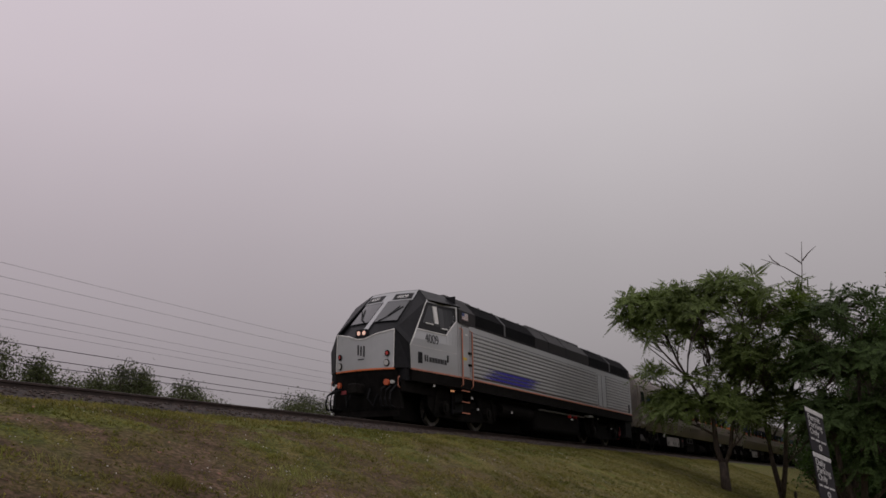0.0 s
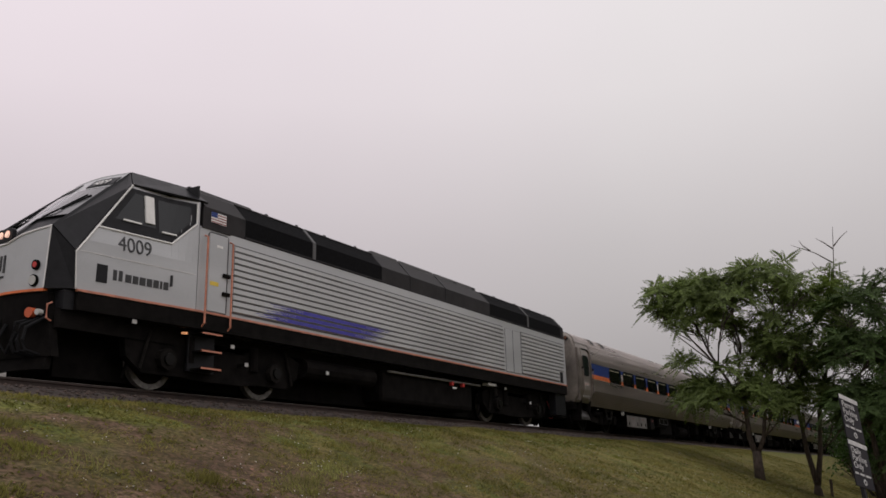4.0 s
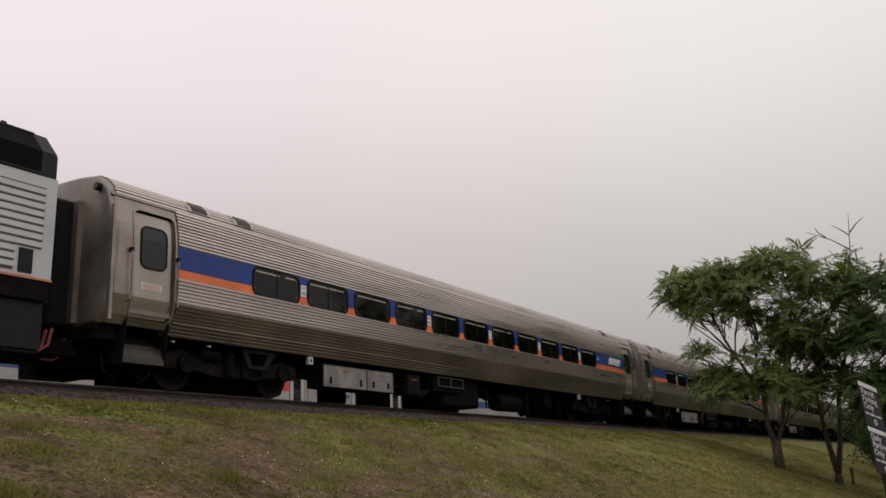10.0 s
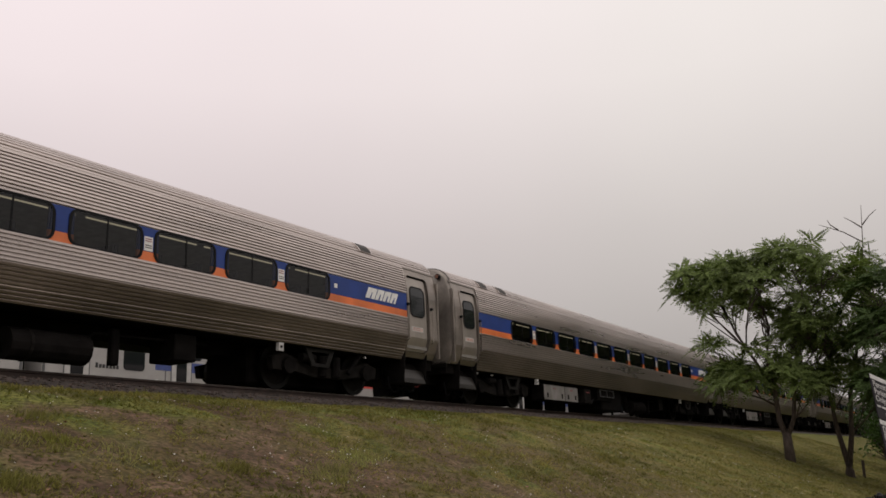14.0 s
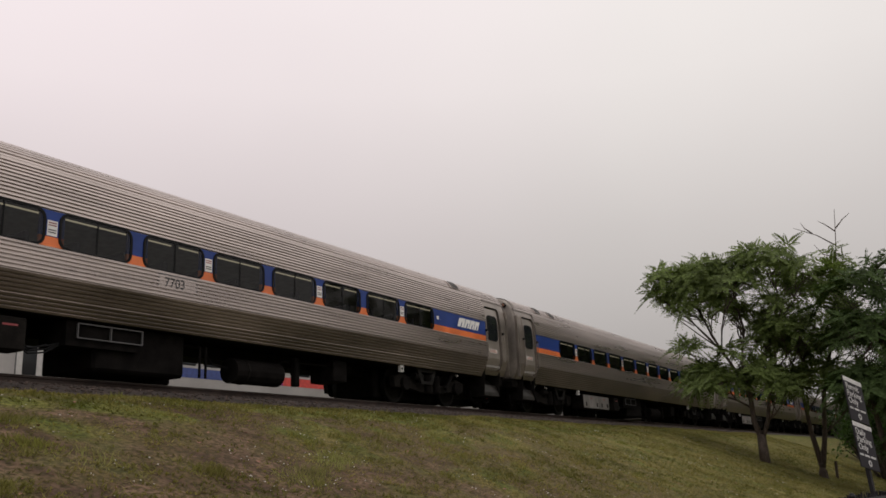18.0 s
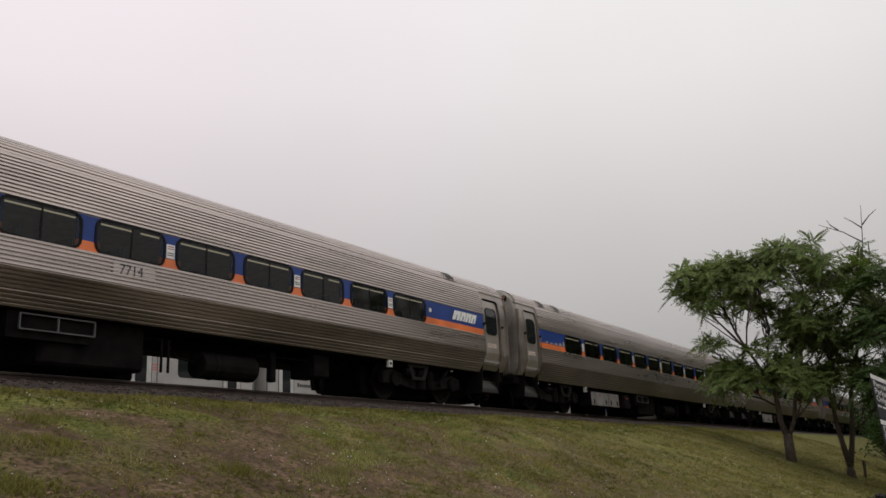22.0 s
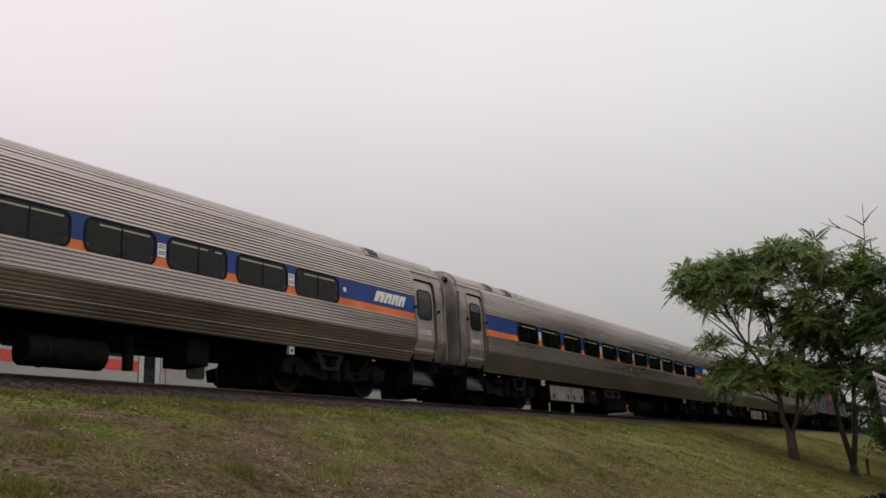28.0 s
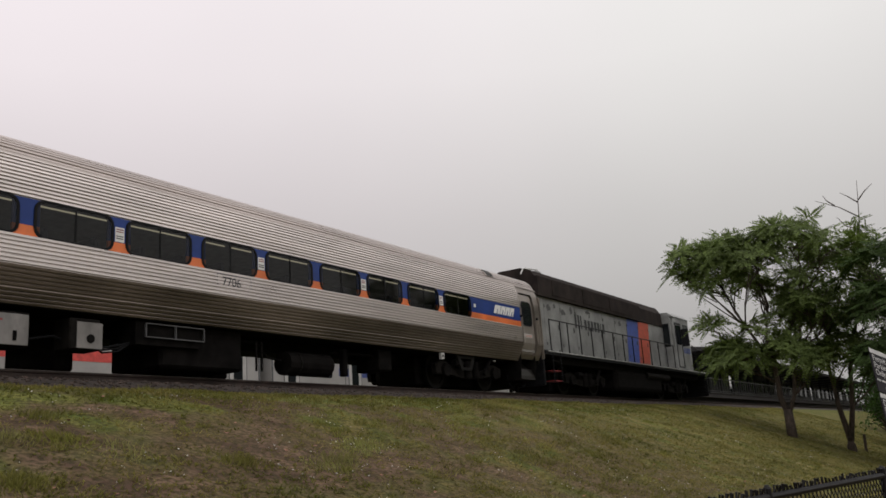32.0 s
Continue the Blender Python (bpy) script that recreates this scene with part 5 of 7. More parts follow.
    hl = part("headlight_housing", poly_xz(bmesh.new(), rounded(-0.20, 0.20, -0.105, 0.105, 0.05), -0.04, 0.04), M_BLACK, lo, "black twin headlight housing")
    hl.matrix_basis = pose(-9.24, 0, 2.45, 0, 0, 90)
    for yy in (-0.12, 0.12):
        part("headlight", tube(bmesh.new(), [(-9.40, yy, 2.45), (-9.345, yy, 2.45)], 0.062, 14), M_LAMPW, lo, "lit round headlight")
    # emblem shapes on nose and side
    for y0, y1, z0, z1 in ((-0.16, -0.10, 1.78, 2.08), (-0.03, 0.03, 1.82, 2.08), (0.10, 0.16, 1.84, 2.12)):
        part("emblem_bar", boxes((-9.372, -9.361, y0, y1, z0, z1)), M_LETTER, lo)
    part("emblem_bar", boxes((-9.372, -9.361, -0.14, 0.14, 1.70, 1.73)), M_LETTER, lo)
    bm = words("4009", 0.375)
    bmesh.ops.translate(bm, verts=bm.verts, vec=(-8.26, -1.527, 2.245))
    part("number", bm, M_LETTER, lo, "black figures")
    part("side_vent", boxes((-8.66, -8.44, -1.53, -1.521, 1.62, 1.93)), M_BLACK, lo, "black vent")
    for k, (e0, e1) in enumerate(((-8.32, -8.24), (-8.20, -8.12), (-8.06, -7.93), (-7.90, -7.78), (-7.75, -7.62), (-7.59, -7.47), (-7.44, -7.32), (-7.29, -7.24), (-7.21, -7.10))):
        part("emblem_bar", boxes((e0, e1, -1.528, -1.521, 1.70, 1.88 if k < 2 else 1.84)), M_LETTER, lo)
    part("step_bracket", boxes((-7.06, -7.03, -1.56, -1.521, 1.78, 1.98)), M_LETTER, lo)
    # pale grey strip paints the highlight on the cab side's crease
    part("side_crease", boxes((-9.0, -6.45, -1.526, -1.52, 2.085, 2.10)), M_GREYL, lo)
    # snow plough, pilot, tank, trucks
    part("pilot", boxes((-9.34, -9.20, -1.35, 1.35, 0.34, 1.40)), M_UNDER, lo, "black pilot plate")
    part("pilot_side", boxes((-9.30, -6.9, -1.40, -1.30, 0.80, 1.12)), M_UNDER, lo)
    part("plough", poly_xz(bmesh.new(), [(-9.36, 0.14), (-9.25, 0.14), (-9.2, 0.5), (-9.28, 0.5)], -1.25, 1.25), M_UNDER, lo, "black snow plough")
    part("coupler", bevel(boxes((-9.8, -9.3, -0.17, 0.17, 0.74, 1.02)), 0.03, 1), M_SHADEGRIME, lo)
    part("coupler", bevel(boxes((11.0, 11.45, -0.17, 0.17, 0.74, 1.02)), 0.03, 1), M_SHADEGRIME, lo)
    part("pilot_cover", boxes((-9.345, -9.34, 0.62, 0.86, 0.80, 0.90)), M_REDHOSE, lo)
    part("underframe", boxes((-8.7, 11.0, -1.1, 1.2, 0.95, 1.12)), M_UNDER, lo)
    part("belly", boxes((-8.6, 9.4, -0.62, 0.62, 0.10, 0.94), (9.4, 10.9, -0.62, 0.62, 0.45, 0.94)), M_UNDER, lo, "black machinery under the frame")
    part("fuel_tank", bevel(boxes((0.0, 4.6, -1.25, 1.25, 0.18, 0.98)), 0.12, 2), M_UNDER, lo, "black fuel tank")
    part("tank_pipe", tube(bmesh.new(), [(0.1, -1.34, 0.93), (4.9, -1.34, 0.95)], 0.03, 8), M_TYRE, lo, "grey pipe along the tank")
    for x in (3.2, 3.8):
        part("valve", tube(bmesh.new(), [(x, -1.30, 0.88), (x, -1.40, 0.88)], 0.06, 8), M_RED, lo, "red fuel filler")
    part("label_plate", boxes((3.15, 3.35, -1.42, -1.405, 0.74, 0.78)), M_WHITE, lo)
    part("sensor_box", boxes((5.2, 5.72, -1.45, -1.25, 0.99, 1.06)), M_GREYL, lo, "white sensor box")
    part("sensor_box", tube(bmesh.new(), [(5.8, -1.36, 0.95), (5.8, -1.36, 0.72)], 0.07, 8), M_SHADEGRIME, lo)
    part("rear_skirt", boxes((10.15, 11.0, -1.45, -1.20, 0.38, 1.12)), M_BLACK, lo)
    part("rear_step", boxes((10.4, 10.95, -1.5, -1.2, 0.30, 0.34)), M_UNDER, lo)
    for x, z in ((-7.7, 1.02), (-5.35, 0.86), (-4.95, 0.55), (-2.4, 0.62), (8.15, 0.62), (6.4, 0.95)):
        part("label_plate", boxes((x, x + 0.09, -1.40, -1.385, z, z + 0.07)), M_SIGNW, lo, "small pale label")
        part("label_bracket", boxes((x + 0.02, x + 0.07, -1.384, -1.0, z, z + 0.06)), M_UNDER, lo)
    part("step_lamp", tube(bmesh.new(), [(-6.5, -1.30, 1.02), (-6.5, -1.42, 1.0)], 0.024, 8), glow_mat("amber_step_lamp", (1.0, 0.45, 0.2), 0.5), lo, "small lit amber lamp")
    for s in (-1, 1):
        for k in range(3):
            yh = s * (0.72 + 0.14 * k)
            part("brake_hose", tube(bmesh.new(), [(-9.05, yh, 0.98), (-9.40, yh * 1.03, 0.86 - 0.05 * k), (-9.45, yh * 1.04, 0.56), (-9.40, yh * 1.05, 0.40), (-9.1, yh * 0.98, 0.36)], 0.028, 7), M_RUBBER, lo, "hanging black hose")
    for k in range(2):
        yh = -0.72 - 0.16 * k
        part("jumper_hose", tube(bmesh.new(), [(11.0, yh, 0.98 - 0.1 * k), (11.12, yh - 0.05, 0.70), (11.30, yh - 0.06, 0.50 - 0.06 * k), (11.48, yh - 0.03, 0.56), (11.56, yh, 0.84)], 0.026, 7), M_REDHOSE, lo, "dull red hanging jumper hose")
    for a, b in ((-3.0, -0.4),):
        part("air_tank", tube(bmesh.new(), [(a, -1.15, 0.72), (b, -1.15, 0.72)], 0.22, 12), M_UNDER, lo)
    for x in (-5.35, 7.63):
        tk = part("truck", bevel(boxes((x - 0.5, x + 0.5, -1.1, 1.1, 0.45, 0.85)), 0.05, 1), M_UNDER, lo, "black three-piece truck")
        for s in (-1, 1):
            y = s * 1.08
            pts = [(x - 2.3, 0.82), (x - 1.9, 0.96), (x - 0.9, 0.96), (x - 0.6, 0.80), (x + 0.6, 0.80), (x + 0.9, 0.96), (x + 1.9, 0.96), (x + 2.3, 0.82), (x + 2.25, 0.50), (x + 1.9, 0.24), (x + 0.98, 0.24), (x + 0.6, 0.20), (x - 0.6, 0.20), (x - 0.98, 0.24), (x - 1.9, 0.24), (x - 2.25, 0.50)]
            part("side_frame", poly_xz(bmesh.new(), pts, y - 0.08, y + 0.08), M_UNDER, tk)
            for dx in (-1.425, 1.425):
                c, d = sorted((s * 1.14, s * 1.30))
                part("axle_box", poly_xz(bmesh.new(), [(x + dx + 0.2 * math.cos(k * math.pi / 4), 0.51 + 0.2 * math.sin(k * math.pi / 4)) for k in range(8)], c, d), M_SHADEGRIME, tk)
                c, d = sorted((s * 1.30, s * 1.34))
                part("axle_cap", disc_y(bmesh.new(), x + dx, 0.51, 0.11, c, d, 12), M_WHEEL, tk, "bright axle cap")
                part("spring", tube(bmesh.new(), [(x + dx * 0.6, s * 1.18, 0.5), (x + dx * 0.6, s * 1.18, 0.98)], 0.10, 10), M_UNDER, tk)
                part("brake_rod", tube(bmesh.new(), [(x + dx * 1.25, s * 1.2, 1.0), (x + dx * 1.4, s * 1.22, 0.3)], 0.03, 6), M_SHADEGRIME, tk)
            part("sand_pipe", tube(bmesh.new(), [(x - 2.0, s * 1.1, 0.9), (x - 2.1, s * 0.9, 0.15)], 0.025, 6), M_UNDER, tk)
        for dx in (-1.425, 1.425):
            build_wheelset(lo, x + dx, 0.51)
    shape_cab(lo, ("skirt", "pinstripe", "cab_side", "cab_window_surround", "cab_window", "window_visor", "arm_rest", "outline", "black_stripe", "black_pillar", "cab_roof_edge", "ditch_light", "ditch_lens",
                   "marker_light", "marker_lens", "pilot_lamp", "pilot_hose", "hand_hold", "nose", "windshield_panel", "windshield", "windshield_base", "nose_line", "number_board", "wiper", "wiper_blade", "number",
                   "centre_post", "brow", "cab_roof", "cab_floor", "headlight", "emblem_bar", "side_vent", "step_bracket", "side_crease", "pilot", "pilot_side", "plough", "coupler", "pilot_cover"))
    return lo


# ---- the trailing locomotive, hood end first ----
def build_trailing_locomotive():
    """x from 0 (hood end at the last coach) to 18.2; y from -1.55 to 1.55."""
    g = thing("hood_locomotive", pose(0, 0, 0), "old grey hood locomotive, dark roof, blue and orange stripes", "locomotive", "locomotives of the near train")
    M_OLD = mat("scuffed_grey_paint", (0.26, 0.26, 0.255), 0.5, 0.05, 0.22, 1.6, 22)
    M_SOOT = mat("sooty_brown_roof", (0.030, 0.023, 0.021), 0.8, 0, 0.3, 2, 30, spec=0.1)
    H = 0.92
    part("walkway", boxes((0.0, 18.2, -1.52, 1.52, 1.16, 1.30)), M_BLACK, g, "black walkway deck")
    part("walkway_edge", boxes((0.2, 18.0, -1.54, -1.521, 1.262, 1.29)), M_SIGNW, g, "white walkway edge")
    part("hood", boxes((0.9, 13.8, -H, H, 1.30, 3.30)), M_OLD, g, "scuffed silver-grey hood side")
    part("hood_top", strip_x(bmesh.new(), [(-H - 0.05, 3.28), (-H - 0.05, 3.85), (-H + 0.15, 4.15), (-0.4, 4.28), (0.4, 4.28), (H - 0.15, 4.15), (H + 0.05, 3.85), (H + 0.05, 3.28)], 0.95, 13.6, True), M_SOOT, g, "dark sooty hood roof")
    part("radiator_flare", boxes((0.9, 10.6, -H - 0.12, H + 0.12, 3.25, 3.92)), M_SOOT, g, "sooty brown radiator flare")
    part("hood_step", boxes((10.62, 13.7, -H - 0.03, H + 0.03, 3.30, 3.45)), M_OLD, g)
    part("exhaust", boxes((2.4, 2.8, -0.3, 0.3, 4.25, 4.42)), M_OLD, g)
    part("horn_rack", tube(bmesh.new(), [(0.2, -0.8, 3.9), (0.4, -0.8, 4.12), (1.5, -0.8, 4.22)], 0.025, 6), M_GREYL, g)
    for i in range(9):
        x = 1.4 + 1.28 * i
        part("hood_door", bevel(boxes((x, x + 1.15, -H - 0.012, -H - 0.001, 1.40, 3.20)), 0.008, 1), M_OLD, g)
    for x0, mtl, lab in ((8.9, mat("hood_stripe_blue", (0.07, 0.11, 0.38), 0.45), "slanting blue stripe"), (10.2, mat("hood_stripe_red", (0.50, 0.10, 0.06), 0.45), "slanting red-orange stripe")):
        part("stripe", poly_xz(bmesh.new(), [(x0, 1.34), (x0 + 1.28, 1.34), (x0 + 1.58, 3.24), (x0 + 0.3, 3.24)], -H - 0.018, -H - 0.013), mtl, g, lab)
    for k, (a, b) in enumerate(((3.9, 4.05), (4.15, 4.3), (4.4, 4.5), (4.75, 4.95), (5.05, 5.25), (5.35, 5.55), (5.65, 5.85), (5.95, 6.15), (6.25, 6.32), (6.45, 6.65))):
        part("emblem_bar", boxes((a, b, -H - 0.018, -H - 0.013, 2.40, 2.90 if k < 3 else 2.78)), M_LETTER, g)
    cab = part("cab", bevel(boxes((13.9, 16.1, -1.42, 1.42, 1.30, 3.75)), 0.04, 1), M_OLD, g, "grey cab")
    part("cab_roof", strip_x(bmesh.new(), [(-1.45, 3.72), (-1.2, 3.92), (0, 4.0), (1.2, 3.92), (1.45, 3.72)], 13.8, 16.2, True), M_OLD, g)
    part("cab_front", boxes((13.65, 13.89, -1.3, 1.3, 1.4, 3.78)), M_OLD, g, "grey cab front wall")
    part("cab_window", poly_xz(bmesh.new(), rounded(14.05, 14.7, 2.45, 3.35, 0.1), -1.435, -1.422), M_GLASS, g, "dark cab window")
    part("cab_window", poly_xz(bmesh.new(), rounded(15.15, 15.9, 2.75, 3.45, 0.06), -1.435, -1.422), M_WIND, g, "pale cab window")
    part("mirror", boxes((14.82, 14.89, -1.75, -1.42, 2.4, 3.2)), M_BLACK, g)
    part("cab_door_frame", frame_xz(bmesh.new(), rounded(13.95, 14.8, 1.4, 3.45, 0.05, 2), rounded(14.02, 14.73, 1.45, 3.4, 0.05, 2), -1.44, -1.421), M_BLACK, g)
    for a, b in ((14.95, 15.1), (15.2, 15.35), (15.45, 15.6), (15.7, 15.85)):
        part("number_bar", boxes((a, b, -1.43, -1.421, 2.10, 2.35)), M_FARBLUE, g)
    part("short_hood", bevel(boxes((16.1, 17.7, -0.95, 0.95, 1.30, 2.35)), 0.06, 1), M_OLD, g, "short nose hood")
    for i in range(9):
        x = 1.4 + 1.28 * i
        for z in (1.62, 2.9):
            part("door_hinge", boxes((x + 0.02, x + 0.08, -H - 0.024, -H - 0.0125, z, z + 0.10)), M_ROOFM, g)
        part("door_handle", boxes((x + 1.02, x + 1.06, -H - 0.04, -H - 0.0125, 2.2, 2.36)), M_ROOFM, g)
    for x in (2.0, 4.6, 7.2):
        part("radiator_shutter", boxes((x, x + 2.2, -H - 0.135, -H - 0.121, 3.36, 3.86)), M_SOOT, g, "sooty radiator shutter")
    part("front_window", boxes((13.63, 13.648, -1.25, -0.96, 2.35, 3.4)), M_GLASS, g, "cab window beside the hood")
    for x0, z0, w0, h0 in ((1.6, 2.92, 0.35, 0.14), (2.15, 3.02, 0.2, 0.1), (2.7, 2.86, 0.45, 0.12), (3.5, 3.0, 0.25, 0.16), (4.9, 3.08, 0.5, 0.08), (8.2, 2.95, 0.3, 0.12)):
        part("rust_patch", poly_xz(bmesh.new(), [(x0 + w0 * (0.5 + 0.5 * math.cos(0.7 * k) * (1 - 0.3 * (k % 2))), z0 + h0 * math.sin(0.7 * k) * (1 - 0.35 * (k % 3 == 1))) for k in range(9)], -H - 0.0165, -H - 0.0125), M_ROOFM, g, "patch where the paint has worn off")
    part("headlight", tube(bmesh.new(), [(0.86, 0.0, 3.7), (0.94, 0.0, 3.7)], 0.16, 12), M_LAMPD, g)
    post = None
    xs = [0.5, 1.3] + [1.9 + 1.02 * i for i in range(12)]
    for x in xs:
        part("railing_post", tube(bmesh.new(), [(x, -1.50, 1.28), (x, -1.50, 2.32)], 0.022, 6), M_BLACK, g)
    part("railing", tube(bmesh.new(), [(0.5, -1.50, 2.32), (13.1, -1.50, 2.32)], 0.022, 6), M_BLACK, g, "black handrail")
    for x in (16.4, 17.6):
        part("railing_post", tube(bmesh.new(), [(x, -1.50, 1.28), (x, -1.50, 2.32)], 0.022, 6), M_BLACK, g)
    part("railing", tube(bmesh.new(), [(15.95, -1.50, 2.5), (17.6, -1.50, 2.32)], 0.022, 6), M_BLACK, g)
    for x0 in (0.5, 17.3):
        for z in (0.36, 0.68, 1.0):
            part("step", boxes((x0, x0 + 0.6, -1.5, -1.2, z - 0.03, z)), M_REDHOSE if z < 0.7 and x0 < 1 else M_UNDER, g)
        for x in (x0, x0 + 0.6):
            part("step_rail", tube(bmesh.new(), [(x, -1.52, 0.3), (x, -1.52, 1.35)], 0.016, 6), M_BLACK, g)
    part("sill", boxes((1.2, 17.0, -1.3, 1.3, 0.95, 1.16)), M_UNDER, g)
    part("fuel_tank", bevel(boxes((6.3, 11.5, -1.35, 1.35, 0.18, 0.98)), 0.15, 2), M_UNDER, g, "black fuel tank")
    part("air_tank", tube(bmesh.new(), [(9.6, -1.3, 0.86), (12.4, -1.3, 0.86)], 0.14, 10), M_SHADEGRIME, g)
    part("coupler", boxes((-0.4, 0.05, -0.16, 0.16, 0.74, 1.0)), M_SHADEGRIME, g)
    part("pilot", boxes((0.0, 0.12, -1.4, 1.4, 0.2, 1.2)), M_BLACK, g)
    part("pilot", boxes((18.08, 18.2, -1.4, 1.4, 0.2, 1.2)), M_BLACK, g)
    for x in (3.9, 14.0):
        build_truck(g, x, False)
        for dx in (-1.295, 1.295):
            build_wheelset(g, x + dx, 0.5)
    return g


# ---- the train on the far track ----
def build_far_coach(cab):
    c = thing("far_passenger_coach", pose(0, 0, 0), "pale silver commuter coach with blue and red window stripe" if not cab else "pale silver cab coach leading the far train, flag on its side", "train car", "coaches of the far train")
    Lf = 25.3
    half = [(1.34, 0.55), (1.5, 0.85), (1.52, 1.2), (1.52, 3.30), (1.44, 3.52), (1.28, 3.66), (1.0, 3.86), (0.5, 4.0), (0.0, 4.04)]
    Lc = Lf - 4.45 if cab else Lf
    prof = [(-y, z) for y, z in half] + [(y, z) for y, z in half[::-1][1:]]
    part("body", strip_x(bmesh.new(), prof, 0, Lc, True), M_FARW, c, "pale silver coach body")
    roof = [(-y * 1.01, z + 0.02) for y, z in half[3:]] + [(y * 1.01, z + 0.02) for y, z in half[3:][::-1][1:]]
    part("roof_skin", strip_x(bmesh.new(), roof, 0.15, Lc - 0.1 if cab else Lf - 0.15), M_FARR, c, "white roof skin")
    for i in range(6):
        part("roof_rib", strip_x(bmesh.new(), [(-1.22 + 0.11 * i, 3.74 + 0.066 * i), (-1.19 + 0.11 * i, 3.79 + 0.066 * i), (-1.16 + 0.11 * i, 3.76 + 0.066 * i)], 0.3, Lc - 0.8, True), M_FARR, c)
    y = -1.52
    # stripes: blue fading into red, both ends feathered
    part("blue_stripe", boxes((4.2, 12.4, y - 0.008, y - 0.001, 1.95, 2.30)), M_FARBLUE, c, "blue stripe")
    part("red_stripe", boxes((12.62, 19.6, y - 0.008, y - 0.001, 1.95, 2.30)), M_FARRED, c, "red stripe")
    part("violet_stripe", boxes((12.4, 12.62, y - 0.008, y - 0.001, 1.95, 2.30)), mat("violet", (0.25, 0.05, 0.2), 0.4), c)
    bm = bmesh.new()
    for k in range(9):
        e = 0.5 + 0.9 * ((k * 7) % 5) / 5
        box(bm, 19.6, 19.6 + e, y - 0.008, y - 0.001, 1.96 + 0.037 * k, 1.982 + 0.037 * k)
    part("feathered_stripe", bm, M_FARRED, c)
    part("upper_line", boxes((4.2, 20.0, y - 0.006, y - 0.001, 2.34, 2.37)), M_FARR, c)
    # windows
    w = p = None
    for i in range(9):
        m = pose(5.0 + 1.62 * i, 0, 0)
        if w is None:
            w = part("window", frame_xz(bmesh.new(), rounded(-0.04, 1.24, 2.40, 3.12, 0.1), rounded(0, 1.2, 2.44, 3.08, 0.08), y - 0.012, y + 0.01), M_RUBBER, c, "dark window")
            w.matrix_basis = m
            p = part("pane", poly_xz(bmesh.new(), rounded(0, 1.2, 2.44, 3.08, 0.08), y - 0.006, y - 0.002), M_GLASS, w)
        else:
            o = share(w, m, c)
            share(p, pose(0, 0, 0), o)
    # doors, end windows, markings, mirrored at both ends
    for e0, sg in ((0.0, 1), (Lf, -1)):
        def bx(a, b, y0, y1, z0, z1):
            q0, q1 = sorted((e0 + sg * a, e0 + sg * b))
            return (q0, q1, y0, y1, z0, z1)
        for a in ((0.75, 4.9) if not (cab and sg < 0) else (4.16,)):
            q0, q1 = sorted((e0 + sg * a, e0 + sg * (a + 0.86)))
            d = part("door", poly_xz(bmesh.new(), rounded(q0, q1, 0.9, 2.95, 0.06), y - 0.014, y + 0.01), M_FARR, c, "pale door")
            part("door_edge", frame_xz(bmesh.new(), rounded(q0 - 0.03, q1 + 0.03, 0.87, 2.98, 0.07), rounded(q0, q1, 0.9, 2.95, 0.06), y - 0.018, y + 0.01), M_GROOVE, d)
            part("door_glass", poly_xz(bmesh.new(), rounded(q0 + 0.2, q1 - 0.2, 1.55, 2.72, 0.1), y - 0.022, y - 0.015), M_GLASS, d)
            part("door_canopy", boxes((q0 - 0.3, q1 + 0.3, y - 0.04, y, 3.0, 3.05)), M_GROOVE, d)
        if not (cab and sg < 0):
            q0, q1 = sorted((e0 + sg * 2.9, e0 + sg * 3.75))
            part("window", poly_xz(bmesh.new(), rounded(q0, q1, 1.85, 2.65, 0.14), y - 0.01, y + 0.004), M_GLASS, c, "dark rounded end window")
            for k in range(7):
                part("emblem_bar", boxes(bx(1.85 + 0.13 * k, 1.94 + 0.13 * k, y - 0.008, y - 0.001, 1.86, 1.98 if k else 2.02)), M_LETTER, c)
            part("label_plate", boxes(bx(4.2, 4.34, y - 0.008, y - 0.001, 1.55, 1.63)), M_GREYL, c)
        part("joint", boxes(bx(4.62, 4.66, y - 0.006, y - 0.001, 0.9, 3.0)), M_GROOVE, c)
        part("gangway", boxes((min(e0, e0 - sg * 0.3), max(e0, e0 - sg * 0.3), -0.6, 0.6, 0.9, 3.2)) if not (cab and sg < 0) else boxes((Lf, Lf + 0.05, -0.5, 0.5, 0.9, 3.0)), M_UNDER, c, "dark gangway")
        part("end_post", boxes(bx(0.02, 0.10, y - 0.015, y, 0.9, 3.0)), M_GROOVE, c)
    if cab:
        # the driving end: a lower roof, chamfered nose, cab window, flag, number frame
        low = [(-1.34, 0.55), (-1.5, 0.85), (-1.52, 1.2), (-1.52, 3.0), (-1.47, 3.40), (1.47, 3.40), (1.52, 3.0), (1.52, 1.2), (1.5, 0.85), (1.34, 0.55)]
        part("cab_body", strip_x(bmesh.new(), low, Lc, Lf - 0.55, True), M_FARW, c, "pale silver driving end")
        bm = bmesh.new()
        rings = []
        for x_, w_, zt in ((Lf - 0.55, 1.515, 3.40), (Lf + 0.10, 1.46, 3.22), (Lf + 0.32, 1.25, 3.06)):
            rings.append([bm.verts.new(p) for p in ((x_, -w_, 0.8), (x_, -w_, zt - 0.22), (x_, -w_ + 0.16, zt), (x_, w_ - 0.16, zt), (x_, w_, zt - 0.22), (x_, w_, 0.8))])
        for p_, q_ in zip(rings, rings[1:]):
            for k in range(6):
                bm.faces.new((p_[k], p_[(k + 1) % 6], q_[(k + 1) % 6], q_[k]))
        bm.faces.new(rings[0])
        bm.faces.new(rings[-1][::-1])
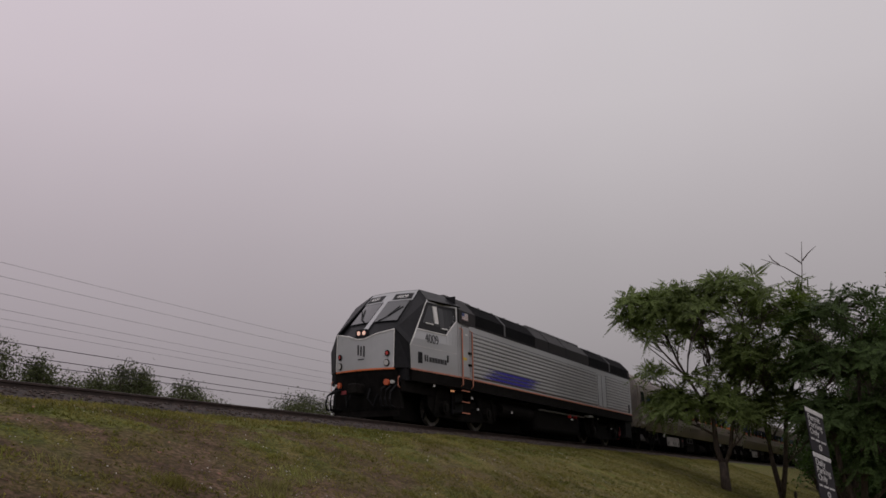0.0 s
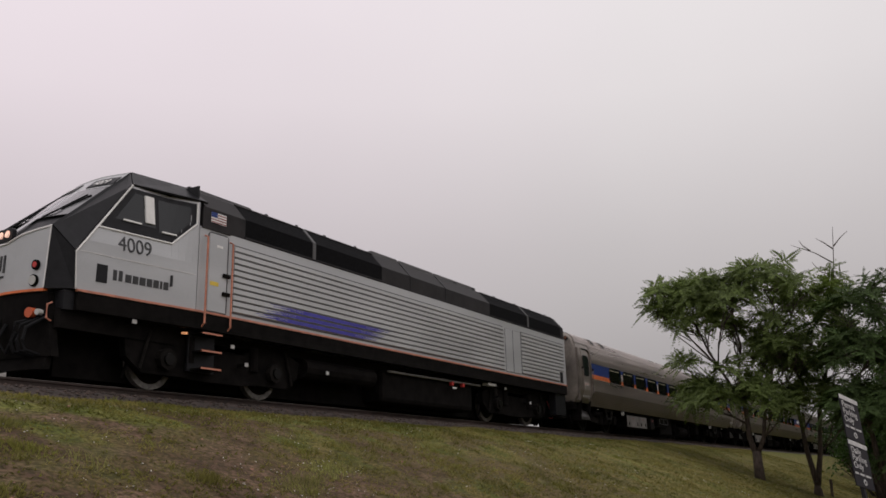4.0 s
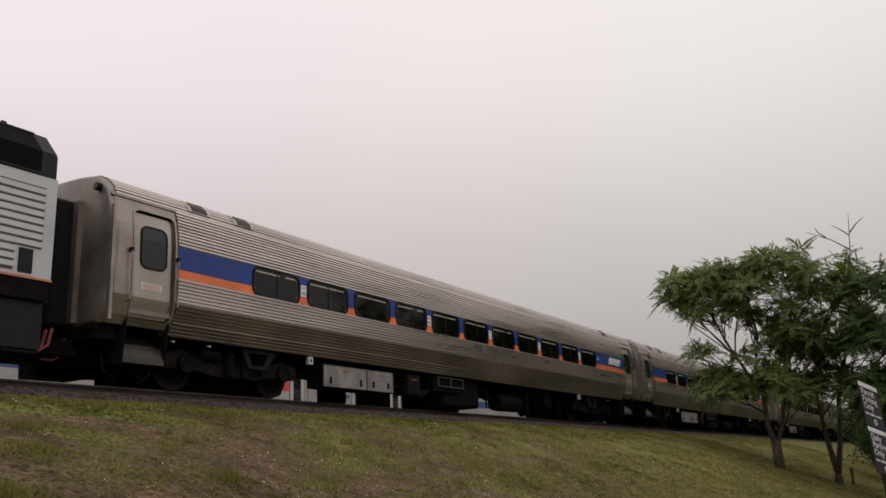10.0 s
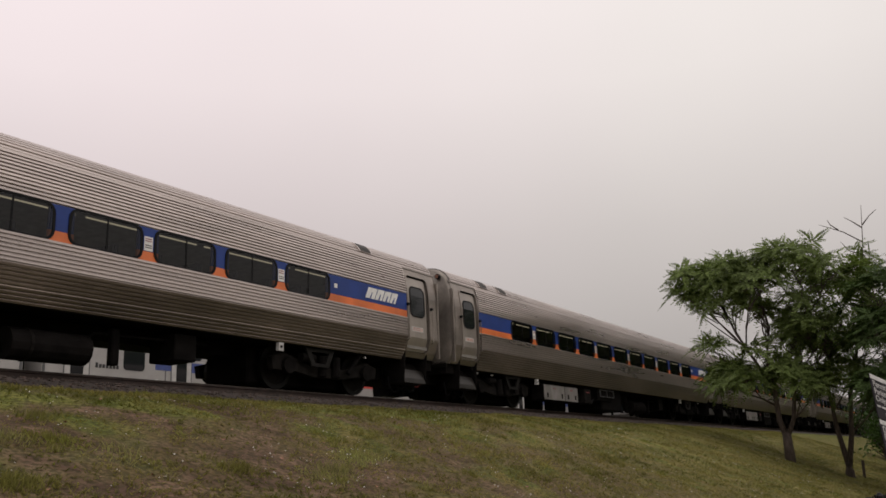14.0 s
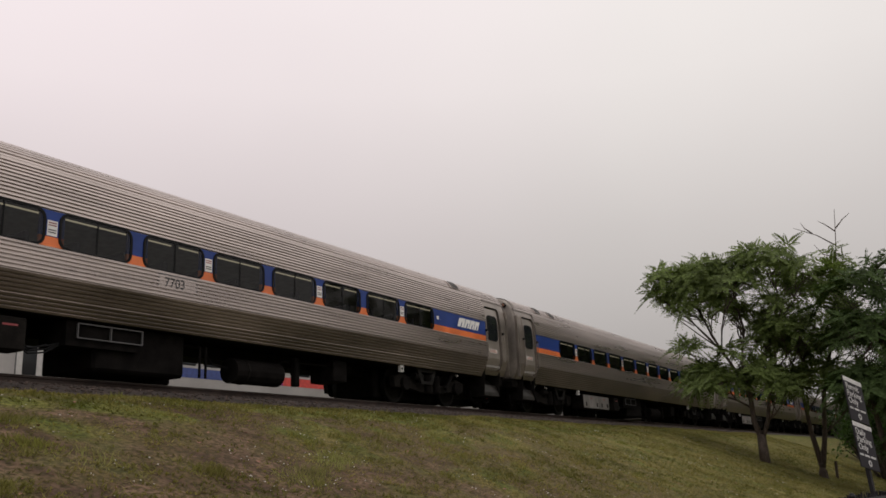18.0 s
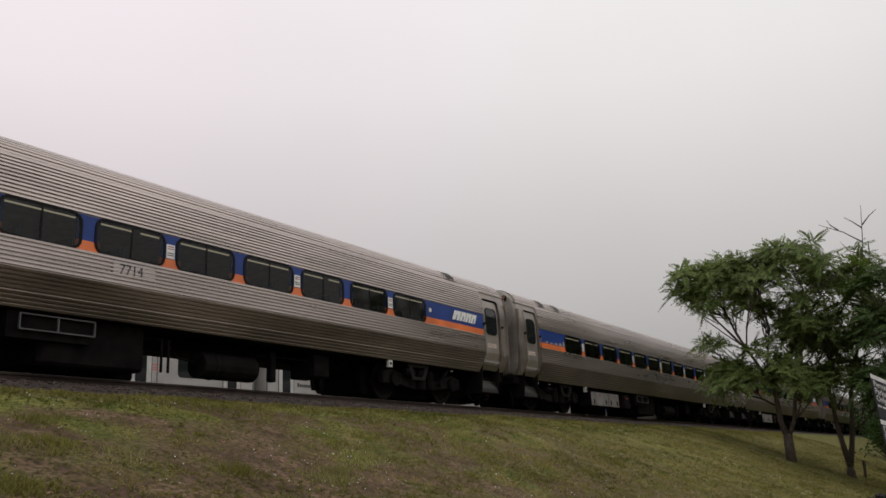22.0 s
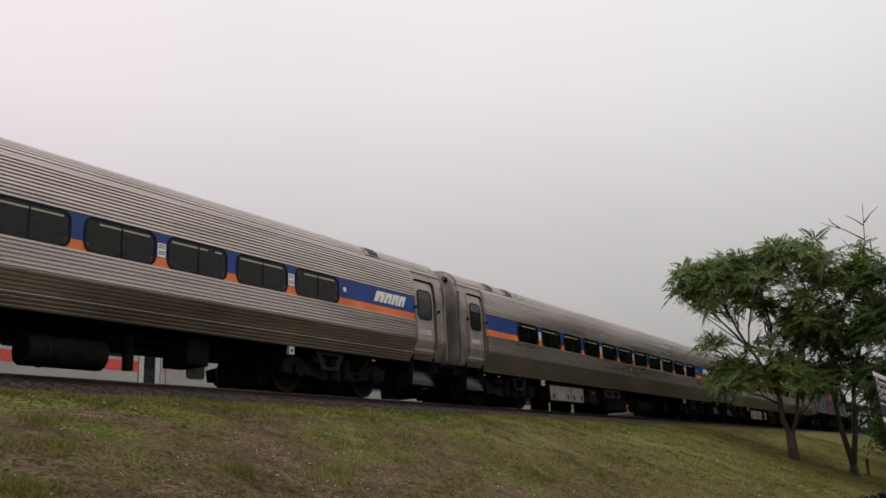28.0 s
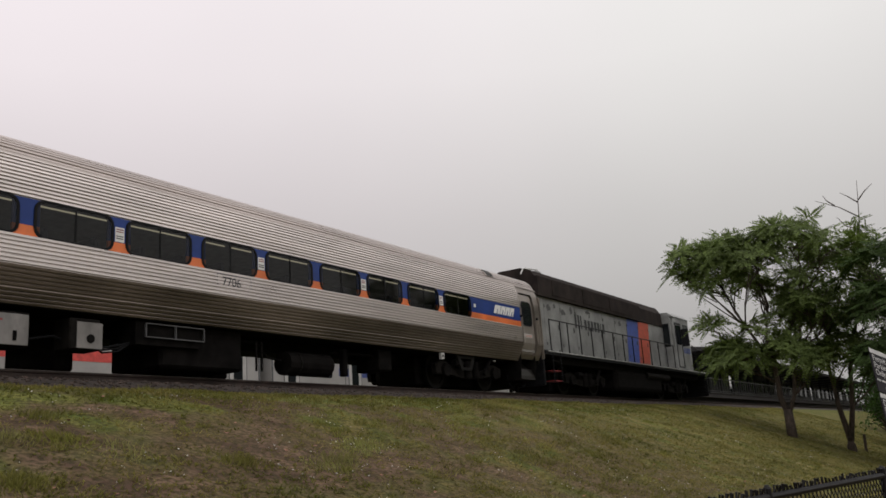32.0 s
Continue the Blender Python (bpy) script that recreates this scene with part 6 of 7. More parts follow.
        bmesh.ops.recalc_face_normals(bm, faces=bm.faces)
        part("nose_mask", bm, M_FARW, c, "chamfered pale nose")
        part("roof_fairing", strip_x(bmesh.new(), [(-1.46, 3.405), (-1.02, 3.80), (1.02, 3.80), (1.46, 3.405)], Lf - 3.6, Lf - 0.62, True), M_FARR, c, "white sloping roof fairing")
        part("roof_shoulder", strip_x(bmesh.new(), [(-1.50, 3.36), (-1.30, 3.62), (-0.9, 3.86), (0.9, 3.86), (1.30, 3.62), (1.50, 3.36)], Lc, Lf - 3.65, True), M_FARW, c)
        part("roof_pod", bevel(boxes((Lf - 3.4, Lf - 0.62, -1.0, 1.0, 3.80, 3.88)), 0.02, 1), M_FARW, c, "shallow roof pod")
        part("roof_pod_end", boxes((Lf - 0.6, Lf - 0.2, -1.0, -0.4, 3.40, 4.0)), M_ROOFM, c)
        part("horn", boxes((Lf + 0.02, Lf + 0.14, -0.75, -0.60, 3.22, 3.84)), M_ROOFM, c)
        part("eave_line", boxes((Lf - 3.5, Lf - 0.6, -1.535, -1.50, 3.37, 3.40)), M_GROOVE, c)
        part("cab_window", poly_xz(bmesh.new(), rounded(Lf - 0.74, Lf - 0.15, 2.21, 2.84, 0.05), y - 0.024, y + 0.004), M_GLASS, c, "dark cab side window")
        part("window_trim", frame_xz(bmesh.new(), rounded(Lf - 0.79, Lf - 0.10, 2.16, 2.89, 0.06), rounded(Lf - 0.74, Lf - 0.15, 2.21, 2.84, 0.05), y - 0.03, y + 0.004), M_GREYL, c)
        fl = part("flag", boxes((Lf - 1.38, Lf - 0.87, y - 0.012, y - 0.001, 2.79, 3.03)), M_WHITE, c, "small flag")
        part("flag_field", boxes((Lf - 1.38, Lf - 1.18, y - 0.015, y - 0.0125, 2.90, 3.03)), M_BLUE, fl)
        for k in range(3):
            part("flag_stripe", boxes((Lf - 1.38, Lf - 0.87, y - 0.0145, y - 0.0122, 2.80 + 0.08 * k, 2.84 + 0.08 * k)), M_REDHOSE, fl)
        nf = part("number_frame", frame_xz(bmesh.new(), rounded(Lf - 2.72, Lf - 2.04, 2.92, 3.16, 0.05), rounded(Lf - 2.67, Lf - 2.09, 2.96, 3.12, 0.04), y - 0.02, y), M_ROOFM, c, "dark-framed number panel")
        for k in range(4):
            part("number_bar", boxes((Lf - 2.62 + 0.13 * k, Lf - 2.53 + 0.13 * k, y - 0.012, y - 0.001, 2.98, 3.10)), M_GREYL, nf)
        for k in range(8):
            part("emblem_bar", boxes((Lf - 2.0 + 0.13 * k, Lf - 1.91 + 0.13 * k, y - 0.012, y - 0.001, 2.22, 2.36)), M_ROOFM, c)
        part("end_vent", boxes((Lf - 5.7, Lf - 5.42, y - 0.02, y, 2.98, 3.26)), M_ROOFM, c)
    part("underframe", boxes((1.0, Lf - 1.0, -1.2, 1.2, 0.35, 0.9)), M_UNDER, c)
    for xt in (3.6, Lf - 3.6):
        build_truck(c, xt)
        for dx in (-1.295, 1.295):
            build_wheelset(c, xt + dx)
    return c


# ---- trees, bushes ----
def frond(vs, fs, rng, p, d, axis, length, droop):
    """A feathered leaf: paired narrow leaflets along a bending rib."""
    up = Vector((0, 0, 1))
    side = d.cross(axis).normalized()
    n = 9
    for k in range(n + 1):
        f = (k + 0.9) / (n + 0.9)
        c = p + d * (length * f) - up * (droop * f * f * length)
        size = length * 0.23 * (1 - 0.8 * abs(f - 0.35))
        for sg in ((-1, 1) if k < n else (0,)):
            out = (side * sg + d * 0.8 - up * (0.1 + 0.3 * rng.random())).normalized() if sg else d
            nrm = (axis + Vector(rng.normal(0, 0.3, 3))).normalized()
            wid = out.cross(nrm).normalized() * (size * 0.27)
            i = len(vs)
            mid = c + out * size * 0.45
            vs.extend([tuple(c), tuple(mid + wid), tuple(c + out * size), tuple(mid - wid)])
            fs.append((i, i + 1, i + 2, i + 3))


def rosette(vs, fs, rng, p, out, size):
    """A whorl of fronds at the tip of a twig."""
    axis = (out * 0.75 + Vector((0, 0, 0.65)) + Vector(rng.normal(0, 0.3, 3))).normalized()
    u = axis.cross(Vector((0.3, 0.9, 0.2))).normalized()
    v = axis.cross(u)
    n = int(rng.integers(6, 9))
    a0 = rng.uniform(0, 6.283)
    for k in range(n):
        a = a0 + 6.283 * k / n + rng.normal(0, 0.2)
        e = rng.uniform(-0.1, 0.6)
        d = ((u * math.cos(a) + v * math.sin(a)) * math.cos(e) + axis * math.sin(e)).normalized()
        frond(vs, fs, rng, p, d, axis, size * rng.uniform(0.75, 1.2), rng.uniform(0.1, 0.45))


def bend(a, b, rng, amount):
    a, b = Vector(a), Vector(b)
    j = Vector((rng.uniform(-1, 1), rng.uniform(-1, 1), rng.uniform(-0.9, 0.1))) * (b - a).length * amount
    return [a, a.lerp(b, 0.35) + j * 0.8, a.lerp(b, 0.7) + j, b]


def build_tree(name, base, stems, lobes, seed, label, size=0.70, leaf=M_LEAF):
    """Stems that fan out into limbs; each limb carries a lobe with a thin shell of leaf whorls."""
    rng = np.random.default_rng(seed)
    t = thing(name, pose(*base), label, "tree")
    wood = bmesh.new()
    hubs = []
    for pts, r0, r1 in stems:
        tube(wood, pts, r0, 9, r1)
        for q, r in zip(pts, pts[1:]):
            hubs += [Vector(q).lerp(Vector(r), k / 4) for k in range(5) if q[2] > 1.2]
    part("trunk", wood, M_BARK, t, "grey-brown forked trunk", True)
    br = bmesh.new()
    vs, fs = [], []
    for c, radii, tips in lobes:
        c = Vector(c)
        foot = min(hubs, key=lambda q: abs(q.z - c.z + 0.7 + 0.85 * math.hypot(q.x - c.x, q.y - c.y)) + 0.3 * math.hypot(q.x - c.x, q.y - c.y) + rng.uniform(0, 0.3))
        path = bend(foot, c - Vector((0, 0, radii[2] * 0.4)), rng, 0.11)
        tube(br, path, 0.026 + 0.0005 * tips, 6, 0.015)
        twin = bend(path[0].lerp(path[1], rng.uniform(0.1, 0.6)), c + Vector((rng.uniform(-0.6, 0.6) * radii[0], rng.uniform(-0.6, 0.6) * radii[1], -0.3 * radii[2])), rng, 0.12)
        tube(br, twin, 0.028, 5, 0.012)
        nodes = []
        for _ in range(max(3, tips // 5)):
            v = Vector(rng.normal(0, 1, 3)).normalized()
            nd = c + Vector((v.x * radii[0], v.y * radii[1], v.z * radii[2] * 0.5 - radii[2] * 0.2)) * rng.uniform(0.4, 0.75)
            way = path if rng.random() < 0.6 else twin
            a = way[1].lerp(way[3], rng.uniform(0.05, 0.95))
            tube(br, bend(a, nd, rng, 0.10), 0.020, 5, 0.011)
            nodes.append(nd)
        n = 0
        while n < tips:
            v = Vector(rng.normal(0, 1, 3)).normalized()
            if v.z < -0.2:
                continue
            n += 1
            wob = 1 + 0.3 * noise.noise(v * 2.3 + c + Vector((seed, 0, 0)))
            e = c + Vector((v.x * radii[0], v.y * radii[1], v.z * radii[2])) * rng.uniform(0.62, 1.12) * wob
            nd = min(nodes, key=lambda q: (q - e).length)
            tube(br, bend(nd, e, rng, 0.10), 0.011, 4, 0.006)
            rosette(vs, fs, rng, e, (e - c).normalized(), size)
    part("branchwork", br, M_BARK, t, "thin dark branches", True)
    me = bpy.data.meshes.new("crown")
    me.from_pydata(vs, [], fs)
    me.materials.append(leaf)
    o = new("crown", me)
    o.parent = t
    o["label"] = "airy crown of feathered green leaves"
    return t


def gz(x, y):
    return ground_z(x, y)


T1 = build_tree("sumac_tree", (32.3, 6.3, gz(32.3, 6.3)),
                [([(0, 0, -0.15), (0, 0.01, 0.45), (0, 0.02, 0.95)], 0.185, 0.15), ([(0, 0.03, 0.8), (0, 0.2, 1.4), (0, 0.22, 2.4), (0, 0.35, 3.5), (0.1, 0.15, 4.7), (0, 0.3, 5.7)], 0.115, 0.035), ([(0, 0.24, 2.5), (0.1, 0.75, 3.5), (0.0, 1.3, 4.6), (0.1, 1.7, 5.7)], 0.065, 0.03),
                 ([(0, -0.02, 0.8), (0, -0.28, 1.4), (0, -0.45, 2.4), (0, -0.8, 3.4), (0.1, -0.9, 4.6), (0, -1.2, 6.0)], 0.085, 0.03), ([(0, 0.22, 1.9), (0, 0.7, 2.2), (0, 1.2, 2.4)], 0.045, 0.03)],
                [((0.2, 3.0, 6.3), (0.9, 0.65, 0.34), 14), ((0, 2.55, 6.95), (1.2, 0.8, 0.40), 20), ((0.1, 1.9, 6.4), (1.2, 0.8, 0.4), 12), ((0.2, 1.25, 7.0), (1.5, 1.0, 0.45), 28), ((0, -0.95, 6.95), (1.6, 1.2, 0.62), 30),
                 ((0, 0.3, 6.75), (1.5, 0.9, 0.5), 22), ((0, -2.0, 6.1), (1.5, 1.1, 0.8), 15), ((0, -1.5, 4.3), (1.4, 1.1, 0.9), 22), ((-0.2, 2.2, 4.2), (0.5, 0.6, 0.28), 6), ((0, 1.35, 2.75), (1.2, 1.05, 0.65), 34),
                 ((0, -1.0, 2.5), (1.1, 0.8, 0.6), 24), ((-1.2, 0.3, 6.1), (0.9, 1.2, 0.5), 9), ((1.4, 0.4, 6.1), (1.0, 1.6, 0.6), 12), ((0, 0.5, 3.7), (1.2, 0.6, 0.5), 6), ((0.3, -1.1, 5.2), (1.3, 0.9, 0.7), 13), ((0, -0.5, 4.3), (1.2, 0.7, 0.6), 12), ((0.2, -0.3, 3.1), (1.1, 0.6, 0.5), 18), ((0.3, 1.9, 3.2), (0.9, 0.7, 0.4), 18),
                 ((0, 2.1, 5.6), (0.8, 0.5, 0.3), 6), ((0.3, 1.1, 5.7), (0.8, 0.6, 0.3), 6), ((-0.2, 0.3, 5.4), (0.8, 0.6, 0.3), 6)],
                11, "spreading sumac tree with a forked trunk on the embankment")
T2 = build_tree("sumac_tree", (34.0, 4.7, gz(34.0, 4.7)),
                [([(0, 0, -0.15), (0, 0.0, 0.2), (0, 0.02, 0.5)], 0.17, 0.13), ([(0, 0.0, 0.35), (0, 0.2, 1.6), (0, 0.31, 3.0), (0, 0.1, 4.2), (0, -0.5, 5.5)], 0.105, 0.045),
                 ([(0, -0.02, 0.35), (0, -0.25, 1.5), (0, -0.41, 2.9), (0, -0.9, 4.6), (0, -1.4, 6.6)], 0.105, 0.04)],
                [((0, -1.45, 7.45), (0.9, 0.7, 0.6), 7), ((0, -0.8, 6.6), (1.3, 0.95, 0.8), 11), ((0, -1.9, 6.4), (1.3, 1.0, 0.8), 11), ((0, -0.6, 5.1), (1.3, 1.1, 0.8), 11),
                 ((0, -1.6, 4.7), (1.3, 1.1, 0.8), 26), ((0, -0.3, 3.6), (1.1, 0.9, 0.6), 18), ((0, -1.4, 3.2), (1.2, 1.0, 0.6), 18), ((0, 0.6, 4.6), (1.1, 0.8, 0.7), 21), ((0, 0.9, 5.7), (1.2, 0.9, 0.7), 9), ((0.2, -1.4, 5.7), (1.3, 0.9, 0.7), 7)],
                23, "second sumac tree with twin trunks and a bare top twig")
T3 = build_tree("sumac_tree", (31.0, 2.0, gz(31.0, 2.0)),
                [([(0, 0, -0.15), (0, 0.0, 0.3), (0, 0.0, 0.6)], 0.2, 0.16), ([(0, 0.0, 0.4), (0, 0.4, 2.0), (0, 0.6, 4.5)], 0.13, 0.05), ([(0, -0.1, 0.4), (0, -0.3, 2.2), (0, -0.5, 5.0)], 0.13, 0.05),
                 ([(0, -0.1, 0.7), (-0.1, -0.9, 1.4), (-0.1, -1.8, 2.4)], 0.07, 0.04)],
                [((0, 0.6, 6.5), (1.4, 1.1, 0.8), 16), ((0, -0.6, 6.8), (1.5, 1.2, 0.9), 18), ((0, 0.5, 5.0), (1.5, 1.2, 1.0), 31), ((0, -0.9, 4.9), (1.6, 1.3, 1.1), 34), ((0, 0.6, 3.3), (1.4, 1.1, 0.9), 54),
                 ((0, -0.8, 3.0), (1.6, 1.4, 1.1), 61), ((0, -2.3, 4.5), (1.5, 1.4, 2.2), 48), ((0, -0.6, 1.7), (1.3, 1.0, 0.6), 20)],
                37, "dense tree at the edge of the slope, leaves toned for shade", leaf=M_LEAF3)
twig = bmesh.new()
for q in ([(0.2, -1.4, 7.0), (0.2, -1.6, 8.4), (0.2, -1.74, 9.75)], [(0.2, -1.6, 8.35), (0.2, -1.0, 8.85), (0.2, -0.2, 9.28)], [(0.2, -1.68, 9.0), (0.2, -1.95, 9.3), (0.2, -2.22, 9.5)],
          [(0.2, -1.65, 8.9), (0.2, -1.35, 9.2), (0.2, -1.1, 9.4)], [(0.2, -0.85, 8.95), (0.2, -0.6, 9.2), (0.2, -0.5, 9.42)], [(0.2, -1.5, 7.9), (0.2, -1.1, 8.1), (0.2, -0.85, 8.5)]):
    tube(twig, q, 0.028, 5, 0.008)
part("dead_twig", twig, M_BARK, T2, "bare dead twig above the crown")


def build_bush(base, radii, count, seed, name="bush", label="dense dark green bush", size=0.3, material=None, cat="bush", spread=None):
    """Leaves in clumps over an uneven mound, on short stems."""
    rng = np.random.default_rng(seed)
    t = thing(name, pose(*base), label, cat)
    st = bmesh.new()
    clumps = []
    for _ in range(max(8, count // 60)):
        v = Vector(rng.normal(0, 1, 3)).normalized()
        v.z = abs(v.z) if rng.random() < 0.8 else v.z * 0.4
        r = rng.uniform(0.45, 1.0) * (1 + 0.2 * noise.noise(v * 2 + Vector((seed, 0, 0))))
        clumps.append(Vector((v.x * radii[0], v.y * radii[1], radii[2] * 0.45 + v.z * radii[2] * 0.62)) * r + Vector((0, 0, (1 - r) * radii[2] * 0.4)))
    vs, fs = [], []
    for c in clumps:
        tube(st, [(c.x * 0.15, c.y * 0.15, -0.1), (c.x * 0.5, c.y * 0.5, c.z * 0.5), tuple(c)], 0.05 + 0.01 * radii[2], 5, 0.012)
        for _ in range(60):
            p = c + Vector(rng.normal(0, 1, 3)) * (spread or size * 1.15)
            a = Vector(rng.normal(0, 1, 3)).normalized() * size * rng.uniform(0.35, 0.75)
            b = a.cross(Vector(rng.normal(0, 1, 3))).normalized() * size * rng.uniform(0.12, 0.3)
            i = len(vs)
            vs.extend([tuple(p - a), tuple(p + b), tuple(p + a), tuple(p - b)])
            fs.append((i, i + 1, i + 2, i + 3))
    part("stem_cluster", st, M_BARK, t)
    me = bpy.data.meshes.new("foliage")
    me.from_pydata(vs, [], fs)
    me.materials.append(material or M_LEAF2)
    o = new("foliage", me)
    o.parent = t
    return t


# the tall mounds, some unseen, are added or raised to darken steel reflections
for k, (x, y, rx, ry, rz) in enumerate(((44, 3.2, 2.6, 2.1, 4.6), (47, 0.6, 3.0, 2.2, 10.0), (41, -1.2, 2.4, 2.0, 10.0), (37, -4.5, 3.0, 2.5, 12.0), (45, -5.5, 3.5, 3.0, 14.0), (55, 5.0, 3.5, 2.0, 4.2), (52, -1.5, 3.5, 2.6, 13.0), (38, 1.2, 1.6, 1.1, 2.2), (70, 5.5, 4, 2.4, 6.0), (62, 2.0, 4, 2.6, 11.0), (84, 4.0, 5, 3.0, 14.0))):
    build_bush((x, y, gz(x, y) - 0.05), (rx, ry, rz), 4800 if rz < 5 else 9000, 50 + k, size=0.2, material=M_BUSH)
# unseen trees down the line, added so the coach sides reflect dark
for k, (x, y, rx, ry, rz) in enumerate(((66, -6, 5, 4, 17), (78, -3, 5, 4, 17), (88, -10, 6, 5, 20), (98, -3, 6, 4.5, 20), (112, 1, 6, 4, 19), (122, -8, 6, 6, 22), (132, 4, 6, 3.5, 20), (146, -2, 6, 6, 24), (158, 5, 6, 3.5, 22), (175, 0, 7, 6, 26))):
    build_bush((x, y, gz(x, y) - 0.05), (rx, ry, rz), 15000, 70 + k, "woodland_tree", "tall dark tree out of view, added to darken reflections", 0.7, M_BUSH, "tree", 0.9)
for k, (x, y, rx, rz) in enumerate(((29.3, 46, 2.6, 7.2), (33.4, 46, 1.2, 6.3), (35.4, 46, 0.9, 5.5), (37.8, 46, 1.4, 6.1), (40.3, 46, 1.8, 6.8), (42.3, 47, 1.2, 6.1), (45.4, 46, 1.8, 6.0), (48.2, 47, 1.8, 5.6), (57.6, 46, 2.2, 6.0), (61.5, 47, 2.4, 6.6), (24, 48, 3.2, 7.0))):
    build_bush((x, y, 2.6), (rx, rx, rz), 17000, 80 + k, "distant_tree", "distant dark green tree beyond the tracks", 0.19, cat="tree", spread=0.36)


# ---- power lines beyond the tracks ----
def build_power_line():
    pl = thing("power_line", pose(0, 30, 0), "overhead utility lines sagging between wooden poles", "power line")
    heights = (10.07, 9.6, 9.0, 8.45, 8.15, 7.9)
    for j, h in enumerate(heights):
        pts = []
        for i in range(61):
            x = -130 + 130 * i / 15
            u = (x % 130) / 130
            pts.append((x, 0.25 * j, h + 0.36 - 0.55 * 4 * u * (1 - u)))
        part("wire", tube(bmesh.new(), pts, 0.006, 5), M_WIRE, pl, "thin overhead wire")
    for j, h in enumerate((7.08, 6.62, 6.35)):
        pts = []
        for i in range(61):
            x = -130 + 130 * i / 15
            u = (x % 130) / 130
            pts.append((x, -0.3, h + 0.21 - 0.35 * 4 * u * (1 - u)))
        part("cable", tube(bmesh.new(), pts, 0.016, 5), M_WIRE, pl, "thick black cable")
    for x in (-130, 0, 130, 260, 390):
        p = part("pole", tube(bmesh.new(), [(x, 0.5, 2.5), (x, 0.5, 11.2)], 0.16, 9, 0.11), M_BARK, pl, "wooden pole")
        part("crossarm", boxes((x - 0.06, x + 0.06, -0.6, 1.8, 10.0, 10.12)), M_BARK, p)


build_power_line()


# ---- parking sign, chain-link fence, stake ----
def build_sign():
    ex = Vector((0.915, -0.345, -0.20)).normalized()
    ez = Vector((0.24, 0.074, 0.968))
    ez = (ez - ex * ez.dot(ex)).normalized()
    ey = ez.cross(ex)
    m = Matrix((ex, ey, ez)).transposed().to_4x4()
    m.translation = (12.62, 1.32, 2.60)
    sg = thing("parking_sign", m, "leaning dark two-panel parking sign on a post", "sign")
    # the face looks along -y in its own space
    post = part("post", boxes((0.18, 0.23, 0.012, 0.06, -2.75, 0.0)), M_FENCE, sg, "dark metal post")
    for l1, top in (("Permit", -0.01), ("Daily", -0.63)):
        pn = part("panel", bevel(boxes((-0.03, 0.45, -0.004, 0.010, top - 0.60, top)), 0.002, 1), M_SIGN, sg, "dark sign panel with white lettering")
        part("header_strip", boxes((-0.03, 0.45, -0.008, -0.0045, top - 0.062, top - 0.002)), M_SIGNW, pn, "white strip along the top")
        for i, tx in enumerate((l1, "Parking", "Only")):
            bm = words(tx, 0.122, 0.0015)
            bmesh.ops.translate(bm, verts=bm.verts, vec=(0.005, -0.0065, top - 0.165 - 0.10 * i))
            part("lettering", bm, M_SIGNW, pn)
        for a, b in ((0.0, 0.09), (0.12, 0.24), (0.27, 0.40)):
            part("text_bar", boxes((a, b, -0.0075, -0.0045, top - 0.445, top - 0.42)), M_SIGNW, pn)
        part("emblem", frame_xz(bmesh.new(), [(0.22 + 0.042 * math.cos(i * 0.5236), top - 0.525 + 0.042 * math.sin(i * 0.5236)) for i in range(12)],
                                [(0.22 + 0.022 * math.cos(i * 0.5236), top - 0.525 + 0.022 * math.sin(i * 0.5236)) for i in range(12)], -0.0075, -0.0045), M_SIGNW, pn, "white ring emblem")
    return sg


build_sign()


def fence_y(x):
    return 1.7 - 0.224 * (x - 6.6)


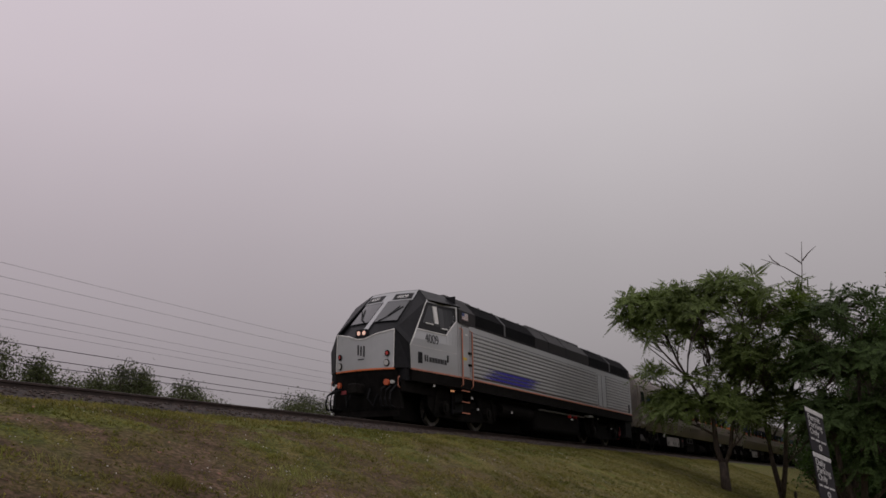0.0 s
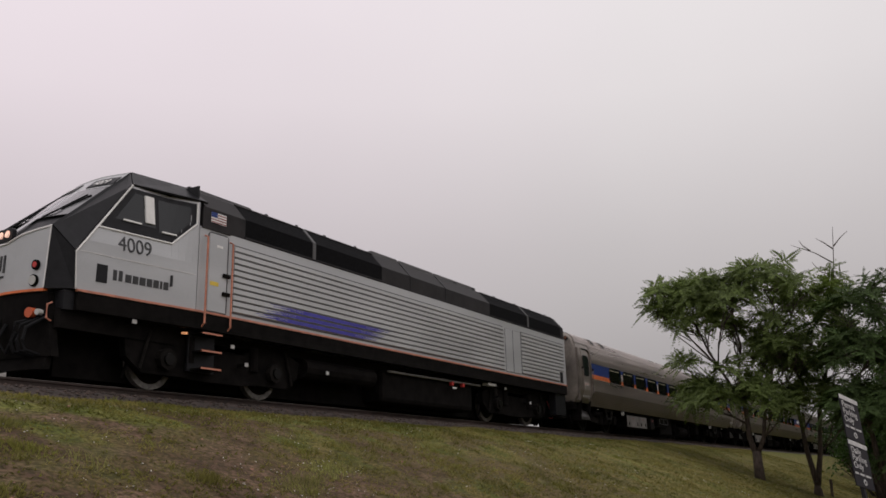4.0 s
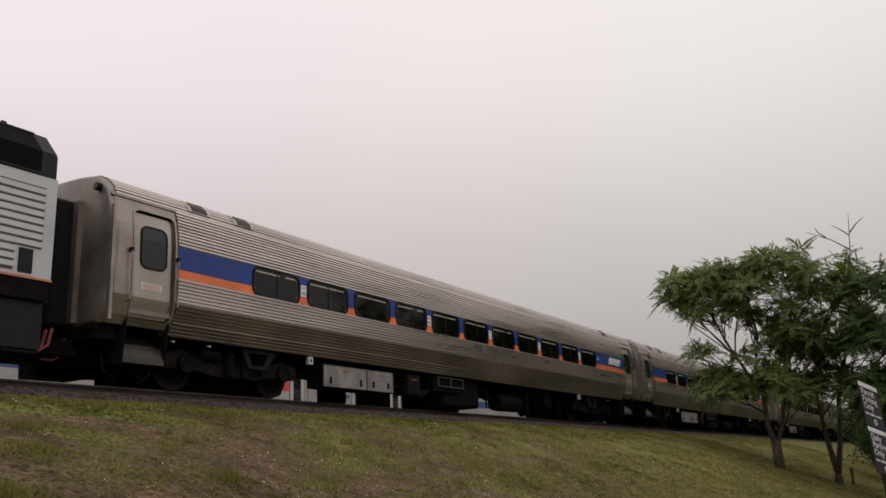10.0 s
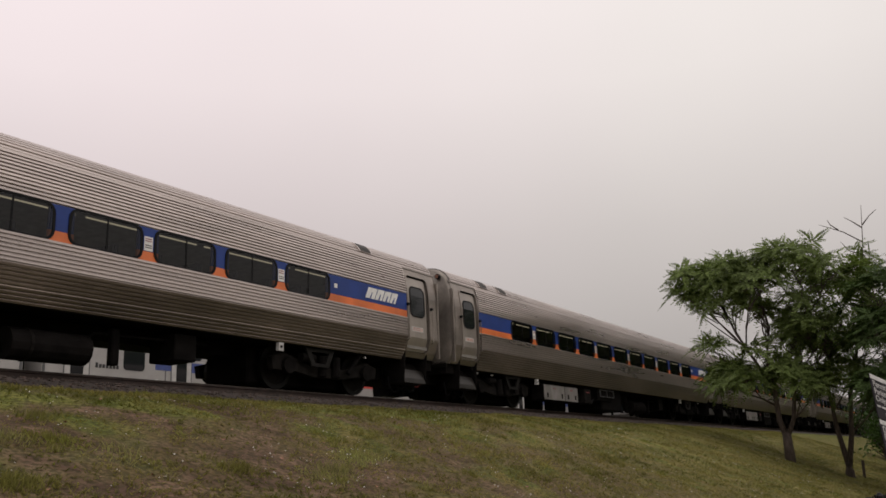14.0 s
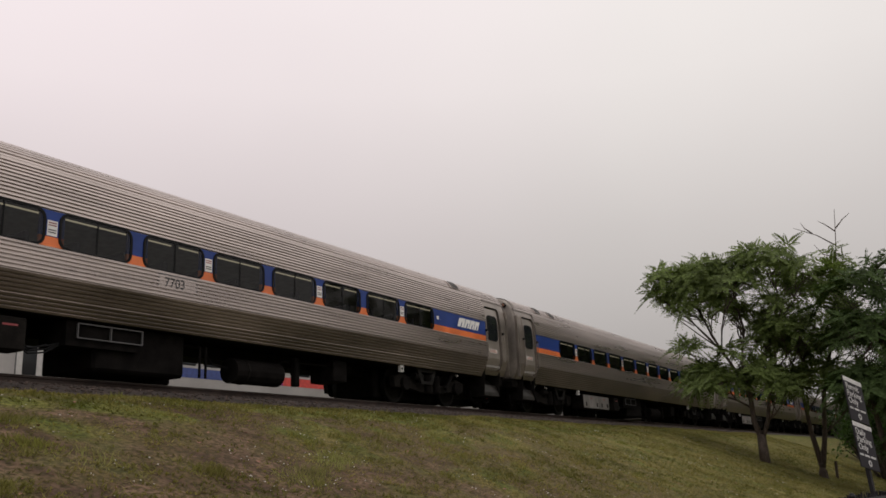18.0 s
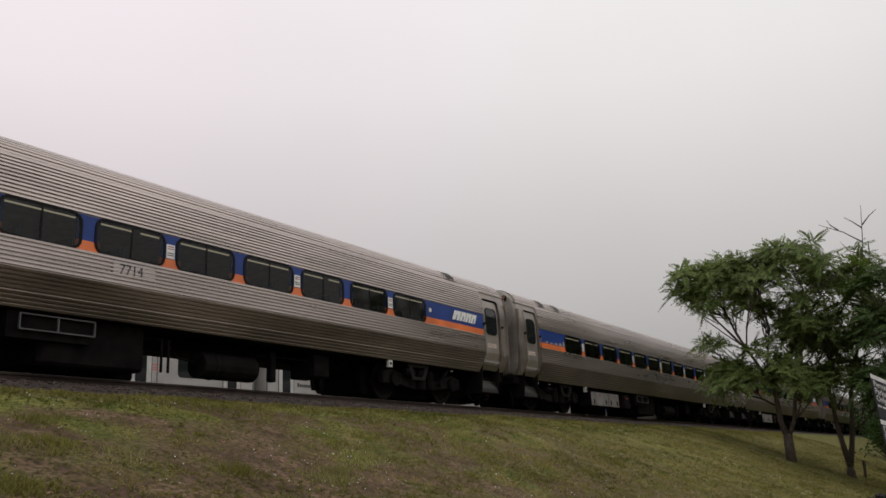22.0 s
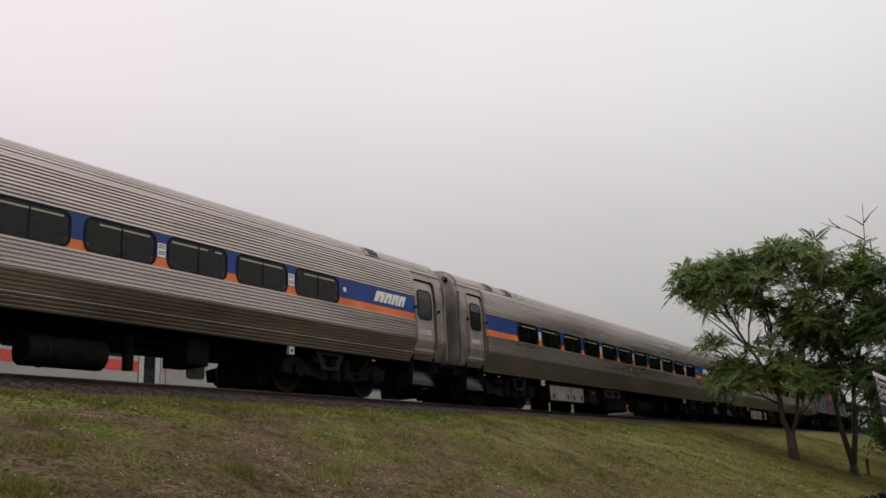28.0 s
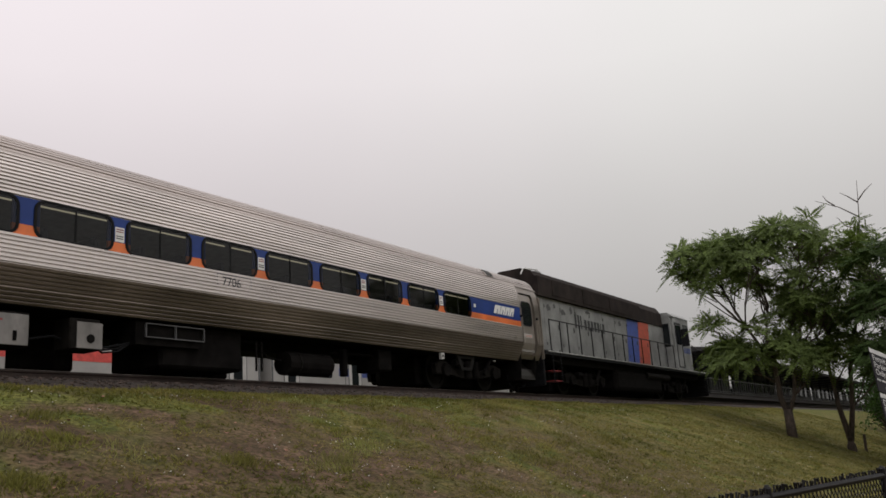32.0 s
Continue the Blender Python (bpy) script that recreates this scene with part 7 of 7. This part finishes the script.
def build_fence():
    fe = thing("chain_link_fence", pose(0, 0, 0), "black vinyl-coated chain-link fence at the foot of the slope", "fence")
    top = 1.15
    rng = np.random.default_rng(77)
    xs = [-5 + 2.4 * i for i in range(11)]
    for x in xs:
        y = fence_y(x)
        p = part("post", tube(bmesh.new(), [(x, y, -0.1), (x, y, top + 0.03)], 0.032, 10), M_FENCE, fe)
        part("cap", tube(bmesh.new(), [(x, y, top + 0.03), (x, y, top + 0.06)], 0.036, 10, 0.015), M_FENCE, p)
    part("top_rail", tube(bmesh.new(), [(xs[0], fence_y(xs[0]), top - 0.03), (xs[-1], fence_y(xs[-1]), top - 0.03)], 0.028, 8), M_FENCE, fe, "black top rail")
    for x0, x1 in zip(xs, xs[1:]):
        vs, fs = [], []
        lo_, hi_ = 0.08, top + 0.015
        h = hi_ - lo_
        n = int(2.4 / 0.075)
        for s in (-1, 1):
            for k in range(-int(h / 0.075) - 1, n + int(h / 0.075) + 1):
                a0 = x0 + 0.075 * k
                ends = []
                for z in (lo_, hi_):
                    ends.append((a0 + s * (z - lo_) * 0.72, z))
                (xa, za), (xb, zb) = ends
                if max(xa, xb) < x0 or min(xa, xb) > x1:
                    continue
                def cut(x):
                    f = (x - xa) / (xb - xa)
                    return za + (zb - za) * f
                if xa < x0: za, xa = cut(x0), x0
                if xa > x1: za, xa = cut(x1), x1
                if xb < x0: zb, xb = cut(x0), x0
                if xb > x1: zb, xb = cut(x1), x1
                i = len(vs)
                w = 0.0045
                for px, pz in ((xa, za), (xb, zb)):
                    yy = fence_y(px) + s * 0.002
                    vs += [(px, yy - w, pz - w), (px, yy + w, pz - w), (px, yy, pz + 1.6 * w)]
                fs += [(i, i + 1, i + 4, i + 3), (i + 1, i + 2, i + 5, i + 4), (i + 2, i, i + 3, i + 5)]
        me = bpy.data.meshes.new("chain_link")
        me.from_pydata(vs, [], fs)
        me.materials.append(M_FENCE)
        o = new("chain_link", me)
        o.parent = fe
        # twisted ends above the rail
        bm = bmesh.new()
        for k in range(n):
            xx = x0 + 0.075 * (k + 0.5)
            j, g, yy = rng.uniform(-0.022, 0.022), rng.uniform(0.022, 0.05), fence_y(xx)
            tube(bm, [(xx - 0.016, yy, top - 0.02), (xx + j - 0.008, yy, top + g), (xx + j + 0.016, yy + rng.uniform(-0.02, 0.02), top + g - 0.006), (xx + 0.024, yy, top - 0.01)], 0.0095, 4)
        part("selvage", bm, M_FENCE, fe, "twisted wire ends")["kind"] = "stuff"


build_fence()
st = part("stake", bevel(boxes((-0.06, 0.06, -0.05, 0.05, -0.1, 0.62)), 0.012, 1), M_BARK)
st.matrix_basis = pose(35.3, 4.42, gz(35.3, 4.42), 2, 3, 10)
tagged(st, "short dark wooden stake in the grass", "stake")
dl = bmesh.new()
quadv = [dl.verts.new(p) for p in ((-0.07, -0.02, 0), (0.0, -0.06, 0.03), (0.08, 0.0, 0.02), (0.01, 0.05, 0.05))]
low = [dl.verts.new((v.co.x, v.co.y, v.co.z - 0.004)) for v in quadv]
dl.faces.new(quadv)
dl.faces.new(low[::-1])
for i in range(4):
    dl.faces.new((quadv[i], low[i], low[(i + 1) % 4], quadv[(i + 1) % 4]))
dlo = part("fallen_leaf", dl, M_DEADLEAF)
dlo.matrix_basis = pose(5.55, 5.2, gz(5.55, 5.2) + 0.05)
tagged(dlo, "dry reddish fallen leaf on the grass", "leaf")


# ---- the island platform with its canopy beyond the near track ----
def build_platform():
    M_CONC = mat("platform_concrete", (0.034, 0.028, 0.026), 0.85, 0, 0.25, 1.5, 20, 0.2)
    M_CANOPY = mat("dark_canopy_steel", (0.035, 0.033, 0.033), 0.6, 0, 0.2, 2, spec=0.2)
    M_PICKET = mat("white_picket", (0.085, 0.083, 0.08), 0.5)
    pf = thing("station_platform", pose(0, 0, Z_RAIL), "high concrete island platform with a pale picket railing", "platform")
    part("slab", boxes((51, 150, 15.75, 21.6, 0.75, 1.08)), M_CONC, pf, "dark concrete platform slab")
    part("platform_edge", boxes((51, 150, 15.70, 15.748, 1.05, 1.10)), M_PICKET, pf, "pale platform edge")
    part("platform_wall", boxes((51.2, 149.8, 16.4, 16.6, -0.55, 0.748)), M_CANOPY, pf)
    part("picket_rail", boxes((51.2, 149.8, 15.86, 15.90, 2.02, 2.07)), M_PICKET, pf)
    part("picket_rail", boxes((51.2, 149.8, 15.86, 15.90, 1.20, 1.24)), M_PICKET, pf)
    first = None
    for i in range(150):
        x = 51.3 + 0.65 * i
        if first is None:
            first = part("picket", boxes((-0.018, 0.018, -0.012, 0.012, 1.10, 2.10)), M_PICKET, pf)
            first.matrix_basis = pose(x, 15.835, 0)
        else:
            share(first, pose(x, 15.835, 0), pf)
    cn = thing("platform_canopy", pose(0, 0, Z_RAIL + 1.084), "long dark station canopy on steel posts", "canopy")
    part("canopy_roof", strip_x(bmesh.new(), [(15.5, 2.75), (15.5, 2.95), (18.6, 3.35), (21.7, 2.95), (21.7, 2.75), (18.6, 3.1)], 57, 149, True), M_CANOPY, cn, "low pitched dark roof")
    part("fascia", boxes((57, 149, 15.44, 15.496, 2.72, 2.98)), M_CANOPY, cn)
    part("fascia_trim", boxes((57, 149, 15.43, 15.438, 2.94, 2.99)), M_GREYL, cn, "pale line along the eave")
    part("gable_end", poly_xz(bmesh.new(), [(0, 0), (0.05, 0), (0.05, 0.2), (0, 0.2)], 15.6, 21.6), M_CANOPY, cn).matrix_basis = pose(56.9, 0, 2.76)
    post = arm = None
    for i in range(16):
        m = pose(59 + 5.8 * i, 18.6, 0)
        if post is None:
            post = part("post", boxes((-0.12, 0.12, -0.12, 0.12, 0.0, 3.1)), M_CANOPY, cn, "dark steel post")
            post.matrix_basis = m
            arm = part("crossbeam", boxes((-0.08, 0.08, -2.9, 2.9, 2.62, 2.76)), M_CANOPY, post)
        else:
            share(arm, pose(0, 0, 0), share(post, m, cn))
    # dark glazed walls, added to keep the space below the canopy dark
    for x in (58, 76, 95, 114, 131):
        sh = part("shelter_wall", boxes((x, x + 16.5, 18.9, 19.1, 0.004, 2.3)), M_CANOPY, cn, "dark wall added to stand for the shade under the canopy")
        for k in range(9):
            part("shelter_glass", boxes((x + 0.3 + 1.7 * k, x + 1.7 + 1.7 * k, 18.86, 18.896, 0.9, 2.0)), M_WIND, sh)


build_platform()


# ---- the trains, set on their tracks ----
S_ROWS = ((0.0, -28.79), (1.0, -26.44), (2.0, -23.73), (3.0, -20.72), (4.0, -17.35), (5.0, -13.75), (6.0, -10.20), (7.0, -6.68), (8.0, -3.30), (9.0, 0.02), (10.0, 3.38), (11.0, 6.95), (12.0, 10.75), (13.0, 14.75), (14.0, 19.00), (15.0, 23.60), (16.0, 28.60), (17.0, 34.05), (18.0, 39.75), (19.0, 45.95), (20.0, 52.52), (21.0, 59.60), (22.0, 67.10), (23.0, 75.20), (24.0, 83.77), (25.0, 92.65), (26.0, 102.05), (27.0, 111.95), (28.0, 122.40), (29.0, 133.30), (30.0, 144.60), (31.0, 156.35), (32.0, 168.47))
CAR = 25.91
front_loco = build_leading_locomotive()
coach = build_coach()
for xt_ in (3.5, 21.55):
    for dx_ in (-1.295, 1.295):
        build_wheelset(coach, xt_ + dx_)
coaches = [coach] + [copy_thing(coach, pose(0, 0, 0)) for _ in range(6)]
for i_, c_ in enumerate(coaches):
    pl_ = part("number_plate_panel", boxes((11.92, 12.75, -1.618, -1.612, 1.58, 1.82)), M_STEEL, c_, "flat panel for the fleet number")
    part("panel_frame", frame_xz(bmesh.new(), rounded(11.90, 12.77, 1.57, 1.83, 0.02, 1), rounded(11.915, 12.755, 1.585, 1.815, 0.015, 1), -1.623, -1.6185), M_GROOVE, pl_)
    if i_ != 4:
        bm_ = words(("7708", "7703", "7714", "7705", "", "7700", "7706")[i_], 0.235)
        bmesh.ops.translate(bm_, verts=bm_.verts, vec=(12.03, -1.623, 1.615))
        part("fleet_number", bm_, M_LETTER, pl_, "black figures")
    else:
        part("fleet_number", boxes(*[(12.03 + 0.16 * k, 12.14 + 0.16 * k, -1.622, -1.619, 1.62, 1.78) for k in range(4)]), M_LETTER, pl_)
# flaking paint on the band of two coaches
for i_, gaps_, m_ in ((3, (5, 6, 8), M_FADED), (4, (2, 3), M_FADED), (4, (5, 6), M_BARE)):
    for ob_ in coaches[i_].children:
        if ob_.name.startswith("orange_band") and ob_.data.vertices[0].co.y < 0:
            g_ = round((sum(v.co.x for v in ob_.data.vertices) / 8 - W_X0 + 0.16) / W_PITCH)
            if g_ in gaps_:
                ob_.material_slots[0].link = "OBJECT"
                ob_.material_slots[0].material = m_
for x_, w_, h_ in ((1.9, 0.30, 0.035), (2.3, 0.22, 0.05), (2.62, 0.26, 0.06), (2.95, 0.24, 0.09), (3.24, 0.2, 0.16), (2.05, 0.12, 0.07)):
    part("bare_patch", poly_xz(bmesh.new(), [(x_ + w_ * (0.5 + 0.5 * math.cos(0.63 * k) * (1 - 0.25 * (k % 3))), 2.06 + h_ * (0.4 + 0.6 * math.sin(0.63 * k) * (1 - 0.3 * (k % 2)))) for k in range(10)], -1.6035, -1.601), M_BARE, coaches[3], "patch where the paint has flaked off")
# the last coach has a pale front on its control box
part("box_front", bevel(boxes((9.26, 9.72, -1.352, -1.336, 0.30, 0.72)), 0.006, 1), M_BOXW, coaches[6], "pale stained box front")
part("round_handle", disc_y(bmesh.new(), 9.50, 0.46, 0.07, -1.366, -1.3525, 12), M_SHADEGRIME, coaches[6])
# the last coach has brighter steel sides than the rest
for ob_ in coaches[6].children:
    if ob_.name.split(".")[0] in ("lower_side", "cant_side"):
        ob_.material_slots[0].link = "OBJECT"
        ob_.material_slots[0].material = M_STEELC
rear_loco = build_trailing_locomotive()
far_cab = build_far_coach(True)
far_first = build_far_coach(False)
far_cars = [far_cab, far_first] + [copy_thing(far_first, pose(0, 0, 0)) for _ in range(5)]


def far_nose(t):
    v, t0, t1 = 8.44, 13.75, 22.73
    if t <= t0:
        return 20.6 + v * (t - 2.4)
    u = min(t, t1) - t0
    return 20.6 + v * (t0 - 2.4) + v * u - 0.5 * v / (t1 - t0) * u * u


def motions():
    near = [(front_loco, 0.0)] + [(c, 11.85 + CAR * k) for k, c in enumerate(coaches)] + [(rear_loco, 192.95)]
    for ob, x in near:
        walk(ob, [(t, pose(x - s, Y_TRACK, Z_RAIL)) for t, s in S_ROWS])
    for j, ob in enumerate(far_cars):
        walk(ob, [(t, pose(far_nose(t) - 25.62 - CAR * j, Y_FAR, Z_RAIL)) for t in [float(i) for i in range(14)] + [13.75 + 0.898 * i for i in range(11)] + [24.0, 28.0, 32.0]])
    # wheels roll with the distance run
    ts, ss = [r[0] for r in S_ROWS], [r[1] for r in S_ROWS]
    for ob, _ in near:
        for w in ob.children:
            if w.name.split(".")[0] != "wheelset":
                continue
            x, r = w.matrix_basis.translation.x, w.matrix_basis.translation.z
            n = int((ss[-1] - ss[0]) / r / radians(84)) + 1
            rows = []
            for i in range(n + 1):
                s = ss[0] + (ss[-1] - ss[0]) * i / n
                rows.append((float(np.interp(s, ss, ts)), pose(x, 0, r, 0, -math.degrees((s - ss[0]) / r), 0)))
            walk(w, rows)


motions()
